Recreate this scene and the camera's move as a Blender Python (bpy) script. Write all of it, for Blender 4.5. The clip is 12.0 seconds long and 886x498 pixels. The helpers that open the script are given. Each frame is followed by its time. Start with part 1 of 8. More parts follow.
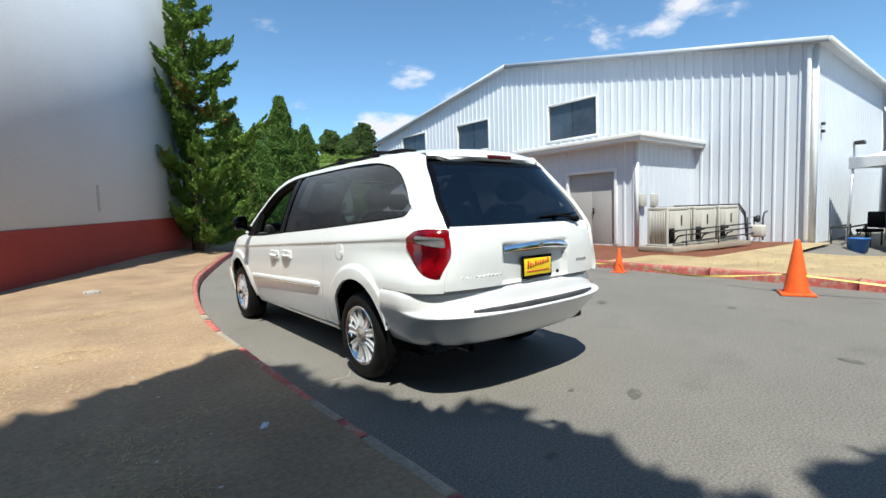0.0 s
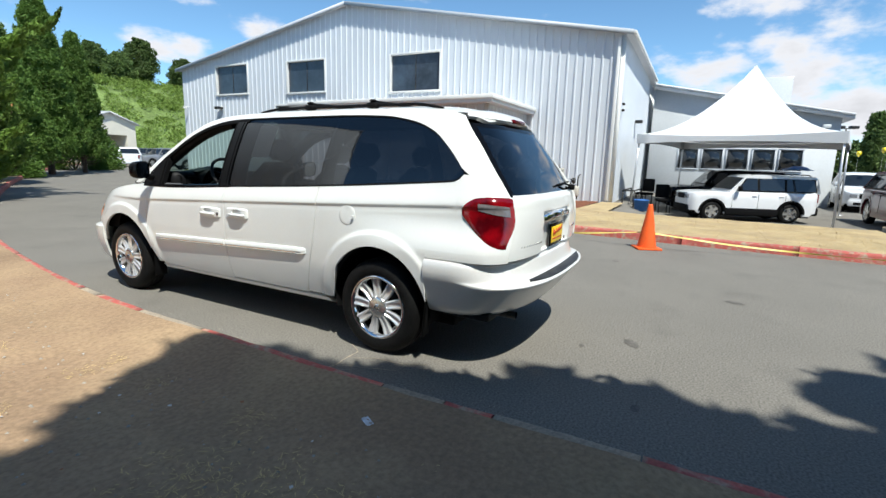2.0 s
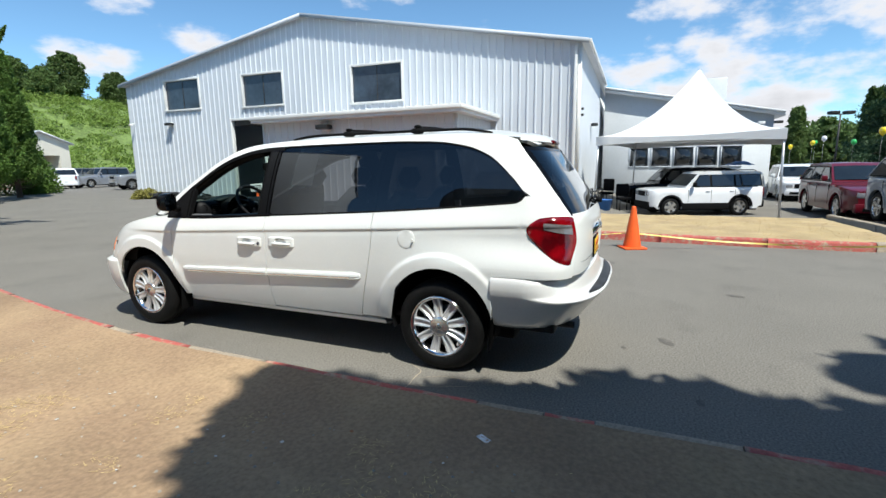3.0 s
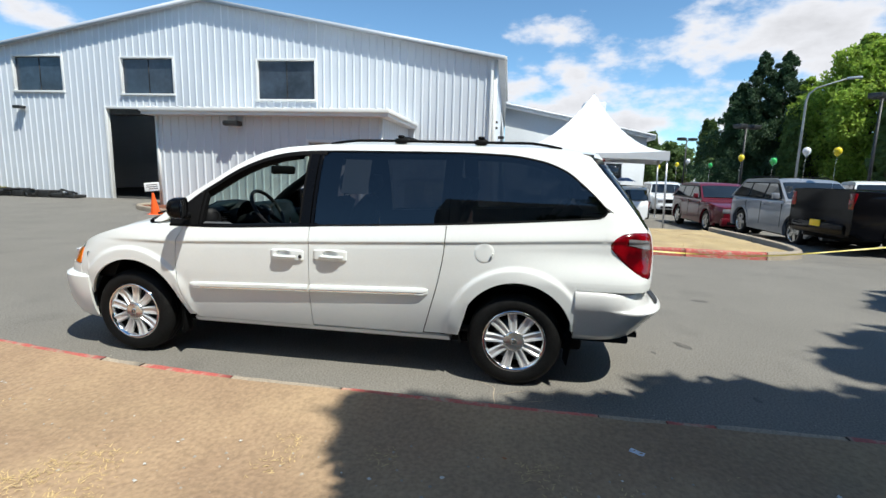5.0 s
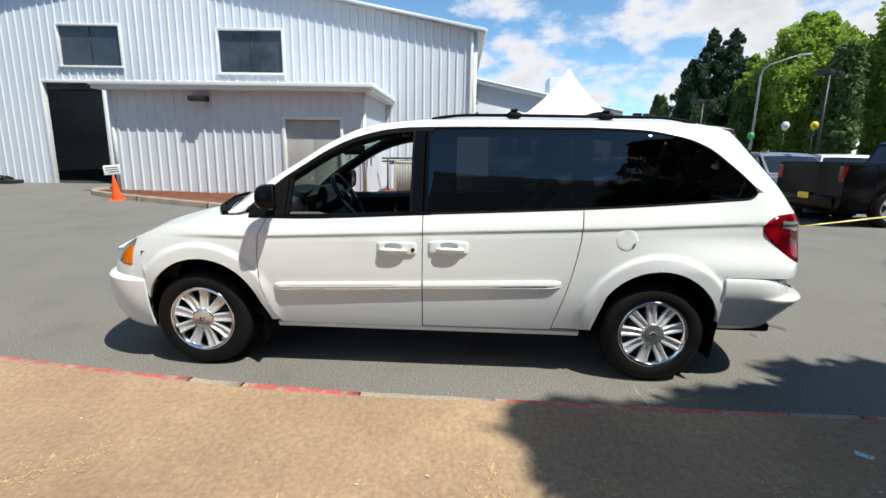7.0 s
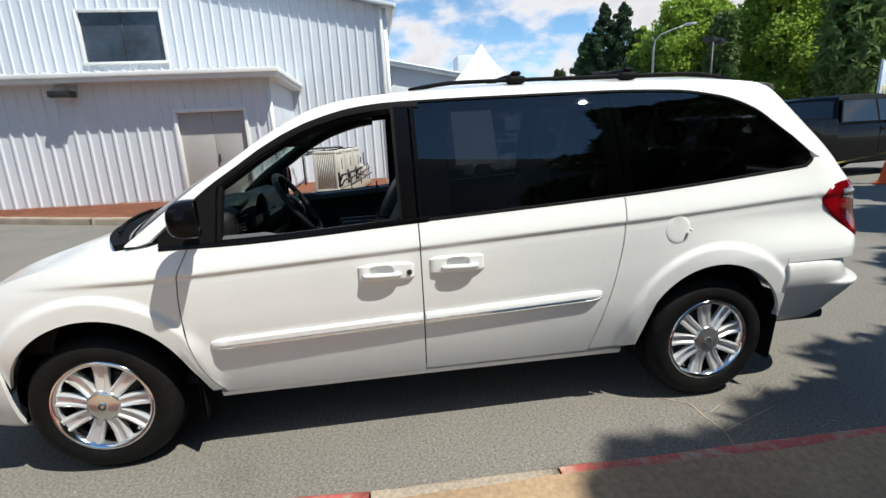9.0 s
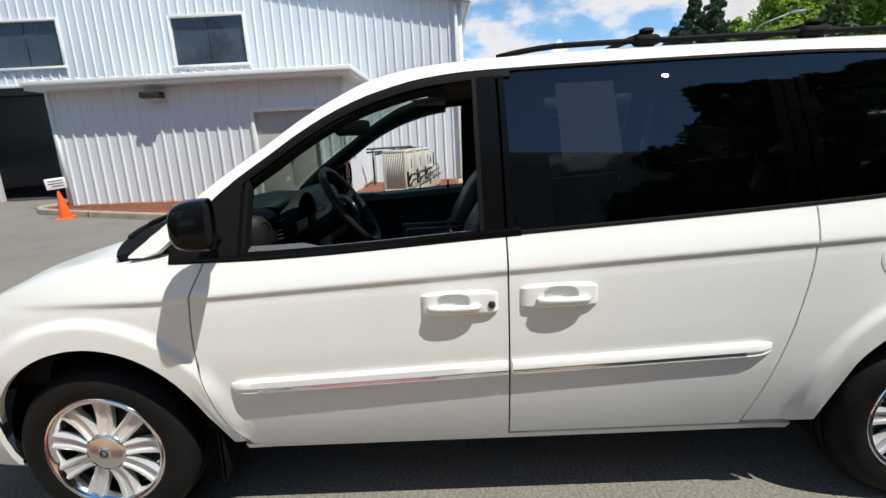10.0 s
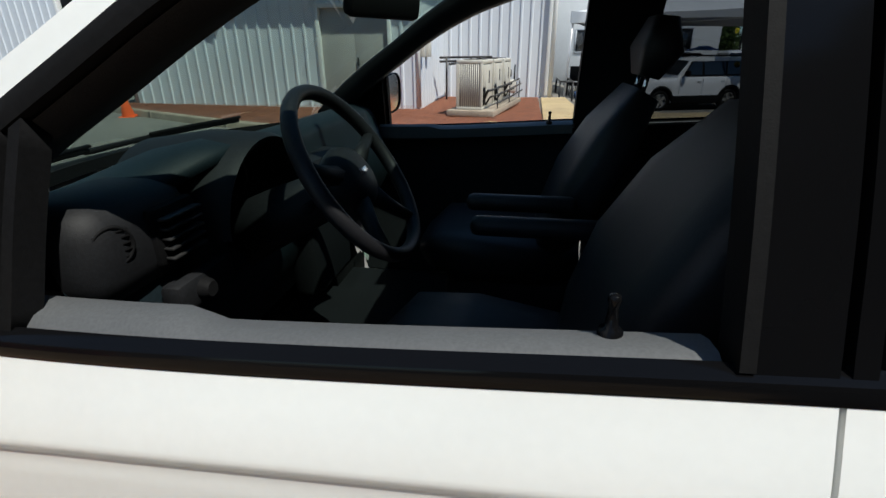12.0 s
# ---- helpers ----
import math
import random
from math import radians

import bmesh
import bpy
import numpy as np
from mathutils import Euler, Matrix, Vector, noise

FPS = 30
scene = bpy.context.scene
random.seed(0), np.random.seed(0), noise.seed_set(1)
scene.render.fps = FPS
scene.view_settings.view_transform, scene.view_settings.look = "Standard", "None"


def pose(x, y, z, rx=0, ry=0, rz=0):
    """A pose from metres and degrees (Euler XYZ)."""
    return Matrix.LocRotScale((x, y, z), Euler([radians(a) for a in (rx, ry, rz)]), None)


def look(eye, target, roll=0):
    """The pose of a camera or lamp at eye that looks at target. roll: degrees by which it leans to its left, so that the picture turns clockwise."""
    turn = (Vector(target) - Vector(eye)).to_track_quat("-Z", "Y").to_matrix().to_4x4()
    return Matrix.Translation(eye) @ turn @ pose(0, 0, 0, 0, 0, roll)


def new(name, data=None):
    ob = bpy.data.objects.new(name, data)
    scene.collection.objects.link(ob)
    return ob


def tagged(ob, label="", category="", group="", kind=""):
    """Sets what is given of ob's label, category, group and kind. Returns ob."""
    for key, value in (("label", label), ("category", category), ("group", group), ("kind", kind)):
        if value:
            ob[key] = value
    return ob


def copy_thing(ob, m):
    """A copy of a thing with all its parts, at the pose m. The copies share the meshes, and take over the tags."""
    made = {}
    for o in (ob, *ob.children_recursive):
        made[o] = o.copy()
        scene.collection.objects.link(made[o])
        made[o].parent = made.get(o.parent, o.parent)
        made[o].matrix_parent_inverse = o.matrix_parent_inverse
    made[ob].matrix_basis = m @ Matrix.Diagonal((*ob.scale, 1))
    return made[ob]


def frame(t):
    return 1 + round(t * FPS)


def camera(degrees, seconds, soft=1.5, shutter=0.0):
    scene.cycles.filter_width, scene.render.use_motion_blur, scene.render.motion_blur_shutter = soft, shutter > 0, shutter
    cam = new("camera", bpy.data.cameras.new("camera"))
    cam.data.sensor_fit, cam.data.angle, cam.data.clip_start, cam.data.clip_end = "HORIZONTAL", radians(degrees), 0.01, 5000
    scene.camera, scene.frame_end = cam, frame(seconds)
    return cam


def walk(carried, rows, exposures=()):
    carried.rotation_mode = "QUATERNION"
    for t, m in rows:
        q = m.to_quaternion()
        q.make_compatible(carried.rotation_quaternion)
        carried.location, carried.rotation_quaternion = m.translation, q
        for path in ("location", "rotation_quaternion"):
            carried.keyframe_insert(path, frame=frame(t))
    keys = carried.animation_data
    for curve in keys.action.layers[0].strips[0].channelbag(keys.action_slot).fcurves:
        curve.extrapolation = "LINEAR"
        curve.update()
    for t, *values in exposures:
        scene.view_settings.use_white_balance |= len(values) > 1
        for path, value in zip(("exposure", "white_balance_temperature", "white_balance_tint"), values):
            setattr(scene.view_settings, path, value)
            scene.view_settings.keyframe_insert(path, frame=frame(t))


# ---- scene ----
cam = camera(85.7, 12.0)
PATH = [
    (0, (-2.585, -3.198, 1.239), (-1.349, -1.633, 1.089), -1.8),
    (0.5, (-2.852, -2.858, 1.225), (-1.46, -1.441, 0.994), 3.2),
    (1, (-3.081, -2.54, 1.257), (-1.549, -1.277, 1.02), 2.9),
    (1.5, (-3.333, -2.245, 1.309), (-1.684, -1.16, 0.987), 0.2),
    (2, (-3.472, -1.913, 1.35), (-1.743, -0.976, 0.986), 1.6),
    (2.5, (-3.662, -1.616, 1.4), (-1.903, -0.726, 1.06), 0.5),
    (3, (-3.895, -1.312, 1.469), (-2.08, -0.545, 1.128), -0.8),
    (3.5, (-4.019, -0.972, 1.492), (-2.154, -0.328, 1.166), -2.3),
    (5.5, (-4.188, 0.353, 1.508), (-2.228, 0.524, 1.146), 1.8),
    (6, (-4.161, 0.689, 1.51), (-2.205, 0.762, 1.097), 0.8),
    (6.5, (-4.055, 1.002, 1.501), (-2.101, 1.148, 1.099), 0.7),
    (8.5, (-3.313, 1.62, 1.478), (-1.374, 1.364, 1.059), 0.1),
    (9, (-3.064, 1.681, 1.483), (-1.134, 1.441, 1.015), -2.9),
    (9.5, (-2.777, 1.668, 1.459), (-0.82, 1.662, 1.045), -4.0),
    (10, (-2.442, 1.703, 1.414), (-0.494, 1.739, 0.966), -2.9),
    (10.5, (-2.097, 1.727, 1.405), (-0.177, 1.901, 0.871), -3.1),
    (11, (-1.777, 1.712, 1.417), (0.118, 1.961, 0.827), 0.1),
    (11.5, (-1.503, 1.769, 1.389), (0.369, 2.007, 0.726), 0.5),
    (12, (-1.276, 1.809, 1.378), (0.547, 2.115, 0.613), -0.4),
]
EXPOSE = [(0.0, 0.50, 6500, 10), (1.5, 0.44, 6500, 10), (3.5, 0.41, 6500, 10), (6.5, 0.40, 6540, 10.5), (9.0, 0.38, 6650, 12), (10.5, 0.28, 6700, 13), (12.0, 0.12, 6520, 11)]
walk(cam, [(t, look(eye, target, roll)) for t, eye, target, roll in PATH], EXPOSE)

# ---- light ----
SUN = Vector((-0.34, -0.46, 1.0)).normalized()
SUN_UP = math.asin(SUN.z)
SUN_ROUND = math.atan2(SUN.x, SUN.y)
world = bpy.data.worlds.new("sky")
scene.world = world
world.use_nodes = True
wn, wl = world.node_tree.nodes, world.node_tree.links
wn.clear()
w_out = wn.new("ShaderNodeOutputWorld")
w_bg = wn.new("ShaderNodeBackground")
w_sky = wn.new("ShaderNodeTexSky")
w_sky.sky_type, w_sky.sun_disc = "NISHITA", False
w_sky.sun_elevation, w_sky.sun_rotation = SUN_UP, SUN_ROUND
w_sky.altitude, w_sky.air_density, w_sky.dust_density, w_sky.ozone_density = 2500, 1.0, 0.15, 1.5
w_bg.inputs["Strength"].default_value = 0.083

# fair-weather clouds: noise over the dome, denser towards the horizon, with banks in the south-east and over the warehouse
w_co = wn.new("ShaderNodeTexCoord")
w_sep = wn.new("ShaderNodeSeparateXYZ")
wl.new(w_co.outputs["Generated"], w_sep.inputs[0])


def w_math(op, a, b):
    n = wn.new("ShaderNodeMath")
    n.operation = op
    for i, v in enumerate((a, b)):
        if isinstance(v, (int, float)):
            n.inputs[i].default_value = v
        else:
            wl.new(v, n.inputs[i])
    return n.outputs[0]


w_z = w_math("MAXIMUM", w_sep.outputs["Z"], 0.0)
w_xyz = wn.new("ShaderNodeCombineXYZ")
wl.new(w_sep.outputs["X"], w_xyz.inputs[0])
wl.new(w_sep.outputs["Y"], w_xyz.inputs[1])
wl.new(w_math("MULTIPLY", w_sep.outputs["Z"], 2.2), w_xyz.inputs[2])
w_noise = wn.new("ShaderNodeTexNoise")
w_noise.inputs["Scale"].default_value, w_noise.inputs["Detail"].default_value, w_noise.inputs["Roughness"].default_value = 6.0, 12.0, 0.56
wl.new(w_xyz.outputs[0], w_noise.inputs["Vector"])
w_low = w_math("MULTIPLY", w_math("SUBTRACT", 0.32, w_z), 0.42)
w_south = w_math("MULTIPLY", w_math("MULTIPLY", w_sep.outputs["Y"], -1.0), 0.07)
w_banks = 0.0
for w_dir, w_size in (((0.72, 0.60, 0.352), 5.5), ((0.803, 0.484, 0.350), 6.0), ((0.54, 0.794, 0.28), 3.0), ((0.792, 0.522, 0.316), 1.8), ((0.382, 0.903, 0.197), 4.0), ((0.529, 0.83, 0.18), 3.5), ((0.657, 0.72, 0.221), 3.0), ((0.892, -0.403, 0.207), 8.0), ((0.853, -0.464, 0.24), 8.0), ((0.936, -0.314, 0.158), 9.0), ((0.972, -0.194, 0.131), 8.0), ((0.979, -0.072, 0.193), 2.6), ((0.982, 0.017, 0.180), 4.0), ((0.80, -0.58, 0.20), 9.0)):
    w_dist = wn.new("ShaderNodeVectorMath")
    w_dist.operation = "DISTANCE"
    w_dist.inputs[1].default_value = Vector((w_dir[0], w_dir[1], 2.2 * w_dir[2]))
    wl.new(w_xyz.outputs[0], w_dist.inputs[0])
    w_fall = wn.new("ShaderNodeMapRange")
    w_fall.interpolation_type = "SMOOTHSTEP"
    w_fall.inputs["From Min"].default_value, w_fall.inputs["From Max"].default_value = radians(w_size * 2.0), radians(w_size * 0.4)
    w_fall.inputs["To Max"].default_value = 0.18
    wl.new(w_dist.outputs["Value"], w_fall.inputs["Value"])
    w_banks = w_math("MAXIMUM", w_fall.outputs[0], w_banks)
w_sum = w_math("ADD", w_math("ADD", w_math("ADD", w_noise.outputs["Fac"], w_low), w_south), w_math("SUBTRACT", w_banks, 0.045))
w_mask = wn.new("ShaderNodeMapRange")
w_mask.interpolation_type = "SMOOTHSTEP"
w_mask.inputs["From Min"].default_value, w_mask.inputs["From Max"].default_value = 0.56, 0.73
wl.new(w_sum, w_mask.inputs["Value"])
w_shade = wn.new("ShaderNodeMapRange")
w_shade.inputs["From Min"].default_value, w_shade.inputs["From Max"].default_value = 0.64, 0.93
w_shade.inputs["To Min"].default_value, w_shade.inputs["To Max"].default_value = 9.0, 5.8
wl.new(w_sum, w_shade.inputs["Value"])
w_white = wn.new("ShaderNodeVectorMath")
w_white.operation = "SCALE"
w_white.inputs[0].default_value = (0.97, 0.99, 1.04)
wl.new(w_shade.outputs[0], w_white.inputs["Scale"])
w_mix = wn.new("ShaderNodeMix")
w_mix.data_type = "RGBA"
wl.new(w_mask.outputs[0], w_mix.inputs["Factor"])
w_blue = wn.new("ShaderNodeVectorMath")
w_blue.operation = "MULTIPLY"
w_blue.inputs[1].default_value = (1.26, 1.66, 1.70)
wl.new(w_sky.outputs[0], w_blue.inputs[0])
wl.new(w_blue.outputs[0], w_mix.inputs["A"])
wl.new(w_white.outputs[0], w_mix.inputs["B"])
wl.new(w_mix.outputs["Result"], w_bg.inputs["Color"])
wl.new(w_bg.outputs[0], w_out.inputs["Surface"])

sun_data = bpy.data.lights.new("sun", "SUN")
sun_data.energy, sun_data.angle, sun_data.color = 5.0, radians(0.53), (0.955, 0.955, 0.875)
sun = new("sun", sun_data)
sun.matrix_world = look((0, 0, 40), Vector((0, 0, 40)) - SUN)

# ---- materials ----
def mat(name, col, rough=0.5, metal=0.0, big=None, small=None, bump=None, coat=0.0, spec=0.5, alt=None, sheen=0.0, island=0.0):
    """A surface with grain. big and small: (scale, amount) of light and dark variation; bump: (scale, depth); alt: (colour, scale, low, high) a second colour in patches."""
    m = bpy.data.materials.new(name)
    m.use_nodes = True
    n, l = m.node_tree.nodes, m.node_tree.links
    b = n["Principled BSDF"]
    b.inputs["Roughness"].default_value, b.inputs["Metallic"].default_value = rough, metal
    b.inputs["Coat Weight"].default_value, b.inputs["Specular IOR Level"].default_value = coat, spec
    b.inputs["Coat Roughness"].default_value = 0.04
    b.inputs["Base Color"].default_value = (*col, 1)
    co = n.new("ShaderNodeTexCoord").outputs["Object"]

    def tex(scale, detail=4.0):
        t = n.new("ShaderNodeTexNoise")
        t.inputs["Scale"].default_value, t.inputs["Detail"].default_value = scale, detail
        l.new(co, t.inputs["Vector"])
        return t.outputs["Fac"]

    rgb = None
    if alt:
        ramp = n.new("ShaderNodeMapRange")
        ramp.inputs["From Min"].default_value, ramp.inputs["From Max"].default_value = alt[2], alt[3]
        l.new(tex(alt[1], 6.0), ramp.inputs["Value"])
        mix = n.new("ShaderNodeMix")
        mix.data_type = "RGBA"
        mix.inputs["A"].default_value, mix.inputs["B"].default_value = (*col, 1), (*alt[0], 1)
        l.new(ramp.outputs[0], mix.inputs["Factor"])
        rgb = mix.outputs["Result"]
    for spread in (big, small):
        if spread:
            r = n.new("ShaderNodeMapRange")
            r.inputs["From Min"].default_value, r.inputs["From Max"].default_value = 0.3, 0.7
            r.inputs["To Min"].default_value, r.inputs["To Max"].default_value = 1 - spread[1], 1 + spread[1]
            l.new(tex(spread[0]), r.inputs["Value"])
            h = n.new("ShaderNodeVectorMath")
            h.operation = "SCALE"
            h.inputs[0].default_value = col
            if rgb:
                l.new(rgb, h.inputs[0])
            l.new(r.outputs[0], h.inputs["Scale"])
            rgb = h.outputs[0]
    if island:
        info = n.new("ShaderNodeObjectInfo")
        geo = n.new("ShaderNodeNewGeometry")
        s = n.new("ShaderNodeMath")
        s.operation = "ADD"
        l.new(info.outputs["Random"], s.inputs[0])
        l.new(geo.outputs["Random Per Island"], s.inputs[1])
        r = n.new("ShaderNodeMapRange")
        r.inputs["From Max"].default_value = 2.0
        r.inputs["To Min"].default_value, r.inputs["To Max"].default_value = 1 - island, 1 + island
        l.new(s.outputs[0], r.inputs["Value"])
        h = n.new("ShaderNodeVectorMath")
        h.operation = "SCALE"
        h.inputs[0].default_value = col
        if rgb:
            l.new(rgb, h.inputs[0])
        l.new(r.outputs[0], h.inputs["Scale"])
        rgb = h.outputs[0]
    if rgb:
        l.new(rgb, b.inputs["Base Color"])
    if bump:
        bn = n.new("ShaderNodeBump")
        bn.inputs["Strength"].default_value, bn.inputs["Distance"].default_value = 0.6, bump[1]
        l.new(tex(bump[0], 6.0), bn.inputs["Height"])
        l.new(bn.outputs[0], b.inputs["Normal"])
    return m


def glass(name, tint, rough=0.0, thick=True):
    """A pane: clear or tinted glass with real reflections."""
    m = bpy.data.materials.new(name)
    m.use_nodes = True
    n, l = m.node_tree.nodes, m.node_tree.links
    n.clear()
    out = n.new("ShaderNodeOutputMaterial")
    mix = n.new("ShaderNodeMixShader")
    lw = n.new("ShaderNodeLayerWeight")
    lw.inputs["Blend"].default_value = 0.5
    pw = n.new("ShaderNodeMath")
    pw.operation = "POWER"
    pw.inputs[1].default_value = 5.0
    l.new(lw.outputs["Facing"], pw.inputs[0])
    fr = n.new("ShaderNodeMapRange")
    fr.inputs["To Min"].default_value, fr.inputs["To Max"].default_value = 0.08, 1.0
    l.new(pw.outputs[0], fr.inputs["Value"])
    tr = n.new("ShaderNodeBsdfTransparent")
    tr.inputs["Color"].default_value = (*tint, 1)
    gl = n.new("ShaderNodeBsdfGlossy")
    gl.inputs["Roughness"].default_value = rough
    gl.inputs["Color"].default_value = (1, 1, 1, 1)
    l.new(fr.outputs[0], mix.inputs[0])
    l.new(tr.outputs[0], mix.inputs[1])
    l.new(gl.outputs[0], mix.inputs[2])
    l.new(mix.outputs[0], out.inputs["Surface"])
    return m


M_WHITE = mat("van_white_paint", (0.79, 0.80, 0.785), 0.28, big=(2.5, 0.02), small=(60, 0.012), coat=0.6)
M_SILVER = mat("bumper_paint", (0.70, 0.695, 0.685), 0.30, metal=0.10, big=(2.5, 0.03), small=(80, 0.02), coat=0.5)
M_BLACK = mat("black_plastic", (0.006, 0.006, 0.0065), 0.7, spec=0.1, big=(6, 0.15), small=(150, 0.2), bump=(400, 0.0004))
M_GLOSSBLACK = mat("gloss_black", (0.004, 0.004, 0.0045), 0.12, big=(3, 0.1), spec=0.14)
M_RUBBER = mat("tyre_rubber", (0.009, 0.009, 0.009), 0.55, spec=0.12, big=(8, 0.25), small=(90, 0.3), bump=(200, 0.0006))
M_CHROME = mat("chrome", (0.82, 0.82, 0.83), 0.09, metal=1.0, big=(12, 0.04))
M_ALLOY = mat("alloy", (0.72, 0.71, 0.69), 0.22, metal=0.9, big=(10, 0.05), small=(120, 0.05))
M_SPOKE = mat("polished_alloy", (0.74, 0.74, 0.74), 0.24, metal=0.55, big=(10, 0.04), small=(120, 0.04))
M_DARKMETAL = mat("dark_metal", (0.05, 0.05, 0.05), 0.5, metal=0.6, big=(9, 0.3), small=(80, 0.3))
M_TRIM = mat("interior_trim", (0.009, 0.0095, 0.011), 0.6, spec=0.25, big=(5, 0.15), small=(220, 0.25), bump=(500, 0.0005))
M_DASH = mat("dash_vinyl", (0.006, 0.012, 0.0155), 0.6, spec=0.25, big=(5, 0.15), small=(260, 0.25), bump=(420, 0.0006))
M_SEAT = mat("seat_leather", (0.011, 0.011, 0.013), 0.5, spec=0.3, big=(6, 0.2), small=(200, 0.2), bump=(320, 0.0006))
M_LINER = mat("headliner_cloth", (0.12, 0.10, 0.085), 0.95, big=(4, 0.06), small=(250, 0.1))
M_GREYTRIM = mat("grey_sill_plastic", (0.085, 0.088, 0.092), 0.6, big=(6, 0.06), small=(240, 0.12), bump=(500, 0.0004))
M_TINT = glass("privacy_glass", (0.125, 0.135, 0.145))
M_CLEAR = glass("clear_glass", (0.52, 0.66, 0.60))
M_FILM = mat("filmed_window_glass", (0.040, 0.055, 0.075), 0.12, big=(0.9, 0.25), small=(6, 0.15), spec=0.6)
M_RED = mat("red_lens", (0.26, 0.002, 0.006), 0.10, big=(14, 0.15), small=(160, 0.1), coat=0.2, alt=((0.065, 0.001, 0.003), 7.0, 0.42, 0.60))
M_LENS = mat("clear_lens", (0.42, 0.43, 0.45), 0.15, metal=0.5, big=(12, 0.15), small=(120, 0.2), coat=1.0)
M_REVERSE = mat("reversing_lens", (0.15, 0.14, 0.145), 0.16, big=(16, 0.3), small=(90, 0.1), coat=0.8)
M_AMBER = mat("amber_lens", (0.85, 0.20, 0.01), 0.15, big=(12, 0.1), small=(140, 0.2), coat=1.0)
M_YELLOW = mat("yellow_plate", (0.90, 0.62, 0.02), 0.35, big=(20, 0.04), small=(100, 0.04))
M_ASPHALT = mat("asphalt", (0.168, 0.156, 0.136), 0.92, big=(0.7, 0.08), small=(75, 0.4), bump=(420, 0.001), alt=((0.122, 0.113, 0.100), 1.5, 0.56, 0.86))
M_DIRT = mat("dry_dirt", (0.280, 0.186, 0.114), 0.97, big=(0.9, 0.14), small=(38, 0.18), bump=(30, 0.016), alt=((0.350, 0.242, 0.144), 1.5, 0.40, 0.68))
M_MULCH = mat("red_bark_mulch", (0.18, 0.062, 0.030), 0.95, big=(2.5, 0.2), small=(45, 0.5), bump=(40, 0.03))
M_DRYGRASS = mat("dry_grass_soil", (0.42, 0.32, 0.17), 0.95, big=(1.4, 0.16), small=(40, 0.12), bump=(40, 0.006), alt=((0.37, 0.275, 0.155), 1.2, 0.42, 0.66))
M_STRAW = mat("straw", (0.50, 0.36, 0.17), 0.9, big=(2, 0.15), island=0.3)
M_REDKERB = mat("worn_red_paint", (0.44, 0.10, 0.082), 0.85, big=(3, 0.12), small=(60, 0.2), bump=(70, 0.006), alt=((0.36, 0.28, 0.205), 13.0, 0.48, 0.68))
M_CONC = mat("kerb_concrete", (0.33, 0.275, 0.21), 0.9, big=(2.2, 0.15), small=(70, 0.25), bump=(80, 0.006))
M_METALWALL = mat("white_metal_cladding", (0.63, 0.665, 0.705), 0.5, big=(0.5, 0.03), small=(25, 0.02))
M_STUCCO = mat("grey_wall_paint", (0.56, 0.595, 0.64), 0.85, big=(0.4, 0.04), small=(14, 0.03), bump=(50, 0.002))
M_FARWALL = mat("dark_block_wall", (0.16, 0.16, 0.15), 0.9, big=(0.5, 0.12), small=(9, 0.1), bump=(30, 0.004))
M_REDBAND = mat("red_band_paint", (0.31, 0.036, 0.024), 0.8, big=(0.8, 0.08), small=(20, 0.06), bump=(60, 0.002))
M_WHITETRIM = mat("white_trim", (0.74, 0.74, 0.72), 0.55, big=(2, 0.04), small=(40, 0.03))
M_ROOF = mat("white_metal_roof", (0.62, 0.63, 0.64), 0.5, big=(0.5, 0.06), small=(12, 0.04))
# blue-grey of shaded trim put into the colour; also on wing window frames
M_RAKE = mat("shade_grey_metal", (0.40, 0.43, 0.47), 0.5, big=(1.0, 0.05), small=(20, 0.04))
M_DOORGREY = mat("grey_door_paint", (0.40, 0.39, 0.37), 0.6, big=(1.5, 0.05), small=(60, 0.03))
# near-black: the gloom of unlit interiors is put into this colour
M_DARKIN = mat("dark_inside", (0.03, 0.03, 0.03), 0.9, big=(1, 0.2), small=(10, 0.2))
M_ORANGE = mat("cone_orange", (0.86, 0.115, 0.015), 0.5, big=(6, 0.08), small=(60, 0.08), alt=((0.55, 0.10, 0.03), 9, 0.62, 0.75))

# ---- building tools ----
def empty(name, label, category, m=None, group="", kind=""):
    ob = new(name)
    ob.empty_display_size = 0.1
    if m:
        ob.matrix_world = m
    return tagged(ob, label, category, group, kind)


def flat(bm, angle=0.6):
    """Smooth faces, with sharp edges where they turn hard."""
    for f in bm.faces:
        f.smooth = True
    for e in bm.edges:
        if len(e.link_faces) == 2 and e.calc_face_angle(0) > angle:
            e.smooth = False


def mesh_of(name, bm, material, angle=0.6):
    flat(bm, angle)
    me = bpy.data.meshes.new(name)
    bm.to_mesh(me)
    bm.free()
    for m in (material if isinstance(material, (list, tuple)) else [material]):
        me.materials.append(m)
    return me


def part(name, bm, material, parent=None, label="", angle=0.6, m=None):
    ob = new(name, mesh_of(name, bm, material, angle))
    if m is not None:
        ob.matrix_basis = m
    if parent:
        ob.parent = parent
    return tagged(ob, label) if label else ob


def thing(name, bm, material, label, category, group="", kind="", angle=0.6, m=None):
    return tagged(part(name, bm, material, None, "", angle, m), label, category, group, kind)


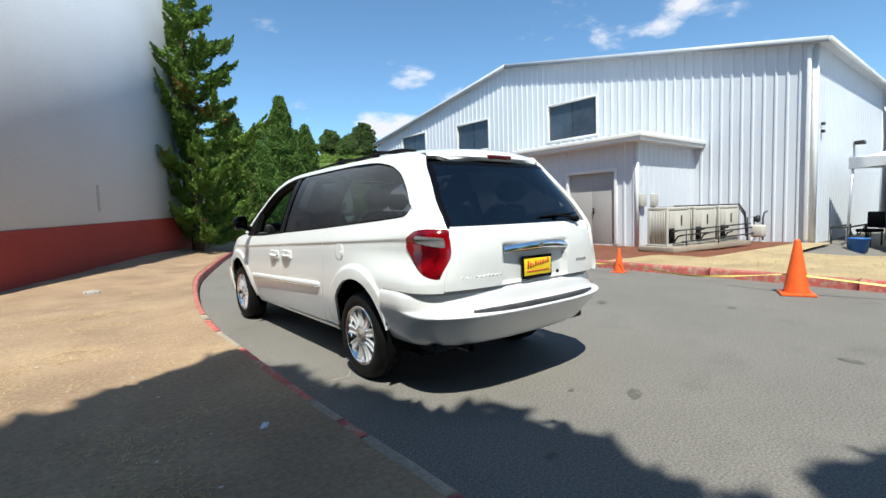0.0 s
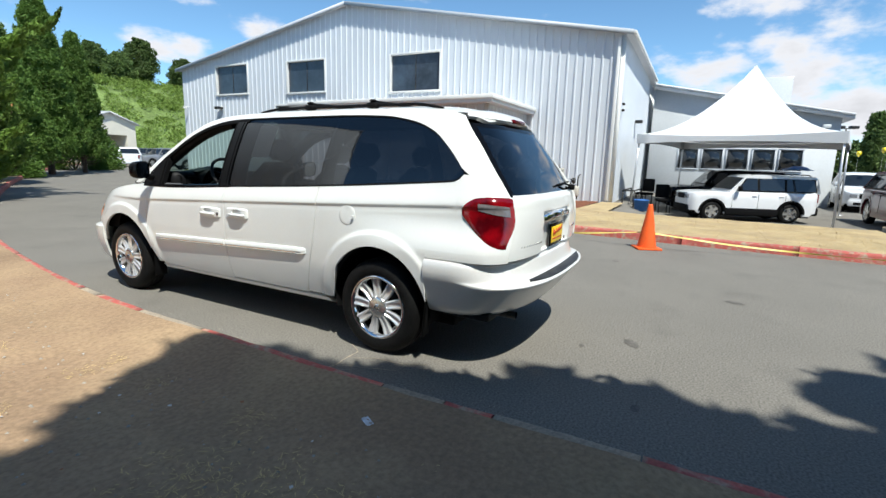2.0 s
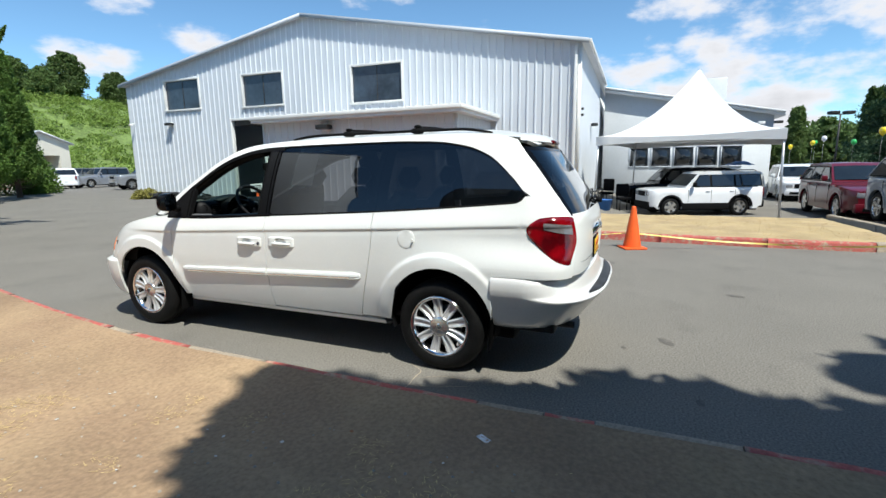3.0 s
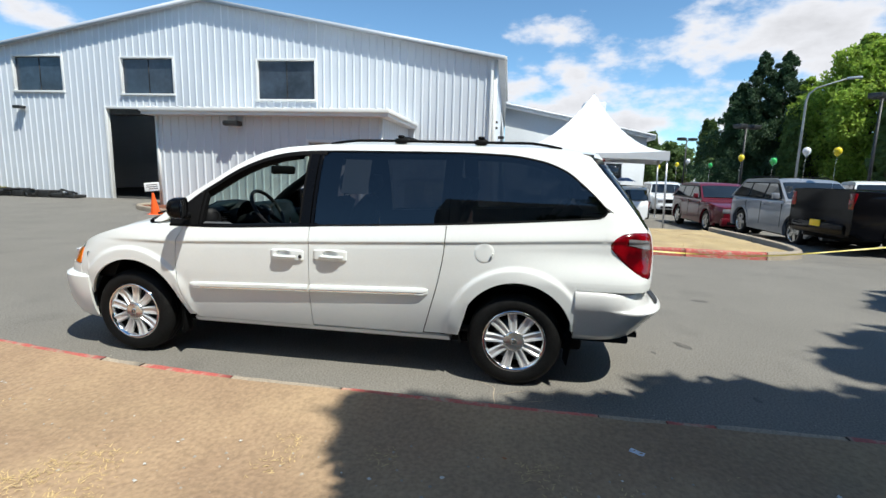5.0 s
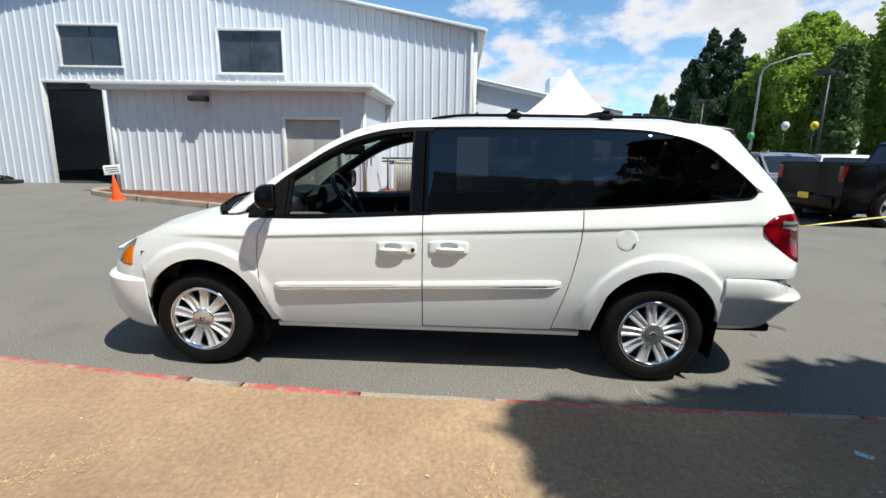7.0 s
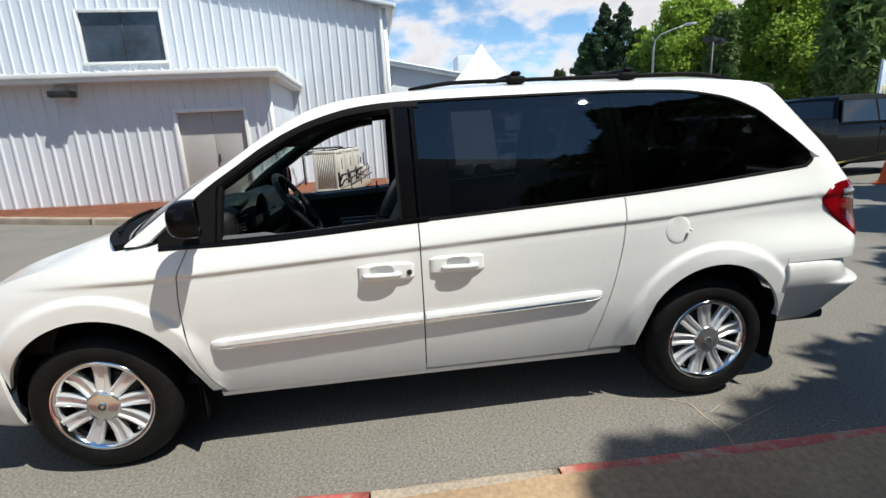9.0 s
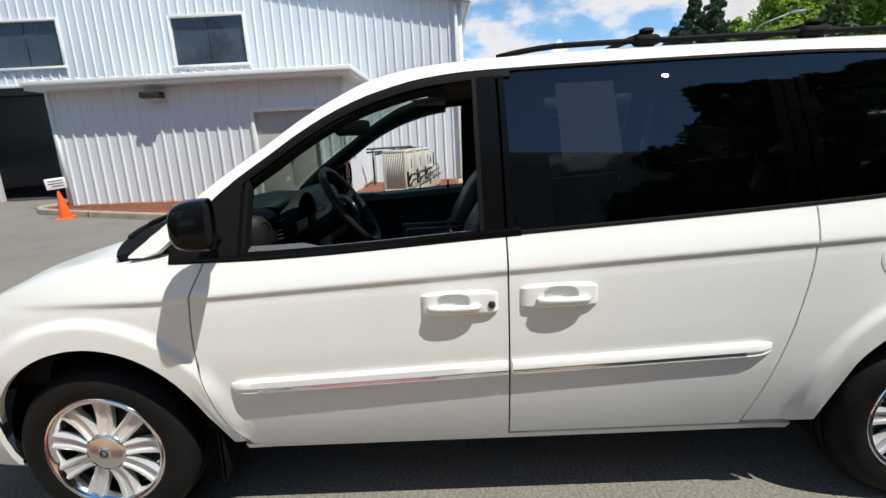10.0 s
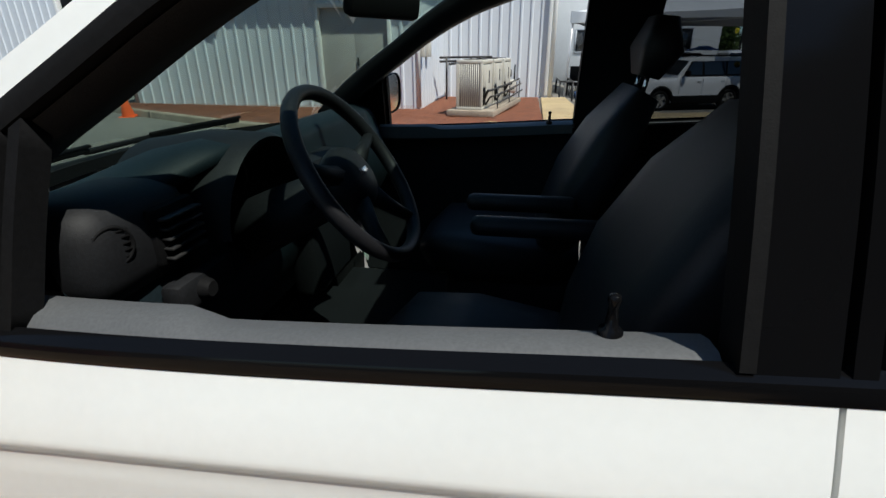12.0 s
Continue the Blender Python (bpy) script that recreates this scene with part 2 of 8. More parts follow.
def box(bm, x0, x1, y0, y1, z0, z1, bevel=0.0, seg=2, m=None):
    vs = [bm.verts.new(p) for p in ((x0, y0, z0), (x1, y0, z0), (x1, y1, z0), (x0, y1, z0), (x0, y0, z1), (x1, y0, z1), (x1, y1, z1), (x0, y1, z1))]
    fs = [bm.faces.new([vs[i] for i in q]) for q in ((0, 3, 2, 1), (4, 5, 6, 7), (0, 1, 5, 4), (1, 2, 6, 5), (2, 3, 7, 6), (3, 0, 4, 7))]
    if bevel:
        r = bmesh.ops.bevel(bm, geom=list({e for f in fs for e in f.edges}), offset=bevel, segments=seg, profile=0.5, affect="EDGES")
        vs = list({v for f in r["faces"] for v in f.verts} | {v for v in vs if v.is_valid})
    if m is not None:
        bmesh.ops.transform(bm, matrix=m, verts=vs)
    return bm


def boxes(*rows, bevel=0.0):
    bm = bmesh.new()
    for r in rows:
        box(bm, *r, bevel=bevel)
    return bm


def tube(bm, pts, r, seg=8, cap=True):
    """A round bar along points; r may be a list."""
    pts = [Vector(p) for p in pts]
    rs = r if isinstance(r, (list, tuple)) else [r] * len(pts)
    rings, side = [], None
    for i, p in enumerate(pts):
        d = (pts[min(i + 1, len(pts) - 1)] - pts[max(i - 1, 0)]).normalized()
        if side is None:
            side = d.cross(Vector((0, 0, 1)) if abs(d.z) < 0.9 else Vector((1, 0, 0))).normalized()
        side = (side - d * side.dot(d)).normalized()
        up = d.cross(side)
        rings.append([bm.verts.new(p + (side * math.cos(2 * math.pi * k / seg) + up * math.sin(2 * math.pi * k / seg)) * rs[i]) for k in range(seg)])
    for a, b in zip(rings, rings[1:]):
        for k in range(seg):
            bm.faces.new((a[k], a[(k + 1) % seg], b[(k + 1) % seg], b[k]))
    if cap:
        bm.faces.new(rings[0][::-1])
        bm.faces.new(rings[-1])
    return bm


def lathe(bm, prof, seg=32, axis="z", m=None):
    """Turns (radius, height) pairs round the z axis."""
    rings = []
    for r, h in prof:
        if r < 1e-6:
            rings.append([bm.verts.new((0, 0, h))])
        else:
            rings.append([bm.verts.new((r * math.cos(2 * math.pi * k / seg), r * math.sin(2 * math.pi * k / seg), h)) for k in range(seg)])
    made = [v for r in rings for v in r]
    for a, b in zip(rings, rings[1:]):
        for k in range(seg):
            k2 = (k + 1) % seg
            q = [a[k % len(a)], a[k2 % len(a)], b[k2 % len(b)], b[k % len(b)]]
            q = [v for i, v in enumerate(q) if v not in q[:i]]
            if len(q) > 2:
                bm.faces.new(q)
    if m is not None:
        bmesh.ops.transform(bm, matrix=m, verts=made)
    return bm


def lerp_tab(tab):
    """A smooth curve through (x, y) pairs in order of x."""
    xs, ys = [p[0] for p in tab], [p[1] for p in tab]
    n = len(xs)
    d = [(ys[i + 1] - ys[i]) / (xs[i + 1] - xs[i]) for i in range(n - 1)]
    g = [d[0]] + [0 if d[i - 1] * d[i] <= 0 else 2 * d[i - 1] * d[i] / (d[i - 1] + d[i]) for i in range(1, n - 1)] + [d[-1]]

    def f(x):
        if x <= xs[0]:
            return ys[0]
        if x >= xs[-1]:
            return ys[-1]
        i = max(k for k in range(n - 1) if xs[k] <= x)
        h = xs[i + 1] - xs[i]
        t = (x - xs[i]) / h
        return (ys[i] * (1 + 2 * t) * (1 - t) ** 2 + g[i] * h * t * (1 - t) ** 2 + ys[i + 1] * t * t * (3 - 2 * t) + g[i + 1] * h * t * t * (t - 1))
    return f


def grid(bm, rows):
    """A sheet from rows of points; returns the vertices."""
    vs = [[bm.verts.new(p) for p in r] for r in rows]
    for a, b in zip(vs, vs[1:]):
        for i in range(len(a) - 1):
            bm.faces.new((a[i], a[i + 1], b[i + 1], b[i]))
    return vs


def sstep(a, b, x):
    t = min(1, max(0, (x - a) / (b - a)))
    return t * t * (3 - 2 * t)


def smooth_line(pts, step=0.4):
    """A rounded polyline through points."""
    pts = [Vector(p) for p in pts]
    out = []
    for i in range(len(pts) - 1):
        p0, p1, p2, p3 = pts[max(i - 1, 0)], pts[i], pts[i + 1], pts[min(i + 2, len(pts) - 1)]
        k = max(1, round((p2 - p1).length / step))
        for j in range(k):
            t = j / k
            out.append(0.5 * ((2 * p1) + (p2 - p0) * t + (2 * p0 - 5 * p1 + 4 * p2 - p3) * t * t + (3 * p1 - p0 - 3 * p2 + p3) * t ** 3))
    return out + [pts[-1]]


def text(s, size, material, parent, m, depth=0.002, label=""):
    """Letters in the built-in font as a mesh."""
    cu = bpy.data.curves.new("lettering", "FONT")
    cu.body, cu.size, cu.extrude, cu.align_x, cu.align_y = s, size, depth, "CENTER", "CENTER"
    tmp = new("tmp", cu)
    me = bpy.data.meshes.new_from_object(tmp.evaluated_get(bpy.context.evaluated_depsgraph_get()))
    bpy.data.objects.remove(tmp)
    bpy.data.curves.remove(cu)
    me.materials.clear()
    me.materials.append(material)
    ob = new("lettering", me)
    ob.matrix_basis = m
    ob.parent = parent
    return tagged(ob, label) if label else ob

# ---- ground, kerbs, verge ----
def lot_z(x, y):
    """The lot falls away a little towards the tent and the parked cars."""
    a, b = min(1, max(0, (x - 7) / 9)), min(1, max(0, (1.0 - y) / 1.6))
    return -0.36 * a * a * (3 - 2 * a) * b * b * (3 - 2 * b)


bm = bmesh.new()
xs = [-700, -60, -10, 0, 6] + [7 + 0.5 * k for k in range(19)] + [18, 24, 40, 100, 700]
ys = [-700, -60, -20, -10, -6, -3, -1.5] + [-0.7 + 0.1 * k for k in range(19)] + [3, 10, 40, 100, 700]
grid(bm, [[(x, y, lot_z(x, y)) for x in xs] for y in ys])
ground = thing("ground", bm, M_ASPHALT, "grey worn asphalt of a lot, dry in the sun", "asphalt", kind="structure")

KERB = [(-1.46, -16), (-1.47, -6), (-1.49, -2), (-1.52, -0.5), (-1.50, 0.94), (-1.46, 2.2), (-1.23, 4.13), (-0.70, 6.8), (0.0, 9.05), (1.2, 12.5), (3.3, 18), (6.07, 24.4), (9.5, 31.5), (14, 40), (20, 50), (27, 58), (40, 63)]
ISLAND = [(10.8, -5.6), (9.0, -5.85), (7.3, -5.9), (6.35, -5.6), (5.95, -4.9), (5.88, -4.2), (5.95, -1.9), (6.10, 0.0), (6.14, 2.0), (6.35, 3.4), (6.9, 5.6), (7.6, 7.5), (8.6, 9.7), (9.7, 11.9), (10.3, 12.75), (10.9, 13.1), (11.6, 12.9), (12.0, 12.4)]


def kerb(name, pts, label, cuts, width=0.15, height=0.15, side=1):
    """A row of kerb stones along a line. cuts: (length along the line where a stone ends, red or not)."""
    line = smooth_line([(x, y, 0) for x, y in pts], 0.12)
    root = empty(name, label, "kerb", kind="structure")
    run, done, stone, k = 0.0, 0.0, [line[0]], 0
    rnd = random.Random(5)
    for a, b in zip(line, line[1:]):
        run += (b - a).length
        stone.append(b)
        while k < len(cuts) and cuts[k][0] < done:
            k += 1
        end = k < len(cuts) and run >= cuts[k][0]
        if end or b is line[-1]:
            red = cuts[min(k, len(cuts) - 1)][1]
            bm = bmesh.new()
            rows = []
            for i, p in enumerate(stone):
                d = (stone[min(i + 1, len(stone) - 1)] - stone[max(i - 1, 0)]).normalized()
                n = Vector((d.y, -d.x, 0)) * side
                if i == 0:
                    p = p + d * 0.004
                if i == len(stone) - 1:
                    p = p - d * 0.004
                j = [rnd.uniform(-0.004, 0.004) for _ in range(4)]
                prof = [(-0.075, -0.22), (-0.075, height - 0.02), (-0.06, height - 0.004 + j[0]), (0.045, height + j[1]), (0.068, height - 0.012 + j[2]), (0.078 + j[3], height - 0.04), (0.088, -0.22)]
                rows.append([p + n * (o * width / 0.15) + Vector((0, 0, z)) for o, z in prof])
            vs = grid(bm, rows)
            bm.faces.new(vs[0])
            bm.faces.new(vs[-1][::-1])
            part("kerb_stone", bm, M_REDKERB if red else M_CONC, root, "worn red-painted kerb stone" if red else "bare grey concrete kerb stone", angle=0.9)
            stone, done = [b], run
            k += 1
    return root


# lengths from the line's south end at y = -16
kerb("kerb_verge", KERB, "worn red and grey kerb along the dirt verge", [(8, False), (11, False), (13.0, False), (14.1, True), (14.85, False), (15.05, True), (15.5, False), (17.0, True), (17.72, False), (18.51, True), (18.78, False), (21.0, True), (24.0, True), (27, True), (31, True), (36, True), (42, True), (50, True), (60, True), (75, True), (100, True)], width=0.115)
kerb("kerb_island", ISLAND, "red-painted kerb round the planted island", [(2.0, False), (4.3, False), (5.4, False), (6.9, True), (8.6, True), (10.5, True), (12.4, True), (14.4, True), (16.0, False), (18.0, False), (21, False), (24, False), (30, False)], side=-1)


def verge_height(x, y):
    return 0.118 + 0.030 * (noise.noise((x * 0.5, y * 0.5, 1.3)) + 0.5 * noise.noise((x * 1.9, y * 1.9, 7.0))) + 0.012 * noise.noise((x * 6, y * 6, 3.0))


line = [p for p in smooth_line([(x, y, 0) for x, y in KERB], 0.10)]
bm = bmesh.new()
rows = []
for i, p in enumerate(line):
    d = (line[min(i + 1, len(line) - 1)] - line[max(i - 1, 0)]).normalized()
    n = Vector((-d.y, d.x, 0))
    row = []
    for k in range(46):
        w = 0.11 * k + 0.0032 * k * k
        if k == 0:
            w = 0.018 + 0.018 * noise.noise((p.x * 1.1, p.y * 1.1, 1)) + 0.010 * noise.noise((p.x * 5, p.y * 5, 4))
        q = p + n * w
        z = verge_height(q.x, q.y)
        if w < 0.45:
            z = z * (w / 0.45) + (0.161 + 0.008 * noise.noise((q.x * 5, q.y * 5, 6))) * (1 - w / 0.45)
        if k == 0:
            z = 0.1575
        z += 0.029 * max(0, min(q.y, 19) - 5.5) * sstep(0.3, 2.2, w)
        row.append((q.x, q.y, z))
    rows.append(row)
grid(bm, rows)
thing("dirt_verge", bm, M_DIRT, "dry trampled dirt verge with straw and litter", "dirt ground", kind="structure", angle=3)


def island_sheet(name, y0, y1, front, back, mater, label, rough=0.02):
    """A bed on the island from front(y), or the kerb, to back(y)."""
    edge = [p for p in smooth_line([(x, y, 0) for x, y in ISLAND[3:15]], 0.1) if y0 <= p.y <= y1]
    bm = bmesh.new()
    rows = []
    for p in edge:
        xa, xb = front(p.y) or p.x + 0.06, back(p.y)
        row = []
        for k in range(36):
            x = xa + (xb - xa) * k / 35
            far = x - p.x - 0.06
            z = 0.125 + rough * (noise.noise((x * 1.1, p.y * 1.1, 4)) + 0.6 * noise.noise((x * 4, p.y * 4, 2))) * min(1, far / 0.5) - 0.09 * min(1, far / 4.9)
            row.append((x, p.y, z))
        rows.append(row)
    grid(bm, rows)
    return thing(name, bm, mater, label, "planting bed", kind="structure", angle=3)


def bed_line(y):
    """Where the bark of the bed begins behind the grass."""
    return 8.5 + 0.25 * noise.noise((y * 1.7, 2.0, 0.0))


island_sheet("mulch_bed", 1.35, 12.9, lambda y: bed_line(y) if y < 2.6 else None, lambda y: 14.6 if y < 4.5 else 10.95, M_MULCH, "bed of red-brown bark mulch beside the annex")
island_sheet("dry_lawn", -5.5, 2.65, lambda y: None, lambda y: 10.9 if y < 0.6 else (14.6 if y < 1.36 else bed_line(y) + 0.02), M_DRYGRASS, "strip of dry yellow grass behind the red kerb")

# ---- white metal warehouse ----
HALL = pose(14.68, 1.05, 0, 0, 0, 1.2)
RIDGE_S, LEN_S, DEEP = 11.9, 23.6, 26.0


def gable(s):
    return 5.78 + (8.02 - 5.78) * (s / RIDGE_S) if s < RIDGE_S else 8.02 - (8.02 - 5.92) * (s - RIDGE_S) / (LEN_S - RIDGE_S)


def cladding(bm, s0, s1, top, z0, openings, place, pitch=0.305, rib=0.035):
    """Ribbed sheet from s0 to s1, with openings (s0, s1, z0, z1) cut through. place(s, z, out) gives the point."""
    cuts = {s0, s1}
    s = s0 + 0.1
    while s < s1 - 0.1:
        for o in (-0.045, -0.022, 0.022, 0.045):
            cuts.add(round(s + o, 4))
        s += pitch
    for a, b, _, _ in openings:
        cuts.update((a, b))
    cuts = sorted(cuts)
    clean = [cuts[0]]
    for c in cuts[1:]:
        if c - clean[-1] > 0.004:
            clean.append(c)
    cuts = clean

    def out(s):
        d = abs((s - s0 - 0.1 + pitch / 2) % pitch - pitch / 2)
        return rib if d < 0.025 else (0.0 if d > 0.043 else rib * (0.043 - d) / 0.018)
    for a, b in zip(cuts, cuts[1:]):
        mid = (a + b) / 2
        spans, low = [], z0
        for o in sorted((o for o in openings if o[0] < mid < o[1]), key=lambda o: o[2]):
            if o[2] > low:
                spans.append((low, o[2]))
            low = o[3]
        spans.append((low, None))
        for lo, hi in spans:
            za, zb = (top(a), top(b)) if hi is None else (hi, hi)
            bm.faces.new([bm.verts.new(place(*q)) for q in ((a, lo, out(a)), (b, lo, out(b)), (b, zb, out(b)), (a, za, out(a)))])
    bmesh.ops.remove_doubles(bm, verts=bm.verts, dist=0.0015)
    return bm


hall = empty("warehouse", "large white ribbed-metal warehouse with a low gable", "building", HALL)
HALL_OPEN = [(7.15, 9.6, 4.22, 5.76), (13.25, 15.65, 4.40, 5.86), (18.4, 20.8, 4.50, 5.96), (14.15, 16.45, 0.0, 3.80)]
bm = cladding(bmesh.new(), 0, LEN_S, lambda s: gable(s) - 0.02, 0.0, HALL_OPEN, lambda s, z, o: (-o, s, z))
part("wall_front", bm, M_METALWALL, hall, "white vertical ribbed metal cladding", angle=0.3)
bm = cladding(bmesh.new(), 0, 10.0, lambda s: 5.76, -0.5, [], lambda s, z, o: (s, -o, z), rib=0.012)
part("wall_side", bm, M_METALWALL, hall, "bright white side wall", angle=0.3)
part("wall_back", boxes((DEEP - 0.2, DEEP, 0.1, LEN_S - 0.1, 0, 5.6)), M_METALWALL, hall)
part("wall_left", boxes((0.1, DEEP - 0.2, LEN_S - 0.12, LEN_S, 0, 5.85)), M_METALWALL, hall)
part("wall_right", boxes((10.0, DEEP - 0.2, 0.0, 0.12, 0, 5.7)), M_METALWALL, hall)
bm = bmesh.new()
for s0, s1 in ((-0.25, RIDGE_S), (RIDGE_S, LEN_S + 0.25)):
    za, zb = gable(s0), gable(s1)
    box_pts = [(-0.22, s0, za), (DEEP, s0, za), (DEEP, s1, zb), (-0.22, s1, zb)]
    lo = [bm.verts.new(p) for p in box_pts]
    hi = [bm.verts.new((p[0], p[1], p[2] + 0.10)) for p in box_pts]
    bm.faces.new(lo[::-1])
    bm.faces.new(hi)
    for i in range(4):
        bm.faces.new((lo[i], lo[(i + 1) % 4], hi[(i + 1) % 4], hi[i]))
part("roof", bm, M_ROOF, hall, "pale metal roof with a shallow pitch")
bm = bmesh.new()
for s0, s1 in ((-0.28, RIDGE_S), (RIDGE_S, LEN_S + 0.28)):
    za, zb = gable(s0), gable(s1)
    p = [(-0.27, s0, za - 0.06), (-0.27, s1, zb - 0.06), (-0.27, s1, zb + 0.105), (-0.27, s0, za + 0.105)]
    a = [bm.verts.new(q) for q in p]
    b = [bm.verts.new((-0.223, q[1], q[2])) for q in p]
    bm.faces.new(a)
    bm.faces.new(b[::-1])
    for i in range(4):
        bm.faces.new((a[i], b[i], b[(i + 1) % 4], a[(i + 1) % 4]))
part("rake_trim", bm, M_RAKE, hall, "thin metal rake trim, coloured blue-grey as if shaded")
part("gutter", boxes((-0.2, 10.2, -0.36, -0.26, 5.70, 5.83), bevel=0.02), M_WHITETRIM, hall, "white eave gutter")
part("corner_trim", boxes((-0.045, 0.10, -0.03, 0.10, 0, 5.72)), M_WHITETRIM, hall)
part("downpipe", boxes((-0.14, -0.05, 0.12, 0.22, 0.1, 5.66), bevel=0.015), M_WHITETRIM, hall)


def hall_window(s0, s1, z0, z1):
    w = part("window", boxes((-0.05, 0.16, s0 - 0.05, s0 + 0.03, z0 - 0.05, z1 + 0.05), (-0.05, 0.16, s1 - 0.03, s1 + 0.05, z0 - 0.05, z1 + 0.05), (-0.05, 0.16, s0 + 0.03, s1 - 0.03, z1 - 0.03, z1 + 0.05), bevel=0.006), M_WHITETRIM, hall, "framed upper window with dark panes")
    part("window_sill", boxes((-0.09, 0.16, s0 - 0.06, s1 + 0.06, z0 - 0.06, z0 + 0.02), bevel=0.006), M_WHITETRIM, w)
    mid = (s0 + s1) / 2
    part("mullion", boxes((0.075, 0.10, mid - 0.016, mid + 0.016, z0 + 0.02, z1 - 0.03)), M_DARKMETAL, w)
    for a, b in ((s0 + 0.03, mid - 0.016), (mid + 0.016, s1 - 0.03)):
        bm = bmesh.new()
        grid(bm, [[(0.09, a, z0 + 0.02), (0.09, b, z0 + 0.02)], [(0.09, a, z1 - 0.03), (0.09, b, z1 - 0.03)]])
        part("pane", bm, M_FILM, w)


for o in HALL_OPEN[:3]:
    hall_window(*o)
s0, s1, _, z1 = HALL_OPEN[3]
part("door_frame", boxes((-0.06, 0.14, s0 - 0.10, s0, 0, z1 + 0.10), (-0.06, 0.14, s1, s1 + 0.10, 0, z1 + 0.10), (-0.06, 0.14, s0, s1, z1, z1 + 0.10), bevel=0.006), M_WHITETRIM, hall, "white frame of the open roller door")
part("roller_door", boxes((0.1, 0.5, s0, s1, z1 - 0.25, z1 + 0.2), bevel=0.08), M_DARKMETAL, hall, "rolled-up door in the opening")
# floor painted near-black so the open door reads as unlit
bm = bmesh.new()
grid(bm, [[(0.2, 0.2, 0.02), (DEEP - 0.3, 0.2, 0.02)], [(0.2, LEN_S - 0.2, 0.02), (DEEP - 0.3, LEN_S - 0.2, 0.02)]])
part("floor_slab", bm, M_DARKIN, hall, "hall floor coloured near-black for the unlit inside")
M_TUBE = bpy.data.materials.new("fluorescent_tube")
M_TUBE.use_nodes = True
M_TUBE.node_tree.nodes["Principled BSDF"].inputs["Emission Color"].default_value = (0.9, 1.0, 0.97, 1)
M_TUBE.node_tree.nodes["Principled BSDF"].inputs["Emission Strength"].default_value = 1.6
for x, q, z in ((5.0, 15.2, 4.3), (5.0, 16.6, 4.3), (9.0, 15.8, 4.6), (9.0, 17.6, 4.6)):
    lamp = part("tube_lamp", boxes((x - 0.09, x + 0.09, q - 0.62, q + 0.62, z + 0.03, z + 0.10), bevel=0.01), M_WHITETRIM, hall, "hanging fluorescent lamp in the dark hall")
    bm = bmesh.new()
    tube(bm, [(x, q - 0.58, z), (x, q + 0.58, z)], 0.028, 8)
    part("tube", bm, M_TUBE, lamp)
    for o in (-0.4, 0.4):
        part("hanger", tube(bmesh.new(), [(x, q + o, z + 0.1), (x, q + o, 6.0)], 0.006, 4), M_DARKMETAL, lamp)

# ---- annex ----
AX, AY0, AY1, AZ = 10.87, 4.42, 12.33, 3.16
annex = empty("annex", "low white ribbed-metal annex with a broad cornice", "building")
DOOR = (5.15, 6.85, 0.1, 2.36)
bm = cladding(bmesh.new(), AY0, AY1, lambda s: AZ, 0.0, [DOOR], lambda s, z, o: (AX - o, s, z))
part("wall_front", bm, M_METALWALL, annex, "white ribbed metal wall", angle=0.3)
bm = cladding(bmesh.new(), AX, 14.6, lambda s: AZ, 0.0, [], lambda s, z, o: (s, AY0 - o, z), rib=0.012)
part("wall_end", bm, M_METALWALL, annex, "flat white end wall", angle=0.3)
bm = cladding(bmesh.new(), AX, 14.4, lambda s: AZ, 0.0, [], lambda s, z, o: (s, AY1 + o, z))
part("wall_end", bm, M_METALWALL, annex, angle=0.3)
part("corner_trim", boxes((AX - 0.042, AX + 0.05, AY0 - 0.045, AY0 + 0.06, 0.1, AZ)), M_WHITETRIM, annex)
part("corner_trim", boxes((AX - 0.042, AX + 0.05, AY1 - 0.06, AY1 + 0.045, 0.1, AZ)), M_WHITETRIM, annex)
bm = bmesh.new()
for ya, yb, xa, xb in ((AY0 - 0.32, AY1 + 0.25, AX - 0.41, AX + 0.02), ):
    box(bm, xa, 14.62, ya, yb, AZ + 0.003, AZ + 0.10)
    box(bm, xa - 0.05, 14.62, ya - 0.05, yb + 0.05, AZ + 0.10, AZ + 0.23, bevel=0.02)
part("cornice", bm, M_WHITETRIM, annex, "white boxed cornice with a metal edge")
bm = bmesh.new()
y = AY0 - 0.3
while y < AY1 + 0.2:
    box(bm, AX - 0.45, 14.6, y, y + 0.05, AZ + 0.231, AZ + 0.262)
    y += 0.305
part("roof_rib", bm, M_ROOF, annex)
part("door_frame", boxes((AX - 0.06, AX + 0.1, DOOR[0] - 0.09, DOOR[0], 0.1, DOOR[3] + 0.09), (AX - 0.06, AX + 0.1, DOOR[1], DOOR[1] + 0.09, 0.1, DOOR[3] + 0.09), (AX - 0.06, AX + 0.1, DOOR[0], DOOR[1], DOOR[3], DOOR[3] + 0.09), bevel=0.008), M_WHITETRIM, annex, "white door frame")
door = part("door", boxes((AX + 0.05, AX + 0.09, DOOR[0], (DOOR[0] + DOOR[1]) / 2 - 0.004, 0.1, DOOR[3]), (AX + 0.05, AX + 0.09, (DOOR[0] + DOOR[1]) / 2 + 0.004, DOOR[1], 0.1, DOOR[3]), bevel=0.004), M_DOORGREY, annex, "grey steel double door, closed")
part("door_handle", boxes((AX - 0.01, AX + 0.05, 5.92, 5.95, 1.05, 1.25), bevel=0.008), M_DARKMETAL, door)

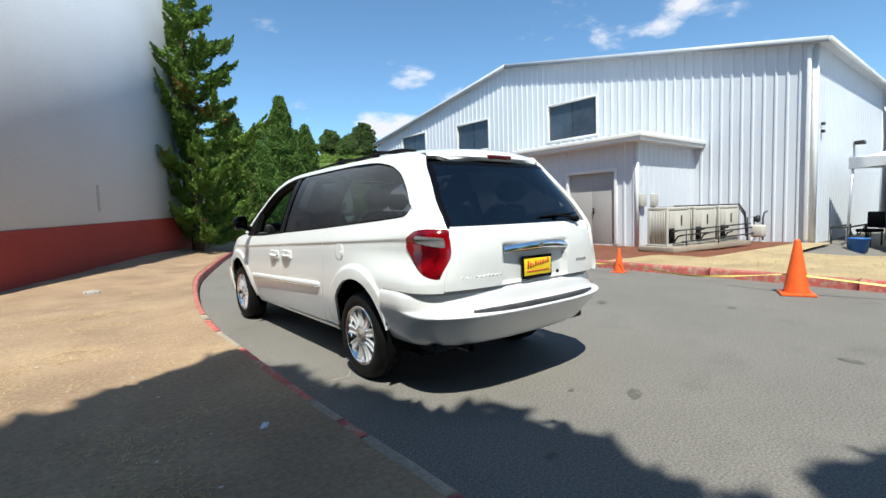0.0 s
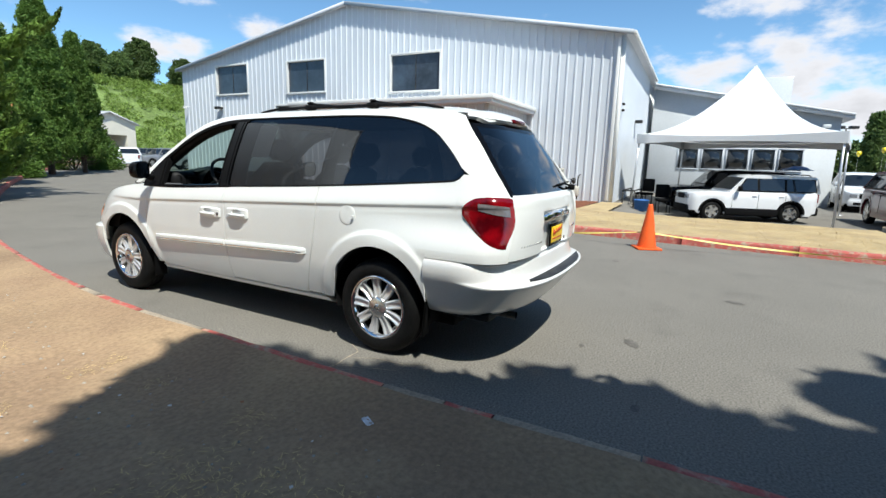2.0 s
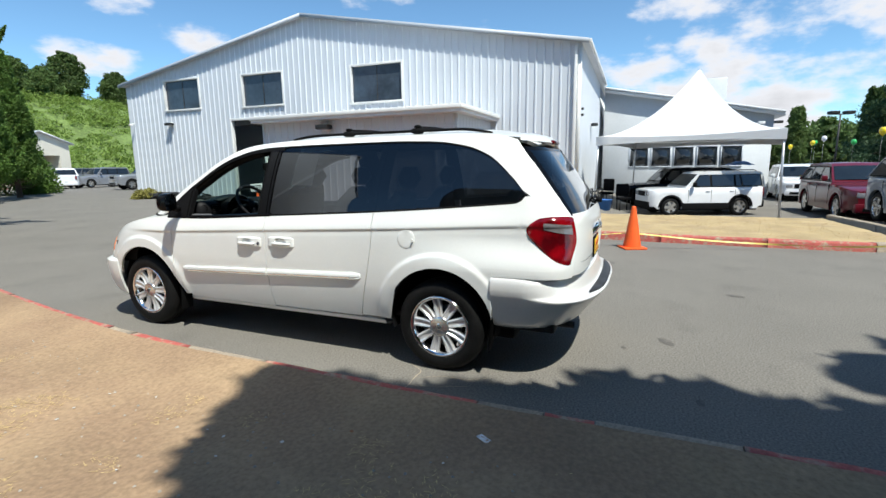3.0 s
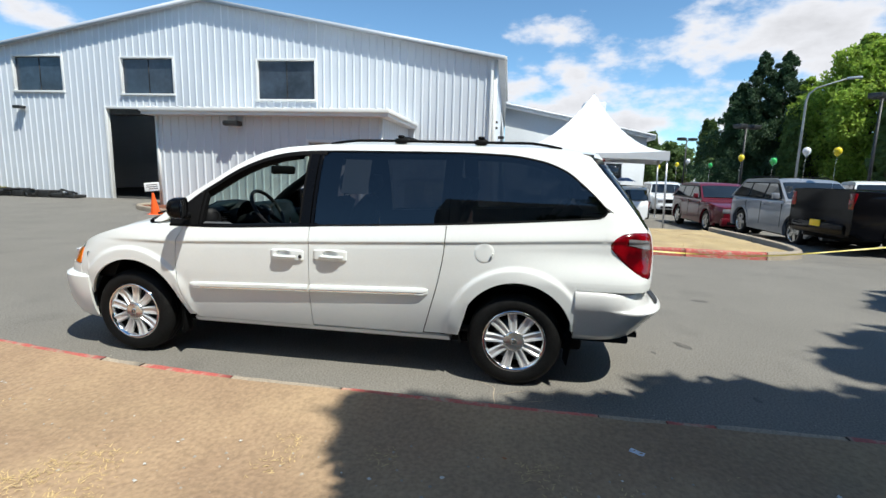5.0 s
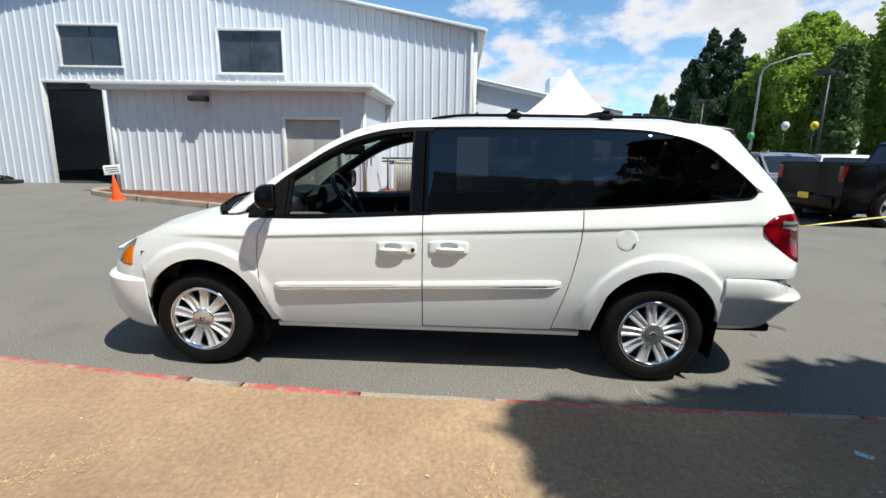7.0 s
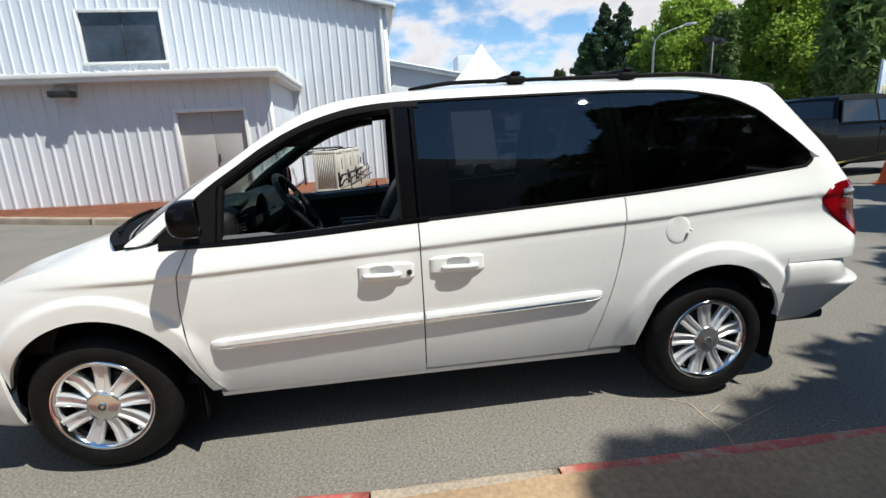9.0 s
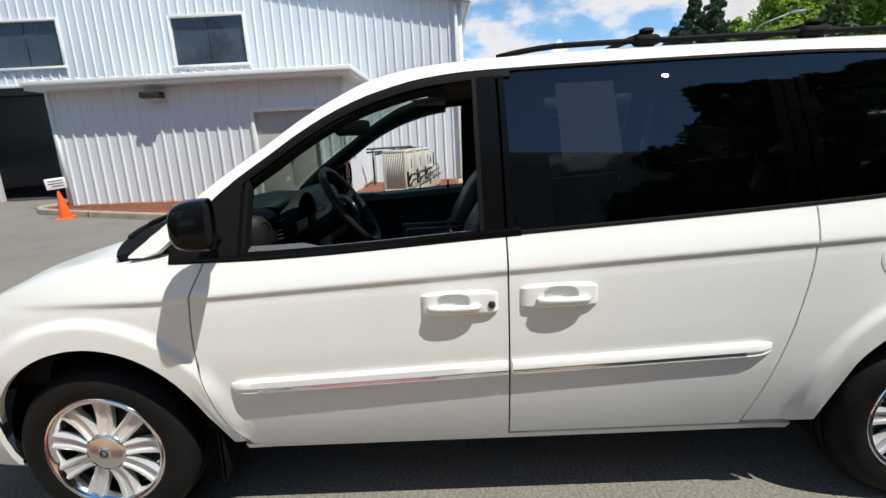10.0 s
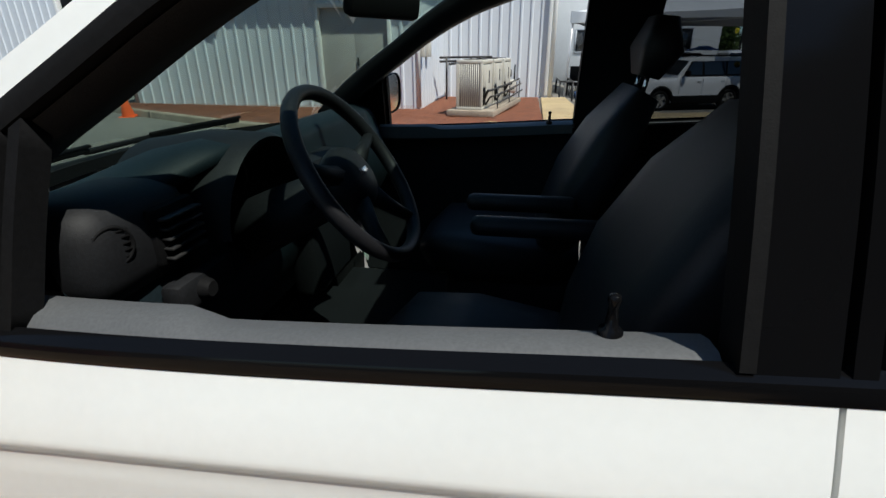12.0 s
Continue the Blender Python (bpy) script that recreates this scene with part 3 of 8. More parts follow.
# ---- grey and red building beside the verge ----
WALL_O, WALL_A = Vector((-5.39, 4.0, 0)), math.atan2(0.882, 0.470)
GREY = Matrix.Translation(WALL_O) @ Matrix.Rotation(WALL_A, 4, "Z")
grey = empty("grey_building", "tall grey painted building with a red base band", "building", GREY)
part("wall", boxes((2.0, 15.4, 0.0, 0.3, -0.2, 8.43)), M_STUCCO, grey, "smooth grey painted wall")
bm = bmesh.new()
ends = [[bm.verts.new((q, y, -0.044 + 0.0261 * q + z)) for y, z in ((-0.02, -0.3), (0.28, -0.3), (0.28, 1.1), (-0.012, 1.1), (-0.02, 1.092))] for q in (1.98, 15.42)]
bm.faces.new(ends[0])
bm.faces.new(ends[1][::-1])
for k in range(5):
    bm.faces.new((ends[0][k], ends[1][k], ends[1][(k + 1) % 5], ends[0][(k + 1) % 5]))
bmesh.ops.recalc_face_normals(bm, faces=bm.faces)
part("red_band", bm, M_REDBAND, grey, "dark red painted base band")
part("wall_end", boxes((15.1, 15.4, 0.3, 8, -0.2, 8.43)), M_STUCCO, grey)
part("wall_end", boxes((2.0, 2.3, 0.3, 8, -0.2, 8.43)), M_STUCCO, grey)
part("roof", boxes((1.95, 15.45, -0.05, 8.1, 8.432, 8.50)), M_ROOF, grey)
part("wall_patch", boxes((7.33, 7.43, -0.012, -0.001, 1.53, 2.14), bevel=0.004), M_DOORGREY, grey, "small grey cover plate")
# never in view: added for dark window reflections and to block western sky
west = thing("west_building", boxes((-24, -9.5, -30, 2.6, 0, 9.4)), M_FARWALL, "plain dark building, unseen, added behind the verge to block sky", "building", kind="structure")

# ---- the white minivan: y forward from the rear axle, x to its right ----
W = lerp_tab([(0.10, 0.75), (0.22, 0.803), (0.33, 0.847), (0.45, 0.881), (0.52, 0.896), (0.60, 0.909), (0.75, 0.920), (0.86, 0.921), (0.93, 0.9195), (0.958, 0.9175), (0.968, 0.9182), (0.977, 0.9228), (0.985, 0.9240), (0.993, 0.9225), (1.09, 0.890), (1.25, 0.838), (1.45, 0.757), (1.58, 0.692), (1.65, 0.642), (1.70, 0.585), (1.76, 0.50)])
W_PLAIN = lerp_tab([(0.10, 0.75), (0.22, 0.803), (0.33, 0.847), (0.45, 0.881), (0.52, 0.896), (0.60, 0.909), (0.75, 0.920), (0.86, 0.921), (0.93, 0.920), (0.98, 0.915), (1.09, 0.890), (1.25, 0.838), (1.45, 0.757), (1.58, 0.692), (1.65, 0.642), (1.70, 0.585), (1.76, 0.50)])
YR = lerp_tab([(0.20, -0.93), (0.40, -0.95), (0.70, -0.97), (0.95, -0.985), (1.10, -0.965), (1.20, -0.915), (1.40, -0.785), (1.60, -0.635), (1.72, -0.54)])
YF = lerp_tab([(0.20, 3.74), (0.35, 3.86), (0.50, 3.92), (0.62, 3.93), (0.75, 3.87), (0.85, 3.79), (0.95, 3.70), (1.10, 3.60), (1.3, 3.6)])
LR, MR, LF, MF = 0.42, 4.0, 0.78, 2.6


def half_width(y, z):
    lift = 0.046 * (1.52 - max(-0.6, min(y, 2.7))) * sstep(0.5, 0.95, z) * (1 - sstep(1.25, 1.6, z))
    w = W(z - lift)
    w -= 0.068 * sstep(0.45, -0.6, y) * sstep(0.76, 1.0, z) * (1 - 0.5 * sstep(1.4, 1.65, z))
    if y > 1.9:
        w += (W_PLAIN(z - lift) - w) * sstep(2.75, 3.35, y)
    for cy in (0.0, 3.0):
        d = math.hypot(y - cy, z - 0.37)
        if z < 1.0:
            w += 0.016 * (1 - sstep(0.476, 0.514, d)) * sstep(0.2, 0.45, z)
    return w


def side(y, z, off=0.0, sg=-1):
    """A point on the van's flank."""
    w = half_width(y, z)
    yc, yq = YR(z) + LR, YF(z) - LF
    if y < yc:
        w *= max(0.0, 1 - min(1, (yc - y) / LR) ** MR) ** (1 / MR)
    elif y > yq:
        w *= max(0.0, 1 - min(1, (y - yq) / LF) ** MF) ** (1 / MF)
    return Vector((sg * (w + off), y, z))


def rear(x, z, off=0.0):
    """A point on the van's back."""
    w = half_width(-0.6, z)
    q = max(0.0, 1 - min(1, abs(x) / w) ** MR) ** (1 / MR)
    return Vector((x, YR(z) + LR - LR * q - off, z))


CORNER = lerp_tab([(1.12, 0.165), (1.30, 0.22), (1.55, 0.28)])


def rear_edge(z):
    return YR(z) + CORNER(z) * LR


def gate_share(z):
    """How much of the van's width the tailgate takes at that height."""
    return (1 - (1 - CORNER(z)) ** MR) ** (1 / MR)


BELT = lerp_tab([(-0.586, 1.266), (-0.578, 1.248), (-0.56, 1.232), (-0.53, 1.224), (-0.48, 1.219), (0.49, 1.149), (1.52, 1.094), (2.42, 1.052), (2.95, 1.05)])
DLO_T = lerp_tab([(-0.586, 1.272), (-0.578, 1.296), (-0.545, 1.338), (-0.455, 1.425), (-0.303, 1.545), (-0.128, 1.612), (0.126, 1.65), (0.5, 1.66), (1.2, 1.655), (1.6, 1.645), (1.77, 1.628), (1.96, 1.580), (2.08, 1.531), (2.197, 1.468), (2.32, 1.387), (2.45, 1.300), (2.556, 1.212), (2.66, 1.120), (2.72, 1.072)])
RAIL_T = lerp_tab([(-0.62, 1.60), (-0.5, 1.655), (-0.3, 1.685), (0.0, 1.70), (1.0, 1.70), (1.5, 1.692), (1.77, 1.672), (1.96, 1.630), (2.08, 1.574), (2.20, 1.507), (2.32, 1.426), (2.45, 1.343), (2.557, 1.268), (2.68, 1.170), (2.80, 1.080)])
SLIDE = lerp_tab([(0.30, 0.672), (0.354, 0.66), (0.523, 0.613), (0.764, 0.551), (0.99, 0.515), (1.15, 0.508), (1.7, 0.508)])
DGAP = lerp_tab([(0.30, 2.47), (0.334, 2.494), (0.40, 2.53), (0.521, 2.578), (0.746, 2.607), (0.911, 2.598), (1.032, 2.549), (1.1, 2.52)])


def arch(y, cy, r=0.40, zc=0.37):
    d = abs(y - cy)
    return zc + math.sqrt(max(0, r * r - d * d)) if d < r else None


def panel(bm, y0, y1, zlo, zhi, us, vs, sg=-1, off=0.0):
    """A sheet of the flank between two upright lines and a lower and an upper curve."""
    rows = []
    for u in us:
        row = []
        for v in vs:
            z = zlo(y0(0.8)) * (1 - v) + zhi(y0(0.8)) * v
            for _ in range(8):
                y = y0(z) + (y1(z) - y0(z)) * u
                z = zlo(y) * (1 - v) + zhi(y) * v
            row.append(side(y, z, off, sg))
        rows.append(row)
    return grid(bm, rows)


def rim(bm, depth=0.02):
    """Folds the free edges inwards, so that a sheet has thickness."""
    bm.normal_update()
    free = [e for e in bm.edges if len(e.link_faces) == 1]
    nor = {v: v.normal.copy() for e in free for v in e.verts}
    ex = bmesh.ops.extrude_edge_only(bm, edges=free)
    new_vs = [g for g in ex["geom"] if isinstance(g, bmesh.types.BMVert)]
    at = {tuple(round(c, 5) for c in v.co): n for v, n in nor.items()}
    for v in new_vs:
        n = at.get(tuple(round(c, 5) for c in v.co))
        if n:
            v.co -= n * depth
    return bm


def face_out(bm, centre):
    """Turns a sheet's faces away from a point within."""
    bm.normal_update()
    if bm.faces and sum((f.calc_center_median() - Vector(centre)).dot(f.normal) * f.calc_area() for f in bm.faces) < 0:
        bmesh.ops.reverse_faces(bm, faces=bm.faces)
    return bm


def steps(a, b, n):
    return [a + (b - a) * i / n for i in range(n + 1)]


VAN_C = (0, 1.4, 0.8)
van = empty("minivan", "white minivan parked on asphalt, front side window open", "minivan")


def sheet(name, bm, material, parent, label="", depth=0.02, angle=0.5):
    bmesh.ops.remove_doubles(bm, verts=bm.verts, dist=0.0008)
    face_out(bm, VAN_C)
    if depth:
        rim(bm, depth)
    return part(name, bm, material, parent, label, angle)


# body: quarter panels, rails, pillars, roof in one mesh
def quarter_low(y):
    a = arch(y, 0.0)
    return a if a else (0.345 if y > 0 else 0.742)


bm = bmesh.new()
QL = sorted(set(steps(0, 0.13, 5) + steps(0.13, 0.24, 14) + steps(0.24, 0.92, 34) + steps(0.92, 1, 12)))
QU = sorted(set(steps(0, 0.07, 3) + steps(0.07, 0.11, 8) + steps(0.11, 0.58, 26) + steps(0.58, 0.65, 10) + steps(0.65, 0.70, 4) + steps(0.70, 0.80, 20) + steps(0.80, 1, 10)))
for sg in (-1, 1):
    y0 = lambda z: SLIDE(z) - 0.004 * (z < 1.14)
    lowtop = lambda y: BELT(y) if y > -0.586 else 1.268
    panel(bm, y0, lambda z: -0.401, quarter_low, lambda y: 0.795, QL, steps(0, 1, 16), sg)
    panel(bm, lambda z: -0.401, rear_edge, lambda y: 0.742, lambda y: 0.795, steps(0, 1, 16), steps(0, 1, 3), sg)
    panel(bm, y0, lambda z: -0.401, lambda y: 0.795, lowtop, steps(0, 1, 56), steps(0, 1, 46), sg)
    panel(bm, lambda z: -0.401, rear_edge, lambda y: 0.795, lowtop, steps(0, 1, 24), steps(0, 1, 46), sg)
    panel(bm, lambda z: 0.508, rear_edge, lambda y: DLO_T(y) if y > -0.586 else 1.268, RAIL_T, QU, steps(0, 1, 14), sg)
    panel(bm, lambda z: 2.80, lambda z: 0.508, DLO_T, RAIL_T, steps(0, 1, 46), steps(0, 1, 14), sg)
rows = []
for y in steps(1.745, -0.60, 44):
    e = side(y, RAIL_T(y))
    k = 0.058 * (1 - 0.6 * sstep(1.3, 1.75, y)) * (1 - 0.5 * sstep(-0.2, -0.6, y))
    rows.append([(e.x * c, y, e.z + k * (1 - abs(c) ** 2.2)) for c in steps(1, -1, 26)])
grid(bm, rows)
bmesh.ops.remove_doubles(bm, verts=bm.verts, dist=0.0015)
body = sheet("body", bm, M_WHITE, van, "white painted body shell", depth=0.025)

# fenders, doors, bonnet, bumpers, tailgate
def fender_low(y):
    a = arch(y, 3.0)
    return a if a else (0.345 if y < 3.0 else 0.615)


def fender_front(z):
    return 3.500


FENDER_T = lerp_tab([(2.45, 1.066), (2.62, 1.064), (2.80, 1.052), (3.00, 1.025), (3.20, 0.982), (3.40, 0.92), (3.55, 0.855), (3.70, 0.775)])
FU = sorted(set(steps(0, 0.06, 4) + steps(0.06, 0.14, 8) + steps(0.14, 0.76, 30) + steps(0.76, 0.84, 10) + steps(0.84, 1, 8)))
DV = sorted(set(steps(0, 0.78, 26) + steps(0.78, 0.96, 26) + steps(0.96, 1, 3)))
for sg in (-1, 1):
    bm = bmesh.new()
    panel(bm, lambda z: DGAP(z) + 0.003, fender_front, fender_low, lambda y: 0.79, FU, steps(0, 1, 16), sg)
    panel(bm, lambda z: DGAP(z) + 0.003, fender_front, lambda y: 0.79, FENDER_T, steps(0, 1, 34), steps(0, 1, 34), sg)
    fender = sheet("fender", bm, M_WHITE, van, "", depth=0.02)

    bm = bmesh.new()
    panel(bm, lambda z: 1.5225, lambda z: DGAP(z) - 0.003, lambda y: 0.325, lambda y: BELT(y) - 0.002, steps(0, 1, 36), DV, sg)
    door = sheet("front_door", bm, M_WHITE, van, "white front door with its window down")
    bm = bmesh.new()
    panel(bm, lambda z: SLIDE(z) + 0.003, lambda z: 1.5165, lambda y: 0.335, lambda y: BELT(y) - 0.002, steps(0, 1, 30), DV, sg)
    slider = sheet("sliding_door", bm, M_WHITE, van, "white sliding side door")

    # sill under the doors
    bm = bmesh.new()
    grid(bm, [[side(y, 0.316, -0.010, sg), side(y, 0.285, -0.018, sg), side(y, 0.262, -0.06, sg), Vector((sg * 0.68, y, 0.255))] for y in steps(0.47, 2.52, 24)])
    sheet("sill", bm, M_WHITE, van)
    # wheel housings and mudflaps
    for cy, r in ((0.0, 0.405), (3.0, 0.405)):
        bm = bmesh.new()
        rows = []
        for k in range(19):
            a = math.pi * (k / 18 * 1.16 - 0.08)
            y, z = cy + math.cos(a) * r, 0.37 + math.sin(a) * r
            rows.append([(sg * 0.840, y, z), (sg * 0.70, y, z), (sg * 0.55, y, z)])
        vs = grid(bm, rows)
        c = bm.verts.new((sg * 0.55, cy, 0.37))
        for a, b in zip(vs, vs[1:]):
            bm.faces.new((a[2], b[2], c))
        part("wheel_housing", bm, M_BLACK, van)
    for y, lean in ((-0.392, -0.02), (2.590, -0.006)):
        bm = bmesh.new()
        grid(bm, [[(sg * (0.77 + 0.115 * u), y + d - lean * (0.42 - z) / 0.2 + 0.012 * (1 - u), z) for u in (0, 0.3, 0.6, 0.9, 1.0)] for d, z in ((0.007, 0.44), (0.007, 0.30), (0.006, 0.20), (0.0, 0.185), (-0.006, 0.20), (-0.007, 0.30), (-0.007, 0.44))])
        part("mudflap", bm, M_BLACK, van, "black moulded mudflap", angle=0.8)

    # side mouldings with a bright inlay, one on each door
    for owner, ya, yb in ((door, 1.5275, 2.50), (slider, 0.625, 1.5115)):
        bm, bright = bmesh.new(), bmesh.new()
        rows, brows = [], []
        n = 30
        for i in range(n + 1):
            y = ya + (yb - ya) * i / n
            zc = 0.632 + 0.0372 * (1.52 - y)
            end = min(1, (yb - y) / 0.05 + 0.25) if owner is door else min(1, (y - ya) / 0.05 + 0.25)
            prof = [(0.026, -0.004), (0.0235, 0.012 * end), (0.017, 0.018 * end), (-0.005, 0.020 * end), (-0.007, 0.016 * end), (-0.020, 0.016 * end), (-0.022, 0.018 * end), (-0.026, 0.014 * end), (-0.029, -0.004)]
            rows.append([side(y, zc + dz * (0.55 + 0.45 * end), o, sg) for dz, o in prof])
            if (y < yb - 0.07 if owner is door else y > ya + 0.07):
                brows.append([side(y, zc + dz, o, sg) for dz, o in ((-0.0075, 0.0165), (-0.010, 0.0185), (-0.017, 0.0185), (-0.0195, 0.0165))])
        vs = grid(bm, rows)
        bm.faces.new(vs[0])
        bm.faces.new(vs[-1])
        face_out(bm, VAN_C)
        mould = part("side_moulding", bm, M_WHITE, owner, angle=0.7)
        grid(bright, brows)
        face_out(bright, VAN_C)
        part("chrome_strip", bright, M_CHROME, owner, "thin chrome inlay of the moulding")

    # door handles: bezel with a scooped recess, pull bar
    for owner, yc, zc in ((door, 1.684, 0.876), (slider, 1.352, 0.889)):
        bm = bmesh.new()
        rows = []
        A, B = 0.130, 0.043
        for i in range(101):
            u = -1 + 2 * i / 100
            row = []
            for j in range(57):
                v = -1 + 2 * j / 56
                hw = B * (1 - abs(u) ** 6 * 0.35)
                e = max(abs(u) ** 5, abs(v) ** 5)
                h = 0.014 * (1 - e ** 2.2) - (0.004 if e > 0.995 else 0)
                d = abs((u * A - (0.022 if owner is door else -0.004)) / 0.056) ** 2.6 + abs((v * B - 0.005) / 0.030) ** 2.6
                h -= 0.034 * sstep(1.05, 0.55, d)
                row.append(side(yc + u * A, zc + v * hw, h + 0.001, sg))
            rows.append(row)
        grid(bm, rows)
        face_out(bm, VAN_C)
        handle = part("door_handle", bm, M_WHITE, owner, "white door handle with a scooped recess", angle=0.9)
        bm = bmesh.new()
        sh = 0.020 if owner is door else -0.012
        pts = [side(yc + d + sh, zc - 0.010 - 0.10 * d * d, o, sg) for d, o in ((0.086, 0.010), (0.078, 0.022), (0.05, 0.028), (0.0, 0.030), (-0.05, 0.028), (-0.078, 0.022), (-0.086, 0.010))]
        tube(bm, pts, [0.007, 0.0105, 0.0115, 0.012, 0.0115, 0.0105, 0.007], 14)
        part("pull_bar", bm, M_WHITE, handle, angle=0.9)
        if owner is door:
            bm = lathe(bmesh.new(), [(0.0, 0.0025), (0.010, 0.0025), (0.0125, 0.001), (0.013, -0.004)], 20)
            p = side(yc - 0.106, zc - 0.006, 0.0165, sg)
            part("lock_cylinder", bm, M_DARKMETAL, handle, "dark key lock", m=Matrix.Translation(p) @ Matrix.Rotation(radians(-90 * -sg), 4, "Y"))

    # black window surround of the front door, pillar cover, sail with the mirror
    bm = bmesh.new()
    rows = []
    for y in steps(1.47, 2.60, 44):
        t = DLO_T(y)
        low = max(BELT(y) + 0.02, t - 0.036)
        rows.append([side(y, t + 0.004, -0.003, sg), side(y, t - 0.002, 0.002, sg), side(y, t - 0.018 * (t - low) / 0.036, 0.001, sg), side(y, low + 0.004, -0.004, sg), side(y, low, -0.016, sg), side(y, low + 0.002, -0.045, sg)])
    grid(bm, rows)
    part("window_frame", face_out(bm, VAN_C), M_BLACK, door, "black window surround", angle=0.7)
    bm = bmesh.new()
    rows = []
    for y in steps(1.47, 2.66, 40):
        b = BELT(y)
        rows.append([side(y, b - 0.006, 0.001, sg), side(y, b + 0.002, 0.006, sg), side(y, b + 0.014, 0.005, sg), side(y, b + 0.018, -0.002, sg), side(y, b + 0.022, -0.012, sg), side(y, b + 0.012, -0.03, sg)])
    grid(bm, rows)
    part("belt_strip", face_out(bm, VAN_C), M_GLOSSBLACK, door, "black rubber belt strip", angle=0.7)
    bm = bmesh.new()
    panel(bm, lambda z: 1.524, lambda z: 1.592, lambda y: BELT(y) + 0.012, lambda y: DLO_T(y) - 0.01, steps(0, 1, 4), steps(0, 1, 12), sg, -0.001)
    sheet("pillar_cover", bm, M_GLOSSBLACK, door, "gloss black pillar cover", depth=0.05)
    bm = bmesh.new()
    panel(bm, lambda z: 1.592, lambda z: 1.606, lambda y: BELT(y) + 0.02, lambda y: DLO_T(y) - 0.03, steps(0, 1, 2), steps(0, 1, 12), sg, 0.002)
    sheet("window_channel", bm, M_BLACK, door, "black rubber window channel", depth=0.05)
    bm = bmesh.new()
    panel(bm, lambda z: 1.494, lambda z: 1.514, lambda y: BELT(y) + 0.004, lambda y: DLO_T(y), steps(0, 1, 3), steps(0, 1, 12), sg, -0.001)
    sheet("pillar_cover", bm, M_GLOSSBLACK, slider, depth=0.04)
    bm = bmesh.new()
    panel(bm, lambda z: 2.425 - 0.06 * (z - 1.06), lambda z: 2.66, lambda y: BELT(y) + 0.006, lambda y: max(BELT(y) + 0.012, DLO_T(y) - 0.02), steps(0, 1, 14), steps(0, 1, 10), sg, 0.003)
    sail = sheet("mirror_sail", bm, M_BLACK, door, "black triangular mirror mount", depth=0.04)
    bm = bmesh.new()
    panel(bm, lambda z: 2.402 - 0.07 * (z - 1.06), lambda z: 2.418 - 0.07 * (z - 1.06), lambda y: BELT(y) + 0.01, lambda y: DLO_T(y) - 0.035, steps(0, 1, 3), steps(0, 1, 8), sg, -0.006)
    sheet("window_channel", bm, M_BLACK, door, depth=0.04)

    # tinted panes
    bm = bmesh.new()
    panel(bm, lambda z: 0.49, lambda z: 1.506, lambda y: BELT(y) - 0.015, lambda y: DLO_T(y) + 0.012, steps(0, 1, 20), steps(0, 1, 16), sg, -0.010)
    p1 = part("side_window", face_out(bm, VAN_C), M_TINT, slider, "dark privacy glass")
    bm = bmesh.new()
    panel(bm, lambda z: 0.50, lambda z: -0.583, lambda y: BELT(y) - 0.012, lambda y: DLO_T(y) + 0.006, steps(0, 0.8, 20) + steps(0.82, 1, 14), steps(0, 1, 16), sg, -0.009)
    p2 = part("quarter_window", face_out(bm, VAN_C), M_TINT, van, "dark privacy glass with a rounded rear end")
    # thin rubber round the rear side glass
    bm = bmesh.new()
    rows = []
    for y in steps(1.47, -0.575, 60):
        t = DLO_T(y)
        rows.append([side(y, t + 0.001, -0.001, sg), side(y, t - 0.010, -0.003, sg), side(y, t - 0.012, -0.012, sg)])
    grid(bm, rows)
    part("window_seal", face_out(bm, VAN_C), M_BLACK, van)
    bm = bmesh.new()
    rows = []
    for y in steps(1.515, -0.583, 50):
        b = BELT(y)
        rows.append([side(y, b - 0.003, 0.0015, sg), side(y, b + 0.007, 0.002, sg), side(y, b + 0.009, -0.012, sg)])
    grid(bm, rows)
    part("window_seal", face_out(bm, VAN_C), M_BLACK, van)

    # fuel door on the left only
    if sg < 0:
        bm = bmesh.new()
        ring = []
        for r, o in ((0.0, 0.0025), (0.05, 0.0022), (0.066, 0.0018), (0.0685, 0.0006), (0.070, -0.002)):
            ring.append([side(0.232 + r * math.cos(2 * math.pi * k / 40), 0.963 + r * math.sin(2 * math.pi * k / 40), o, sg) for k in range(41)])
        grid(bm, ring)
        bmesh.ops.remove_doubles(bm, verts=bm.verts, dist=0.0004)
        part("fuel_door", face_out(bm, VAN_C), M_WHITE, van, "round white fuel filler door", angle=0.9)
        part("fuel_catch", boxes((-0.9345, -0.92, 0.167, 0.181, 0.955, 0.969), bevel=0.004), M_WHITE, van)

    # tail lamp: red lens with a clear band
    def lens(name, v0, v1, material, owner, label="", u0=0.0, u1=1.0, off=0.010):
        bm = bmesh.new()
        lo = lerp_tab([(-0.95, 0.815), (-0.88, 0.822), (-0.82, 0.845), (-0.76, 0.885), (-0.69, 0.945), (-0.635, 1.005), (-0.61, 1.045)])
        hi = lerp_tab([(-0.93, 1.120), (-0.90, 1.136), (-0.86, 1.146), (-0.80, 1.148), (-0.71, 1.138), (-0.65, 1.105), (-0.61, 1.062)])
        rows = []
        for i in range(25):
            u = u0 + (u1 - u0) * i / 24
            row = []
            for j in range(15):
                v = v0 + (v1 - v0) * j / 14
                z = 1.0
                for _ in range(8):
                    ye = YR(z) + 0.155 * LR + 0.02 * sstep(1.0, 0.82, z)
                    y = -0.61 + (ye + 0.61) * u
                    z = lo(y) + (hi(y) - lo(y)) * v
                e = min(1, 8 * min(u, 1.04 - u, v + 0.0, 1.0 - v))
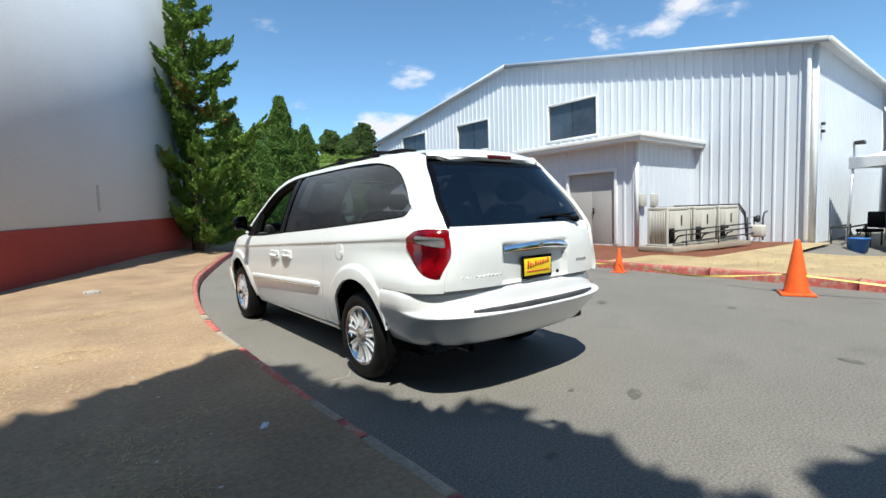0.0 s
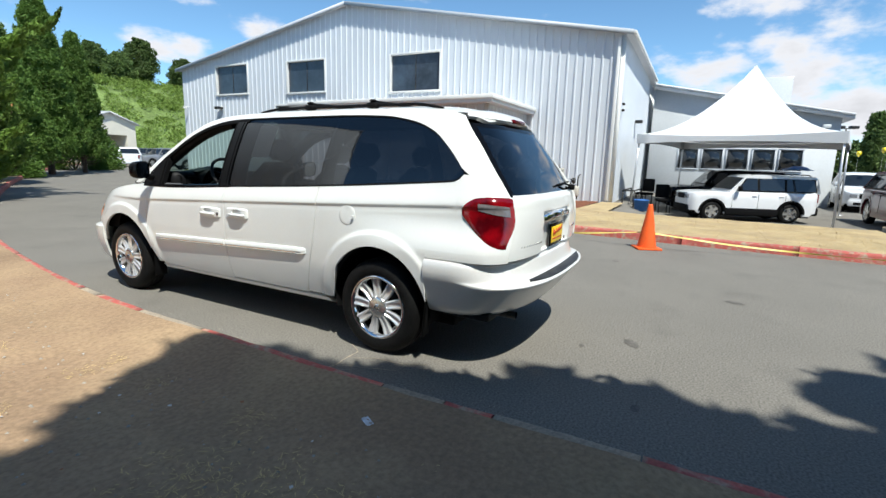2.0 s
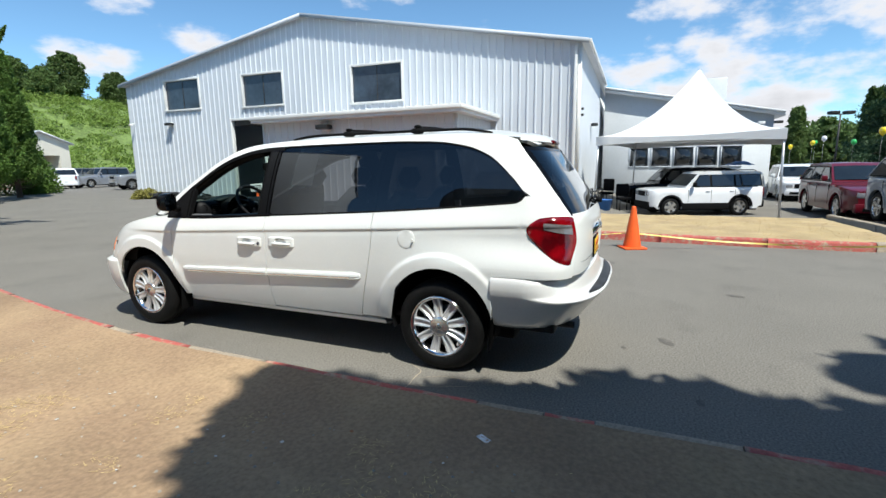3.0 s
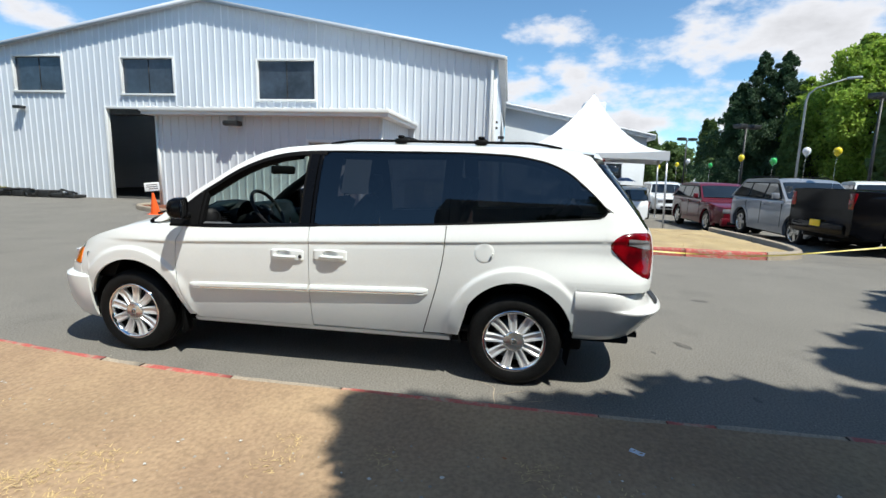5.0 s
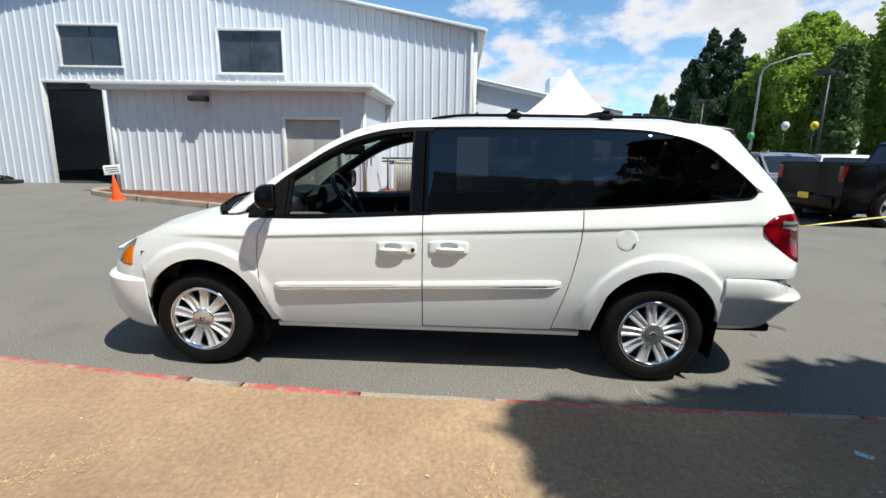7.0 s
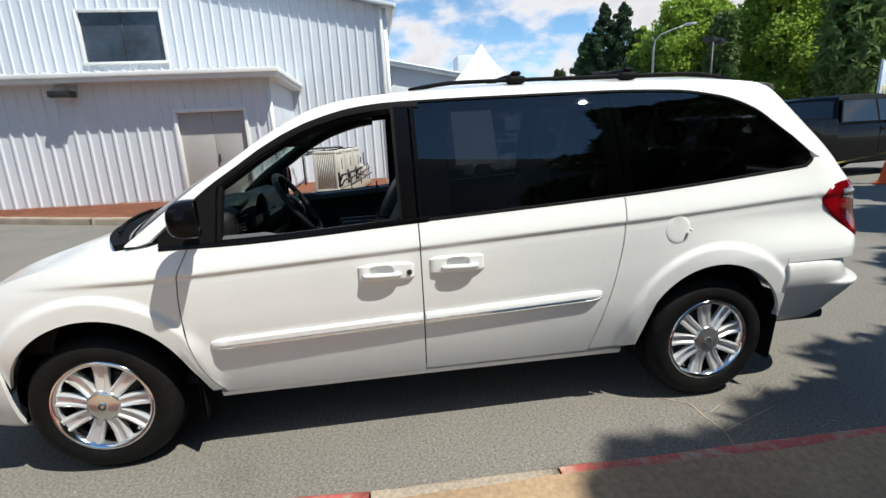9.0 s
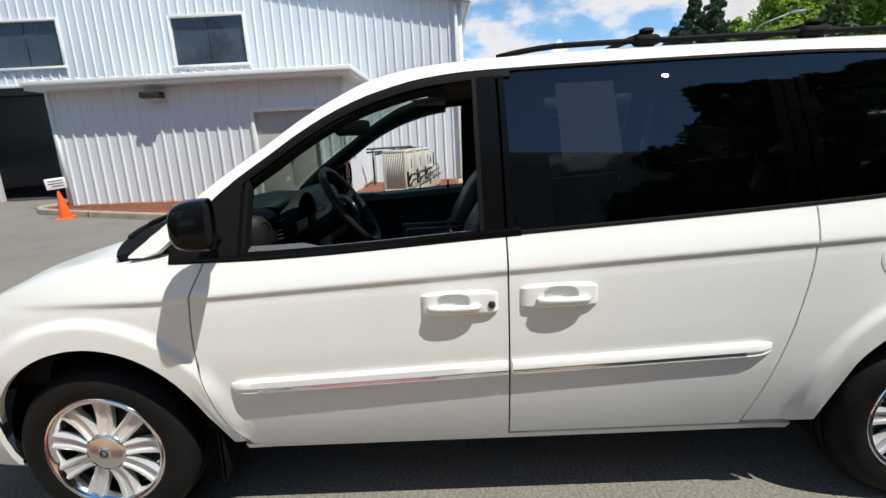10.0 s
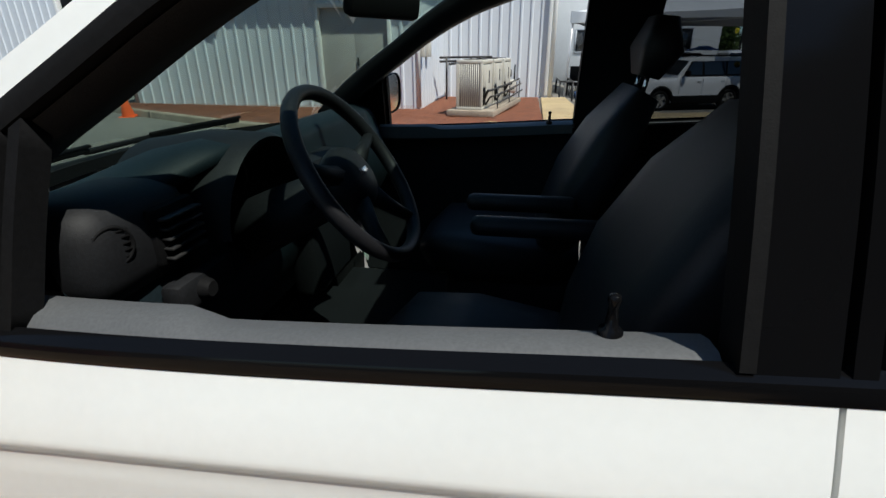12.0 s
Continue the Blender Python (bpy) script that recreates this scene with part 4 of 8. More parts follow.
                row.append(side(y, z, -0.004 + (off + 0.004) * max(0, e) ** 0.4, sg))
            rows.append(row)
        grid(bm, rows)
        return part(name, face_out(bm, VAN_C), material, owner, label, angle=1.2)
    tail = lens("tail_lamp", 0.0, 1.0, M_RED, van, "red tail lamp with a clear reversing band")
    lens("reversing_lens", 0.64, 0.82, M_REVERSE, tail, "clear reversing lens", 0.40, 0.95, 0.0135)

    # front corner lamp, and the nose panel under it
    bm = bmesh.new()
    panel(bm, lambda z: 3.504, lambda z: 3.72, lambda y: 0.60, lambda y: 0.695, steps(0, 1, 12), steps(0, 1, 5), sg, 0.0)
    sheet("nose_panel", bm, M_WHITE, van, depth=0.02)
    bm = bmesh.new()
    panel(bm, lambda z: 3.492, lambda z: 3.72, lambda y: 0.698, lambda y: max(0.71, FENDER_T(y) - 0.004), steps(0, 1, 12), steps(0, 1, 10), sg, -0.003)
    lamp = sheet("headlamp", bm, M_LENS, van, "clear headlamp with an amber corner", depth=0.03)
    bm = bmesh.new()
    panel(bm, lambda z: 3.508, lambda z: 3.610, lambda y: 0.702, lambda y: 0.825 - 0.5 * abs(y - 3.53), steps(0, 1, 10), steps(0, 1, 6), sg, 0.004)
    sheet("turn_lens", bm, M_AMBER, lamp, "amber turn lens", depth=0.01)

# bonnet
bm = bmesh.new()
rows = []
for t in steps(0, 1, 34):
    row = []
    for c in steps(1, -1, 40):
        yr = 2.63 + 0.44 * (1 - abs(c) ** 2.2)
        y = yr + (3.74 - yr) * t
        e = side(min(y, 3.70), FENDER_T(y) - 0.001)
        k = 0.052 + 0.02 * sstep(3.3, 2.7, y)
        row.append((e.x * c, y, e.z + k * (1 - abs(c) ** 3.0) + 0.008 * math.exp(-((abs(c) - 0.62) / 0.08) ** 2)))
    rows.append(row)
grid(bm, rows)
sheet("bonnet", bm, M_WHITE, van, "white sloping bonnet", depth=0.015)

# front fascia and both bumpers as bands round the corners
def band(zs, w_of, y_of, length, power, y_side, front, n=30):
    rows = []
    for z in zs:
        w, ye = w_of(z), y_of(z)
        yc = (ye - length if front else ye + length) if length else y_side
        reach = abs(ye - yc)
        pts = []
        for s in (-1, 1):
            half = []
            for i in range(9):
                half.append(Vector((s * w, y_side + (yc - y_side) * i / 8, z)))
            for i in range(1, n + 1):
                f = math.pi / 2 * i / n
                r = (math.cos(f) ** power + math.sin(f) ** power) ** (-1 / power)
                half.append(Vector((s * w * r * math.cos(f), yc + (1 if front else -1) * reach * r * math.sin(f), z)))
            pts += half if s < 0 else half[::-1][1:]
        rows.append(pts)
    return rows


bm = bmesh.new()
grid(bm, band([0.24, 0.25, 0.28, 0.33, 0.40, 0.48, 0.56, 0.60, 0.612, 0.622, 0.64], lerp_tab([(0.24, 0.81), (0.28, 0.855), (0.40, 0.896), (0.56, 0.917), (0.60, 0.917), (0.612, 0.905), (0.622, 0.86), (0.64, 0.78)]), lerp_tab([(0.24, 3.76), (0.28, 3.85), (0.40, 3.93), (0.56, 3.95), (0.60, 3.94), (0.612, 3.91), (0.622, 3.86), (0.64, 3.78)]), None, 2.4, 3.395, True))
sheet("front_bumper", bm, M_WHITE, van, "white front bumper")
bm = bmesh.new()
grid(bm, band(steps(0.61, 0.80, 8), lambda z: 0.86, lambda z: YF(z) - 0.02, 0.72, 2.5, 3.42, True))
sheet("grille_panel", bm, M_BLACK, van, "dark grille panel")
bm = bmesh.new()
BUMP_W = lerp_tab([(0.365, 0.80), (0.385, 0.838), (0.42, 0.862), (0.50, 0.894), (0.58, 0.922), (0.63, 0.937), (0.66, 0.941), (0.69, 0.940), (0.715, 0.936), (0.732, 0.926), (0.742, 0.90)])
BUMP_Y = lerp_tab([(0.365, -0.90), (0.385, -0.94), (0.42, -0.968), (0.48, -1.012), (0.54, -1.062), (0.575, -1.090), (0.592, -1.098), (0.602, -1.088), (0.610, -1.060), (0.618, -1.022), (0.632, -1.006), (0.68, -0.988), (0.72, -0.975), (0.742, -0.945)])
grid(bm, band([0.365, 0.37, 0.385, 0.42, 0.45, 0.48, 0.51, 0.54, 0.56, 0.575, 0.585, 0.592, 0.597, 0.602, 0.606, 0.610, 0.614, 0.618, 0.624, 0.632, 0.645, 0.66, 0.68, 0.70, 0.72, 0.732, 0.740, 0.742], BUMP_W, BUMP_Y, 0.44, 2.7, -0.395, False))
bumper = sheet("rear_bumper", bm, M_SILVER, van, "white moulded rear bumper, greyer than the body")
bm = bmesh.new()
rows = []
for x in steps(-0.62, 0.62, 30):
    q = (1 - abs(x / 0.94) ** 2.7) ** (1 / 2.7)
    k = max(0.12, 1 - abs(x / 0.62) ** 5)
    base = BUMP_Y(0.610) + 0.44
    rows.append([(x, base + d * 0.9 - 0.44 * q, 0.610 + z) for d, z in ((0.040 * k, 0.010 + 0.004 * k), (0.034 * k, 0.016), (-0.016 * k, 0.006), (-0.030 * k, -0.008 * k), (-0.031 * k, -0.016 * k))])
grid(bm, rows)
part("step_pad", face_out(bm, VAN_C), M_DARKMETAL, bumper, "grey ribbed step pad", angle=0.8)
bm = bmesh.new()
tube(bm, [(-0.56, -0.5, 0.35), (-0.56, -0.90, 0.352)], 0.025, 12, cap=False)
part("exhaust_pipe", bm, M_DARKMETAL, van, "steel exhaust tailpipe")

# tailgate
def gate(bm, z0, z1, xw, nx=34, nz=20, off=0.0, dent=None):
    rows = []
    for z in steps(z0, z1, nz):
        w = half_width(-0.6, z) * gate_share(z) * xw
        row = []
        for c in steps(-1, 1, nx):
            p = rear(c * w, z, off)
            if dent:
                p.y += dent(p.x, z)
            row.append(p)
        rows.append(row)
    return grid(bm, rows)


def plate_dent(x, z):
    return 0.035 * sstep(0.34, 0.31, abs(x - 0.01)) * sstep(0.735, 0.775, z) * sstep(1.035, 1.005, z)


bm = bmesh.new()
gate(bm, 0.752, 1.15, 0.998, 60, 46, 0.0, plate_dent)
tailgate = sheet("tailgate", bm, M_WHITE, van, "white tailgate with a recessed plate", depth=0.03)
bm = bmesh.new()
gate(bm, 1.135, 1.59, 0.998, 40, 22, -0.004)
part("rear_window", face_out(bm, VAN_C), M_TINT, tailgate, "dark tinted rear window")
bm = bmesh.new()
for s in (-1, 1):
    grid(bm, [[rear(s * half_width(-0.6, z) * gate_share(z) * c, z, o) for c, o in ((1.0, 0.001), (0.99, 0.002), (0.95, -0.002), (0.945, -0.012))] for z in steps(1.14, 1.585, 16)])
grid(bm, [[rear(half_width(-0.6, 1.6) * c * gate_share(1.6) * 0.99, z, o) for z, o in ((1.595, 0.0), (1.588, 0.002), (1.570, -0.003), (1.565, -0.012))] for c in steps(-1, 1, 24)])
part("window_border", face_out(bm, VAN_C), M_GLOSSBLACK, tailgate, "black printed glass border")
# spoiler lip over the window with the high brake lamp
bm = bmesh.new()
rows = []
for c in steps(-1, 1, 30):
    x = 0.575 * c
    up = 0.05 * (1 - abs(c) ** 2.2)
    rows.append([(x, -0.36, 1.672 + up), (x, -0.50, 1.662 + up), (x, -0.60 + 0.10 * c * c, 1.645 + up * 0.8), (x, -0.645 + 0.13 * c * c, 1.615 + up * 0.4 + 0.025 * c * c), (x, -0.63 + 0.13 * c * c, 1.60 + up * 0.3 + 0.025 * c * c), (x, -0.58 + 0.10 * c * c, 1.60 + up * 0.3 + 0.025 * c * c)])
grid(bm, rows)
spoiler = part("roof_spoiler", face_out(bm, VAN_C), M_WHITE, tailgate, "white roof-edge spoiler", angle=0.8)
part("brake_lamp", boxes((-0.12, 0.12, -0.655, -0.60, 1.625, 1.655), bevel=0.012), M_RED, spoiler, "red high-mounted brake lamp")
# chrome grip, plate, badge, wiper
bm = bmesh.new()
grid(bm, [[(0.02 + 0.335 * c, -0.975 + 0.03 * c * c + d, 0.995 - 0.02 * c * c + z) for d, z in ((0.01, 0.032), (-0.022, 0.028), (-0.034, 0.010), (-0.034, -0.012), (-0.02, -0.026), (0.01, -0.03))] for c in steps(-1, 1, 24)])
grip = part("grip_bar", face_out(bm, VAN_C), M_CHROME, tailgate, "chrome tailgate grip bar", angle=0.7)
part("badge", lathe(bmesh.new(), [(0, 0.006), (0.02, 0.005), (0.026, 0.0)], 20, m=Matrix.Translation((0.02, -1.008, 0.997)) @ Matrix.Rotation(radians(90), 4, "X")), M_ALLOY, grip, "round metal badge")
plate = part("licence_plate", boxes((-0.14, 0.17, -0.978, -0.966, 0.765, 0.925), bevel=0.004), M_GLOSSBLACK, tailgate, "yellow dealer plate in a black frame")
part("plate_face", boxes((-0.125, 0.155, -0.982, -0.9785, 0.788, 0.905), bevel=0.001), M_YELLOW, plate)
M_SCRIPT = mat("red_print", (0.62, 0.05, 0.02), 0.5, big=(20, 0.1))
bm = bmesh.new()
rnd = random.Random(3)
for i in range(9):
    x = -0.095 + i * 0.026
    box(bm, x, x + 0.016, -0.9845, -0.9825, 0.838 + 0.004 * i - rnd.uniform(0, 0.006), 0.862 + 0.003 * i + rnd.uniform(0, 0.018) + (0.02 if i == 0 else 0))
part("red_bars", bm, M_SCRIPT, plate, "row of red marks")
part("red_bars", boxes((-0.10, 0.13, -0.9845, -0.9825, 0.812, 0.820)), M_SCRIPT, plate)
bm = bmesh.new()
for i in range(10):
    p = rear(-0.66 + i * 0.033, 0.828)
    box(bm, p.x, p.x + 0.017, p.y - 0.0015, p.y + 0.002, 0.822, 0.832 + 0.003 * (i % 3 == 0))
part("name_bars", bm, M_ALLOY, tailgate, "row of small metal marks")
bm = bmesh.new()
for i in range(5):
    p = rear(0.46 + i * 0.03, 0.86)
    box(bm, p.x, p.x + 0.02, p.y - 0.004, p.y + 0.002, 0.852, 0.866)
part("name_bars", bm, M_CHROME, tailgate)
bm = bmesh.new()
tube(bm, [rear(0.50, 1.165, 0.035), rear(0.42, 1.18, 0.035), rear(0.28, 1.20, 0.03)], [0.014, 0.010, 0.006], 8)
tube(bm, [rear(0.10, 1.195, 0.014), rear(0.30, 1.202, 0.018), rear(0.54, 1.208, 0.016)], [0.006, 0.009, 0.006], 8)
lathe(bm, [(0.0, 0.05), (0.022, 0.045), (0.026, 0.0)], 16, m=Matrix.Translation(rear(0.50, 1.165)) @ Matrix.Rotation(radians(90), 4, "X"))
part("rear_wiper", bm, M_BLACK, tailgate, "black rear wiper", angle=0.8)
part("lock_cylinder", lathe(bmesh.new(), [(0, 0.004), (0.014, 0.003), (0.016, 0)], 16, m=Matrix.Translation(rear(0.235, 0.79)) @ Matrix.Rotation(radians(90), 4, "X")), M_DARKMETAL, tailgate)

# windscreen, cowl, wipers
bm = bmesh.new()
rows = []
for i in range(23):
    y = 2.79 - (2.79 - 1.745) * i / 22
    e = side(y, RAIL_T(y))
    k = i / 22
    bulge = 0.24 * (1 - k) ** 1.3 + 0.02
    rows.append([(e.x * c * 0.995, y + bulge * (1 - abs(c) ** 2.2), e.z - 0.006 + 0.024 * k * (1 - c * c) - 0.02 * (1 - k) * (1 - c * c)) for c in steps(-1, 1, 30)])
grid(bm, rows)
screen = part("windscreen", face_out(bm, VAN_C), M_CLEAR, van, "clear raked windscreen")
bm = bmesh.new()
rows = []
for i in range(6):
    y = 2.835 - 0.03 * i
    e = side(min(y, 2.79), RAIL_T(min(y, 2.79)))
    rows.append([(e.x * c * 0.98, y + 0.255 * (1 - abs(c) ** 2.2) + 0.02, 1.078 + 0.005 * i + 0.012 * (1 - abs(c) ** 2)) for c in steps(-1, 1, 30)])
grid(bm, rows)
cowl = sheet("cowl", bm, M_BLACK, van, "black plastic cowl with wipers", depth=0.03)
for x0, x1 in ((-0.72, -0.12), (-0.10, 0.52)):
    bm = bmesh.new()
    pts = [(x0 + (x1 - x0) * t, 2.82 + 0.22 * (1 - abs((x0 + (x1 - x0) * t) / 0.85) ** 2.2) - 0.03 * t, 1.118 + 0.012 * t) for t in steps(0, 1, 8)]
    tube(bm, pts, 0.009, 6)
    tube(bm, [(p[0], p[1] - 0.012, p[2] + 0.012) for p in pts[3:]], 0.006, 6)
    part("windscreen_wiper", bm, M_BLACK, cowl)

# roof rack: two rails and two cross bars
for sg in (-1, 1):
    bm = bmesh.new()
    pts = []
    for i in range(25):
        t = i / 24
        y = 1.50 - 1.78 * t
        h = 0.020 * min(1, min(t, 1 - t) * 9)
        e = side(y, RAIL_T(y))
        pts.append((sg * 0.505, y, e.z + 0.018 + h))
    tube(bm, pts, [0.006] + [0.0105] * 23 + [0.006], 8)
    part("roof_rail", bm, M_BLACK, van, "black roof rail")
for y in (0.935, 0.317):
    bm = bmesh.new()
    tube(bm, [(-0.52 + 1.04 * t, y, 1.760 + 0.020 * math.sin(math.pi * t)) for t in steps(0, 1, 12)], 0.013, 8)
    for sg in (-1, 1):
        box(bm, sg * 0.505 - 0.030, sg * 0.505 + 0.030, y - 0.050, y + 0.050, 1.718, 1.758, bevel=0.018)
        box(bm, sg * 0.505 - 0.020, sg * 0.505 + 0.020, y - 0.026, y + 0.026, 1.758, 1.782, bevel=0.012)
    part("cross_bar", bm, M_BLACK, van, "black rack cross bar with clamp feet", angle=0.9)

# door mirrors
for sg in (-1, 1):
    bm = bmesh.new()
    rows = []
    prof = [(0.078, 0.40), (0.072, 0.62), (0.055, 0.82), (0.028, 0.95), (-0.005, 1.0), (-0.048, 1.0), (-0.058, 0.985), (-0.060, 0.93)]
    for d, s in prof:
        ring = []
        for k in range(28):
            a = 2 * math.pi * k / 28
            ca, sa = math.cos(a), math.sin(a)
            r = (abs(ca) ** 3.2 + abs(sa) ** 3.2) ** (-1 / 3.2)
            ring.append((0.088 * s * r * ca, d, 0.094 * s * r * sa + 0.010 * ca))
        ring.append(ring[0])
        rows.append(ring)
    vs = grid(bm, rows)
    bm.faces.new(vs[0][:-1])
    bmesh.ops.remove_doubles(bm, verts=bm.verts, dist=0.0004)
    bmesh.ops.recalc_face_normals(bm, faces=bm.faces)
    mm = Matrix.Translation((sg * 1.025, 2.48, 1.198)) @ Matrix.Rotation(radians(-13 * sg), 4, "Z") @ Matrix.Scale(0.80 if sg < 0 else 0.95, 4)
    mir = part("door_mirror", bm, M_GLOSSBLACK, van, "gloss black door mirror", angle=0.9, m=mm)
    bm = bmesh.new()
    ring = []
    for k in range(28):
        a = 2 * math.pi * k / 28
        r = (abs(math.cos(a)) ** 3.2 + abs(math.sin(a)) ** 3.2) ** (-1 / 3.2)
        ring.append(bm.verts.new((0.080 * r * math.cos(a), -0.052, 0.086 * r * math.sin(a) + 0.010 * math.cos(a))))
    bm.faces.new(ring)
    part("mirror_glass", bm, M_CHROME, mir, "silvered mirror glass")
    bm = bmesh.new()
    tube(bm, [(-sg * 0.06, 0.0, -0.05), (-sg * 0.10, -0.01, -0.075), (-sg * 0.15, -0.015, -0.09)], [0.030, 0.034, 0.042], 12)
    part("mirror_arm", bm, M_BLACK, mir)

# wheels
def wheel(y, sg):
    m = Matrix.Translation((sg * 0.885, y, 0.335)) @ Matrix.Rotation(radians(90 * sg), 4, "Y") @ Matrix.Rotation(0.4 * y + 0.1, 4, "Z")
    bm = lathe(bmesh.new(), [(0.0, -0.075), (0.15, -0.075), (0.155, -0.068), (0.155, -0.055), (0.06, -0.05), (0.0, -0.05)], 36)
    wh = part("wheel", bm, M_DARKMETAL, van, "chromed nine-spoke alloy wheel with a black tyre", m=m)
    bm = lathe(bmesh.new(), [(0.215, -0.03), (0.226, 0.0), (0.232, 0.004), (0.26, 0.010), (0.295, 0.006), (0.318, -0.012), (0.330, -0.030), (0.3365, -0.05), (0.3365, -0.075), (0.330, -0.078), (0.330, -0.085), (0.337, -0.088), (0.337, -0.120), (0.330, -0.123), (0.330, -0.130), (0.336, -0.133), (0.335, -0.165), (0.32, -0.195), (0.28, -0.21), (0.22, -0.20)], 64)
    part("tyre", bm, M_RUBBER, wh, "worn black rubber tyre", angle=0.5)
    bm = lathe(bmesh.new(), [(0.175, -0.17), (0.18, -0.10), (0.188, -0.045), (0.196, -0.018), (0.203, -0.004), (0.210, 0.004), (0.219, 0.006), (0.226, 0.002), (0.227, -0.012), (0.216, -0.03)], 64)
    part("rim", bm, M_CHROME, wh, "bright chromed rim", angle=0.6)
    bm = bmesh.new()
    rows = []
    for i in range(11):
        t = i / 10
        r = 0.072 + 0.130 * t
        hw = 0.0275 + 0.0085 * t
        h = -0.004 - 0.016 * math.sin(math.pi * t) * 0.5 + 0.0 * t
        rows.append([(r, q * hw, h + dz) for q, dz in ((-1.0, -0.026), (-0.96, -0.006), (-0.72, 0.0), (-0.46, -0.002), (-0.30, -0.008), (0.30, -0.008), (0.46, -0.002), (0.72, 0.0), (0.96, -0.006), (1.0, -0.026))])
    grid(bm, rows)
    bmesh.ops.recalc_face_normals(bm, faces=bm.faces)
    if sum(f.normal.z for f in bm.faces) < 0:
        bmesh.ops.reverse_faces(bm, faces=bm.faces)
    sp = part("spoke", bm, M_SPOKE, wh, angle=0.5)
    for k in range(1, 9):
        c = sp.copy()
        scene.collection.objects.link(c)
        c.matrix_basis = Matrix.Rotation(2 * math.pi * k / 9, 4, "Z")
    bm = lathe(bmesh.new(), [(0.0, 0.006), (0.018, 0.006), (0.020, 0.002), (0.026, 0.001), (0.060, -0.001), (0.070, -0.004), (0.075, -0.012), (0.075, -0.04)], 48)
    cap = part("hub_cap", bm, M_ALLOY, wh, "brushed round hub cap", angle=0.5)
    part("cap_ring", lathe(bmesh.new(), [(0.010, 0.0065), (0.012, 0.009), (0.015, 0.009), (0.017, 0.0065)], 24), M_DARKMETAL, wh)


for y in (0.0, 3.03):
    for sg in (-1, 1):
        wheel(y, sg)
# underside
part("underbody", boxes((-0.66, 0.66, -0.50, 3.55, 0.22, 0.34), bevel=0.03), M_BLACK, van)

# inside of the minivan
cabin = part("cabin_floor", boxes((-0.78, 0.78, -0.80, 2.75, 0.34, 0.40), bevel=0.02), M_TRIM, van, "black carpeted cabin floor")
for sg in (-1, 1):
    for y0, y1, name in ((1.53, 2.54, "door_card"), (0.55, 1.50, "door_card"), (-0.55, 0.48, "side_trim")):
        bm = bmesh.new()
        panel(bm, lambda z: y0, lambda z: y1, lambda y: 0.38 if name == "door_card" else 0.80, lambda y: BELT(y) - 0.012, steps(0, 1, 10), steps(0, 1, 12), sg, -0.055)
        part(name, face_out(bm, VAN_C), M_TRIM, van, "dark moulded inner trim", angle=0.8)
    # inner trim of rail and pillars
    bm = bmesh.new()
    panel(bm, lambda z: 2.72, lambda z: -0.50, lambda y: DLO_T(y) - 0.028, lambda y: RAIL_T(y) - 0.004, steps(0, 1, 50), steps(0, 1, 4), sg, -0.055)
    part("pillar_trim", face_out(bm, VAN_C), M_TRIM, van, angle=0.9)
    bm = bmesh.new()
    grid(bm, [[side(y, DLO_T(y) - 0.040, -0.02, sg), side(y, DLO_T(y) - 0.062, -0.05, sg), side(y, DLO_T(y) - 0.058, -0.11, sg), side(y, RAIL_T(y) - 0.025, -0.145, sg), side(y, RAIL_T(y) - 0.008, -0.10, sg)] for y in steps(1.70, 2.66, 30)])
    part("pillar_trim", bm, M_TRIM, van, "thick dark windscreen pillar trim", angle=0.9)
    for y0, y1 in ((1.35, 1.60), (0.43, 0.56)):
        bm = bmesh.new()
        panel(bm, lambda z: y0, lambda z: y1, lambda y: BELT(y) - 0.03, lambda y: DLO_T(y), steps(0, 1, 3), steps(0, 1, 8), sg, -0.05)
        part("pillar_trim", face_out(bm, VAN_C), M_TRIM, van)
    # grey ledge along the top of the front door
    bm = bmesh.new()
    rows = []
    for y in steps(1.61, 2.44, 30):
        b, up = BELT(y), 0.003 + 0.015 * sstep(2.16, 2.22, y)
        rows.append([side(y, b + 0.010, -0.022, sg), side(y, b + 0.016 + up * 0.5, -0.034, sg), side(y, b + 0.012 + up, -0.062, sg), side(y, b + 0.004 + up, -0.088, sg), side(y, b - 0.03, -0.096, sg)])
    vs = grid(bm, rows)
    bm.faces.new(vs[0])
    bm.faces.new(vs[-1])
    part("door_ledge", face_out(bm, VAN_C), M_GREYTRIM, van, "grey inner ledge of the door", angle=0.8)
    p = side(1.706, BELT(1.706) + 0.01, -0.07, sg)
    bm = lathe(bmesh.new(), [(0.0, 0.052), (0.006, 0.051), (0.0075, 0.046), (0.005, 0.036), (0.006, 0.028), (0.0075, 0.012), (0.013, 0.010), (0.014, 0.0)], 14)
    part("lock_knob", bm, M_GLOSSBLACK, van, "black door lock knob", m=Matrix.Translation(p))
# headliner
bm = bmesh.new()
grid(bm, [[(side(y, RAIL_T(y)).x * c * 0.97, y, RAIL_T(y) - 0.045 + 0.055 * (1 - abs(c) ** 2.2)) for c in steps(-1, 1, 16)] for y in steps(1.80, -0.55, 20)])
part("headliner", bm, M_LINER, van, "beige cloth headliner", angle=2)
part("roof_console", boxes((-0.14, 0.14, 1.35, 1.78, 1.655, 1.70), bevel=0.02), M_LINER, van)
bm = bmesh.new()
box(bm, -0.125, 0.125, -0.02, 0.02, -0.038, 0.038, bevel=0.016)
rv = part("rear_view_mirror", bm, M_BLACK, van, "black rear-view mirror", m=pose(-0.02, 2.16, 1.49, 8, 0, -26))
bm = bmesh.new()
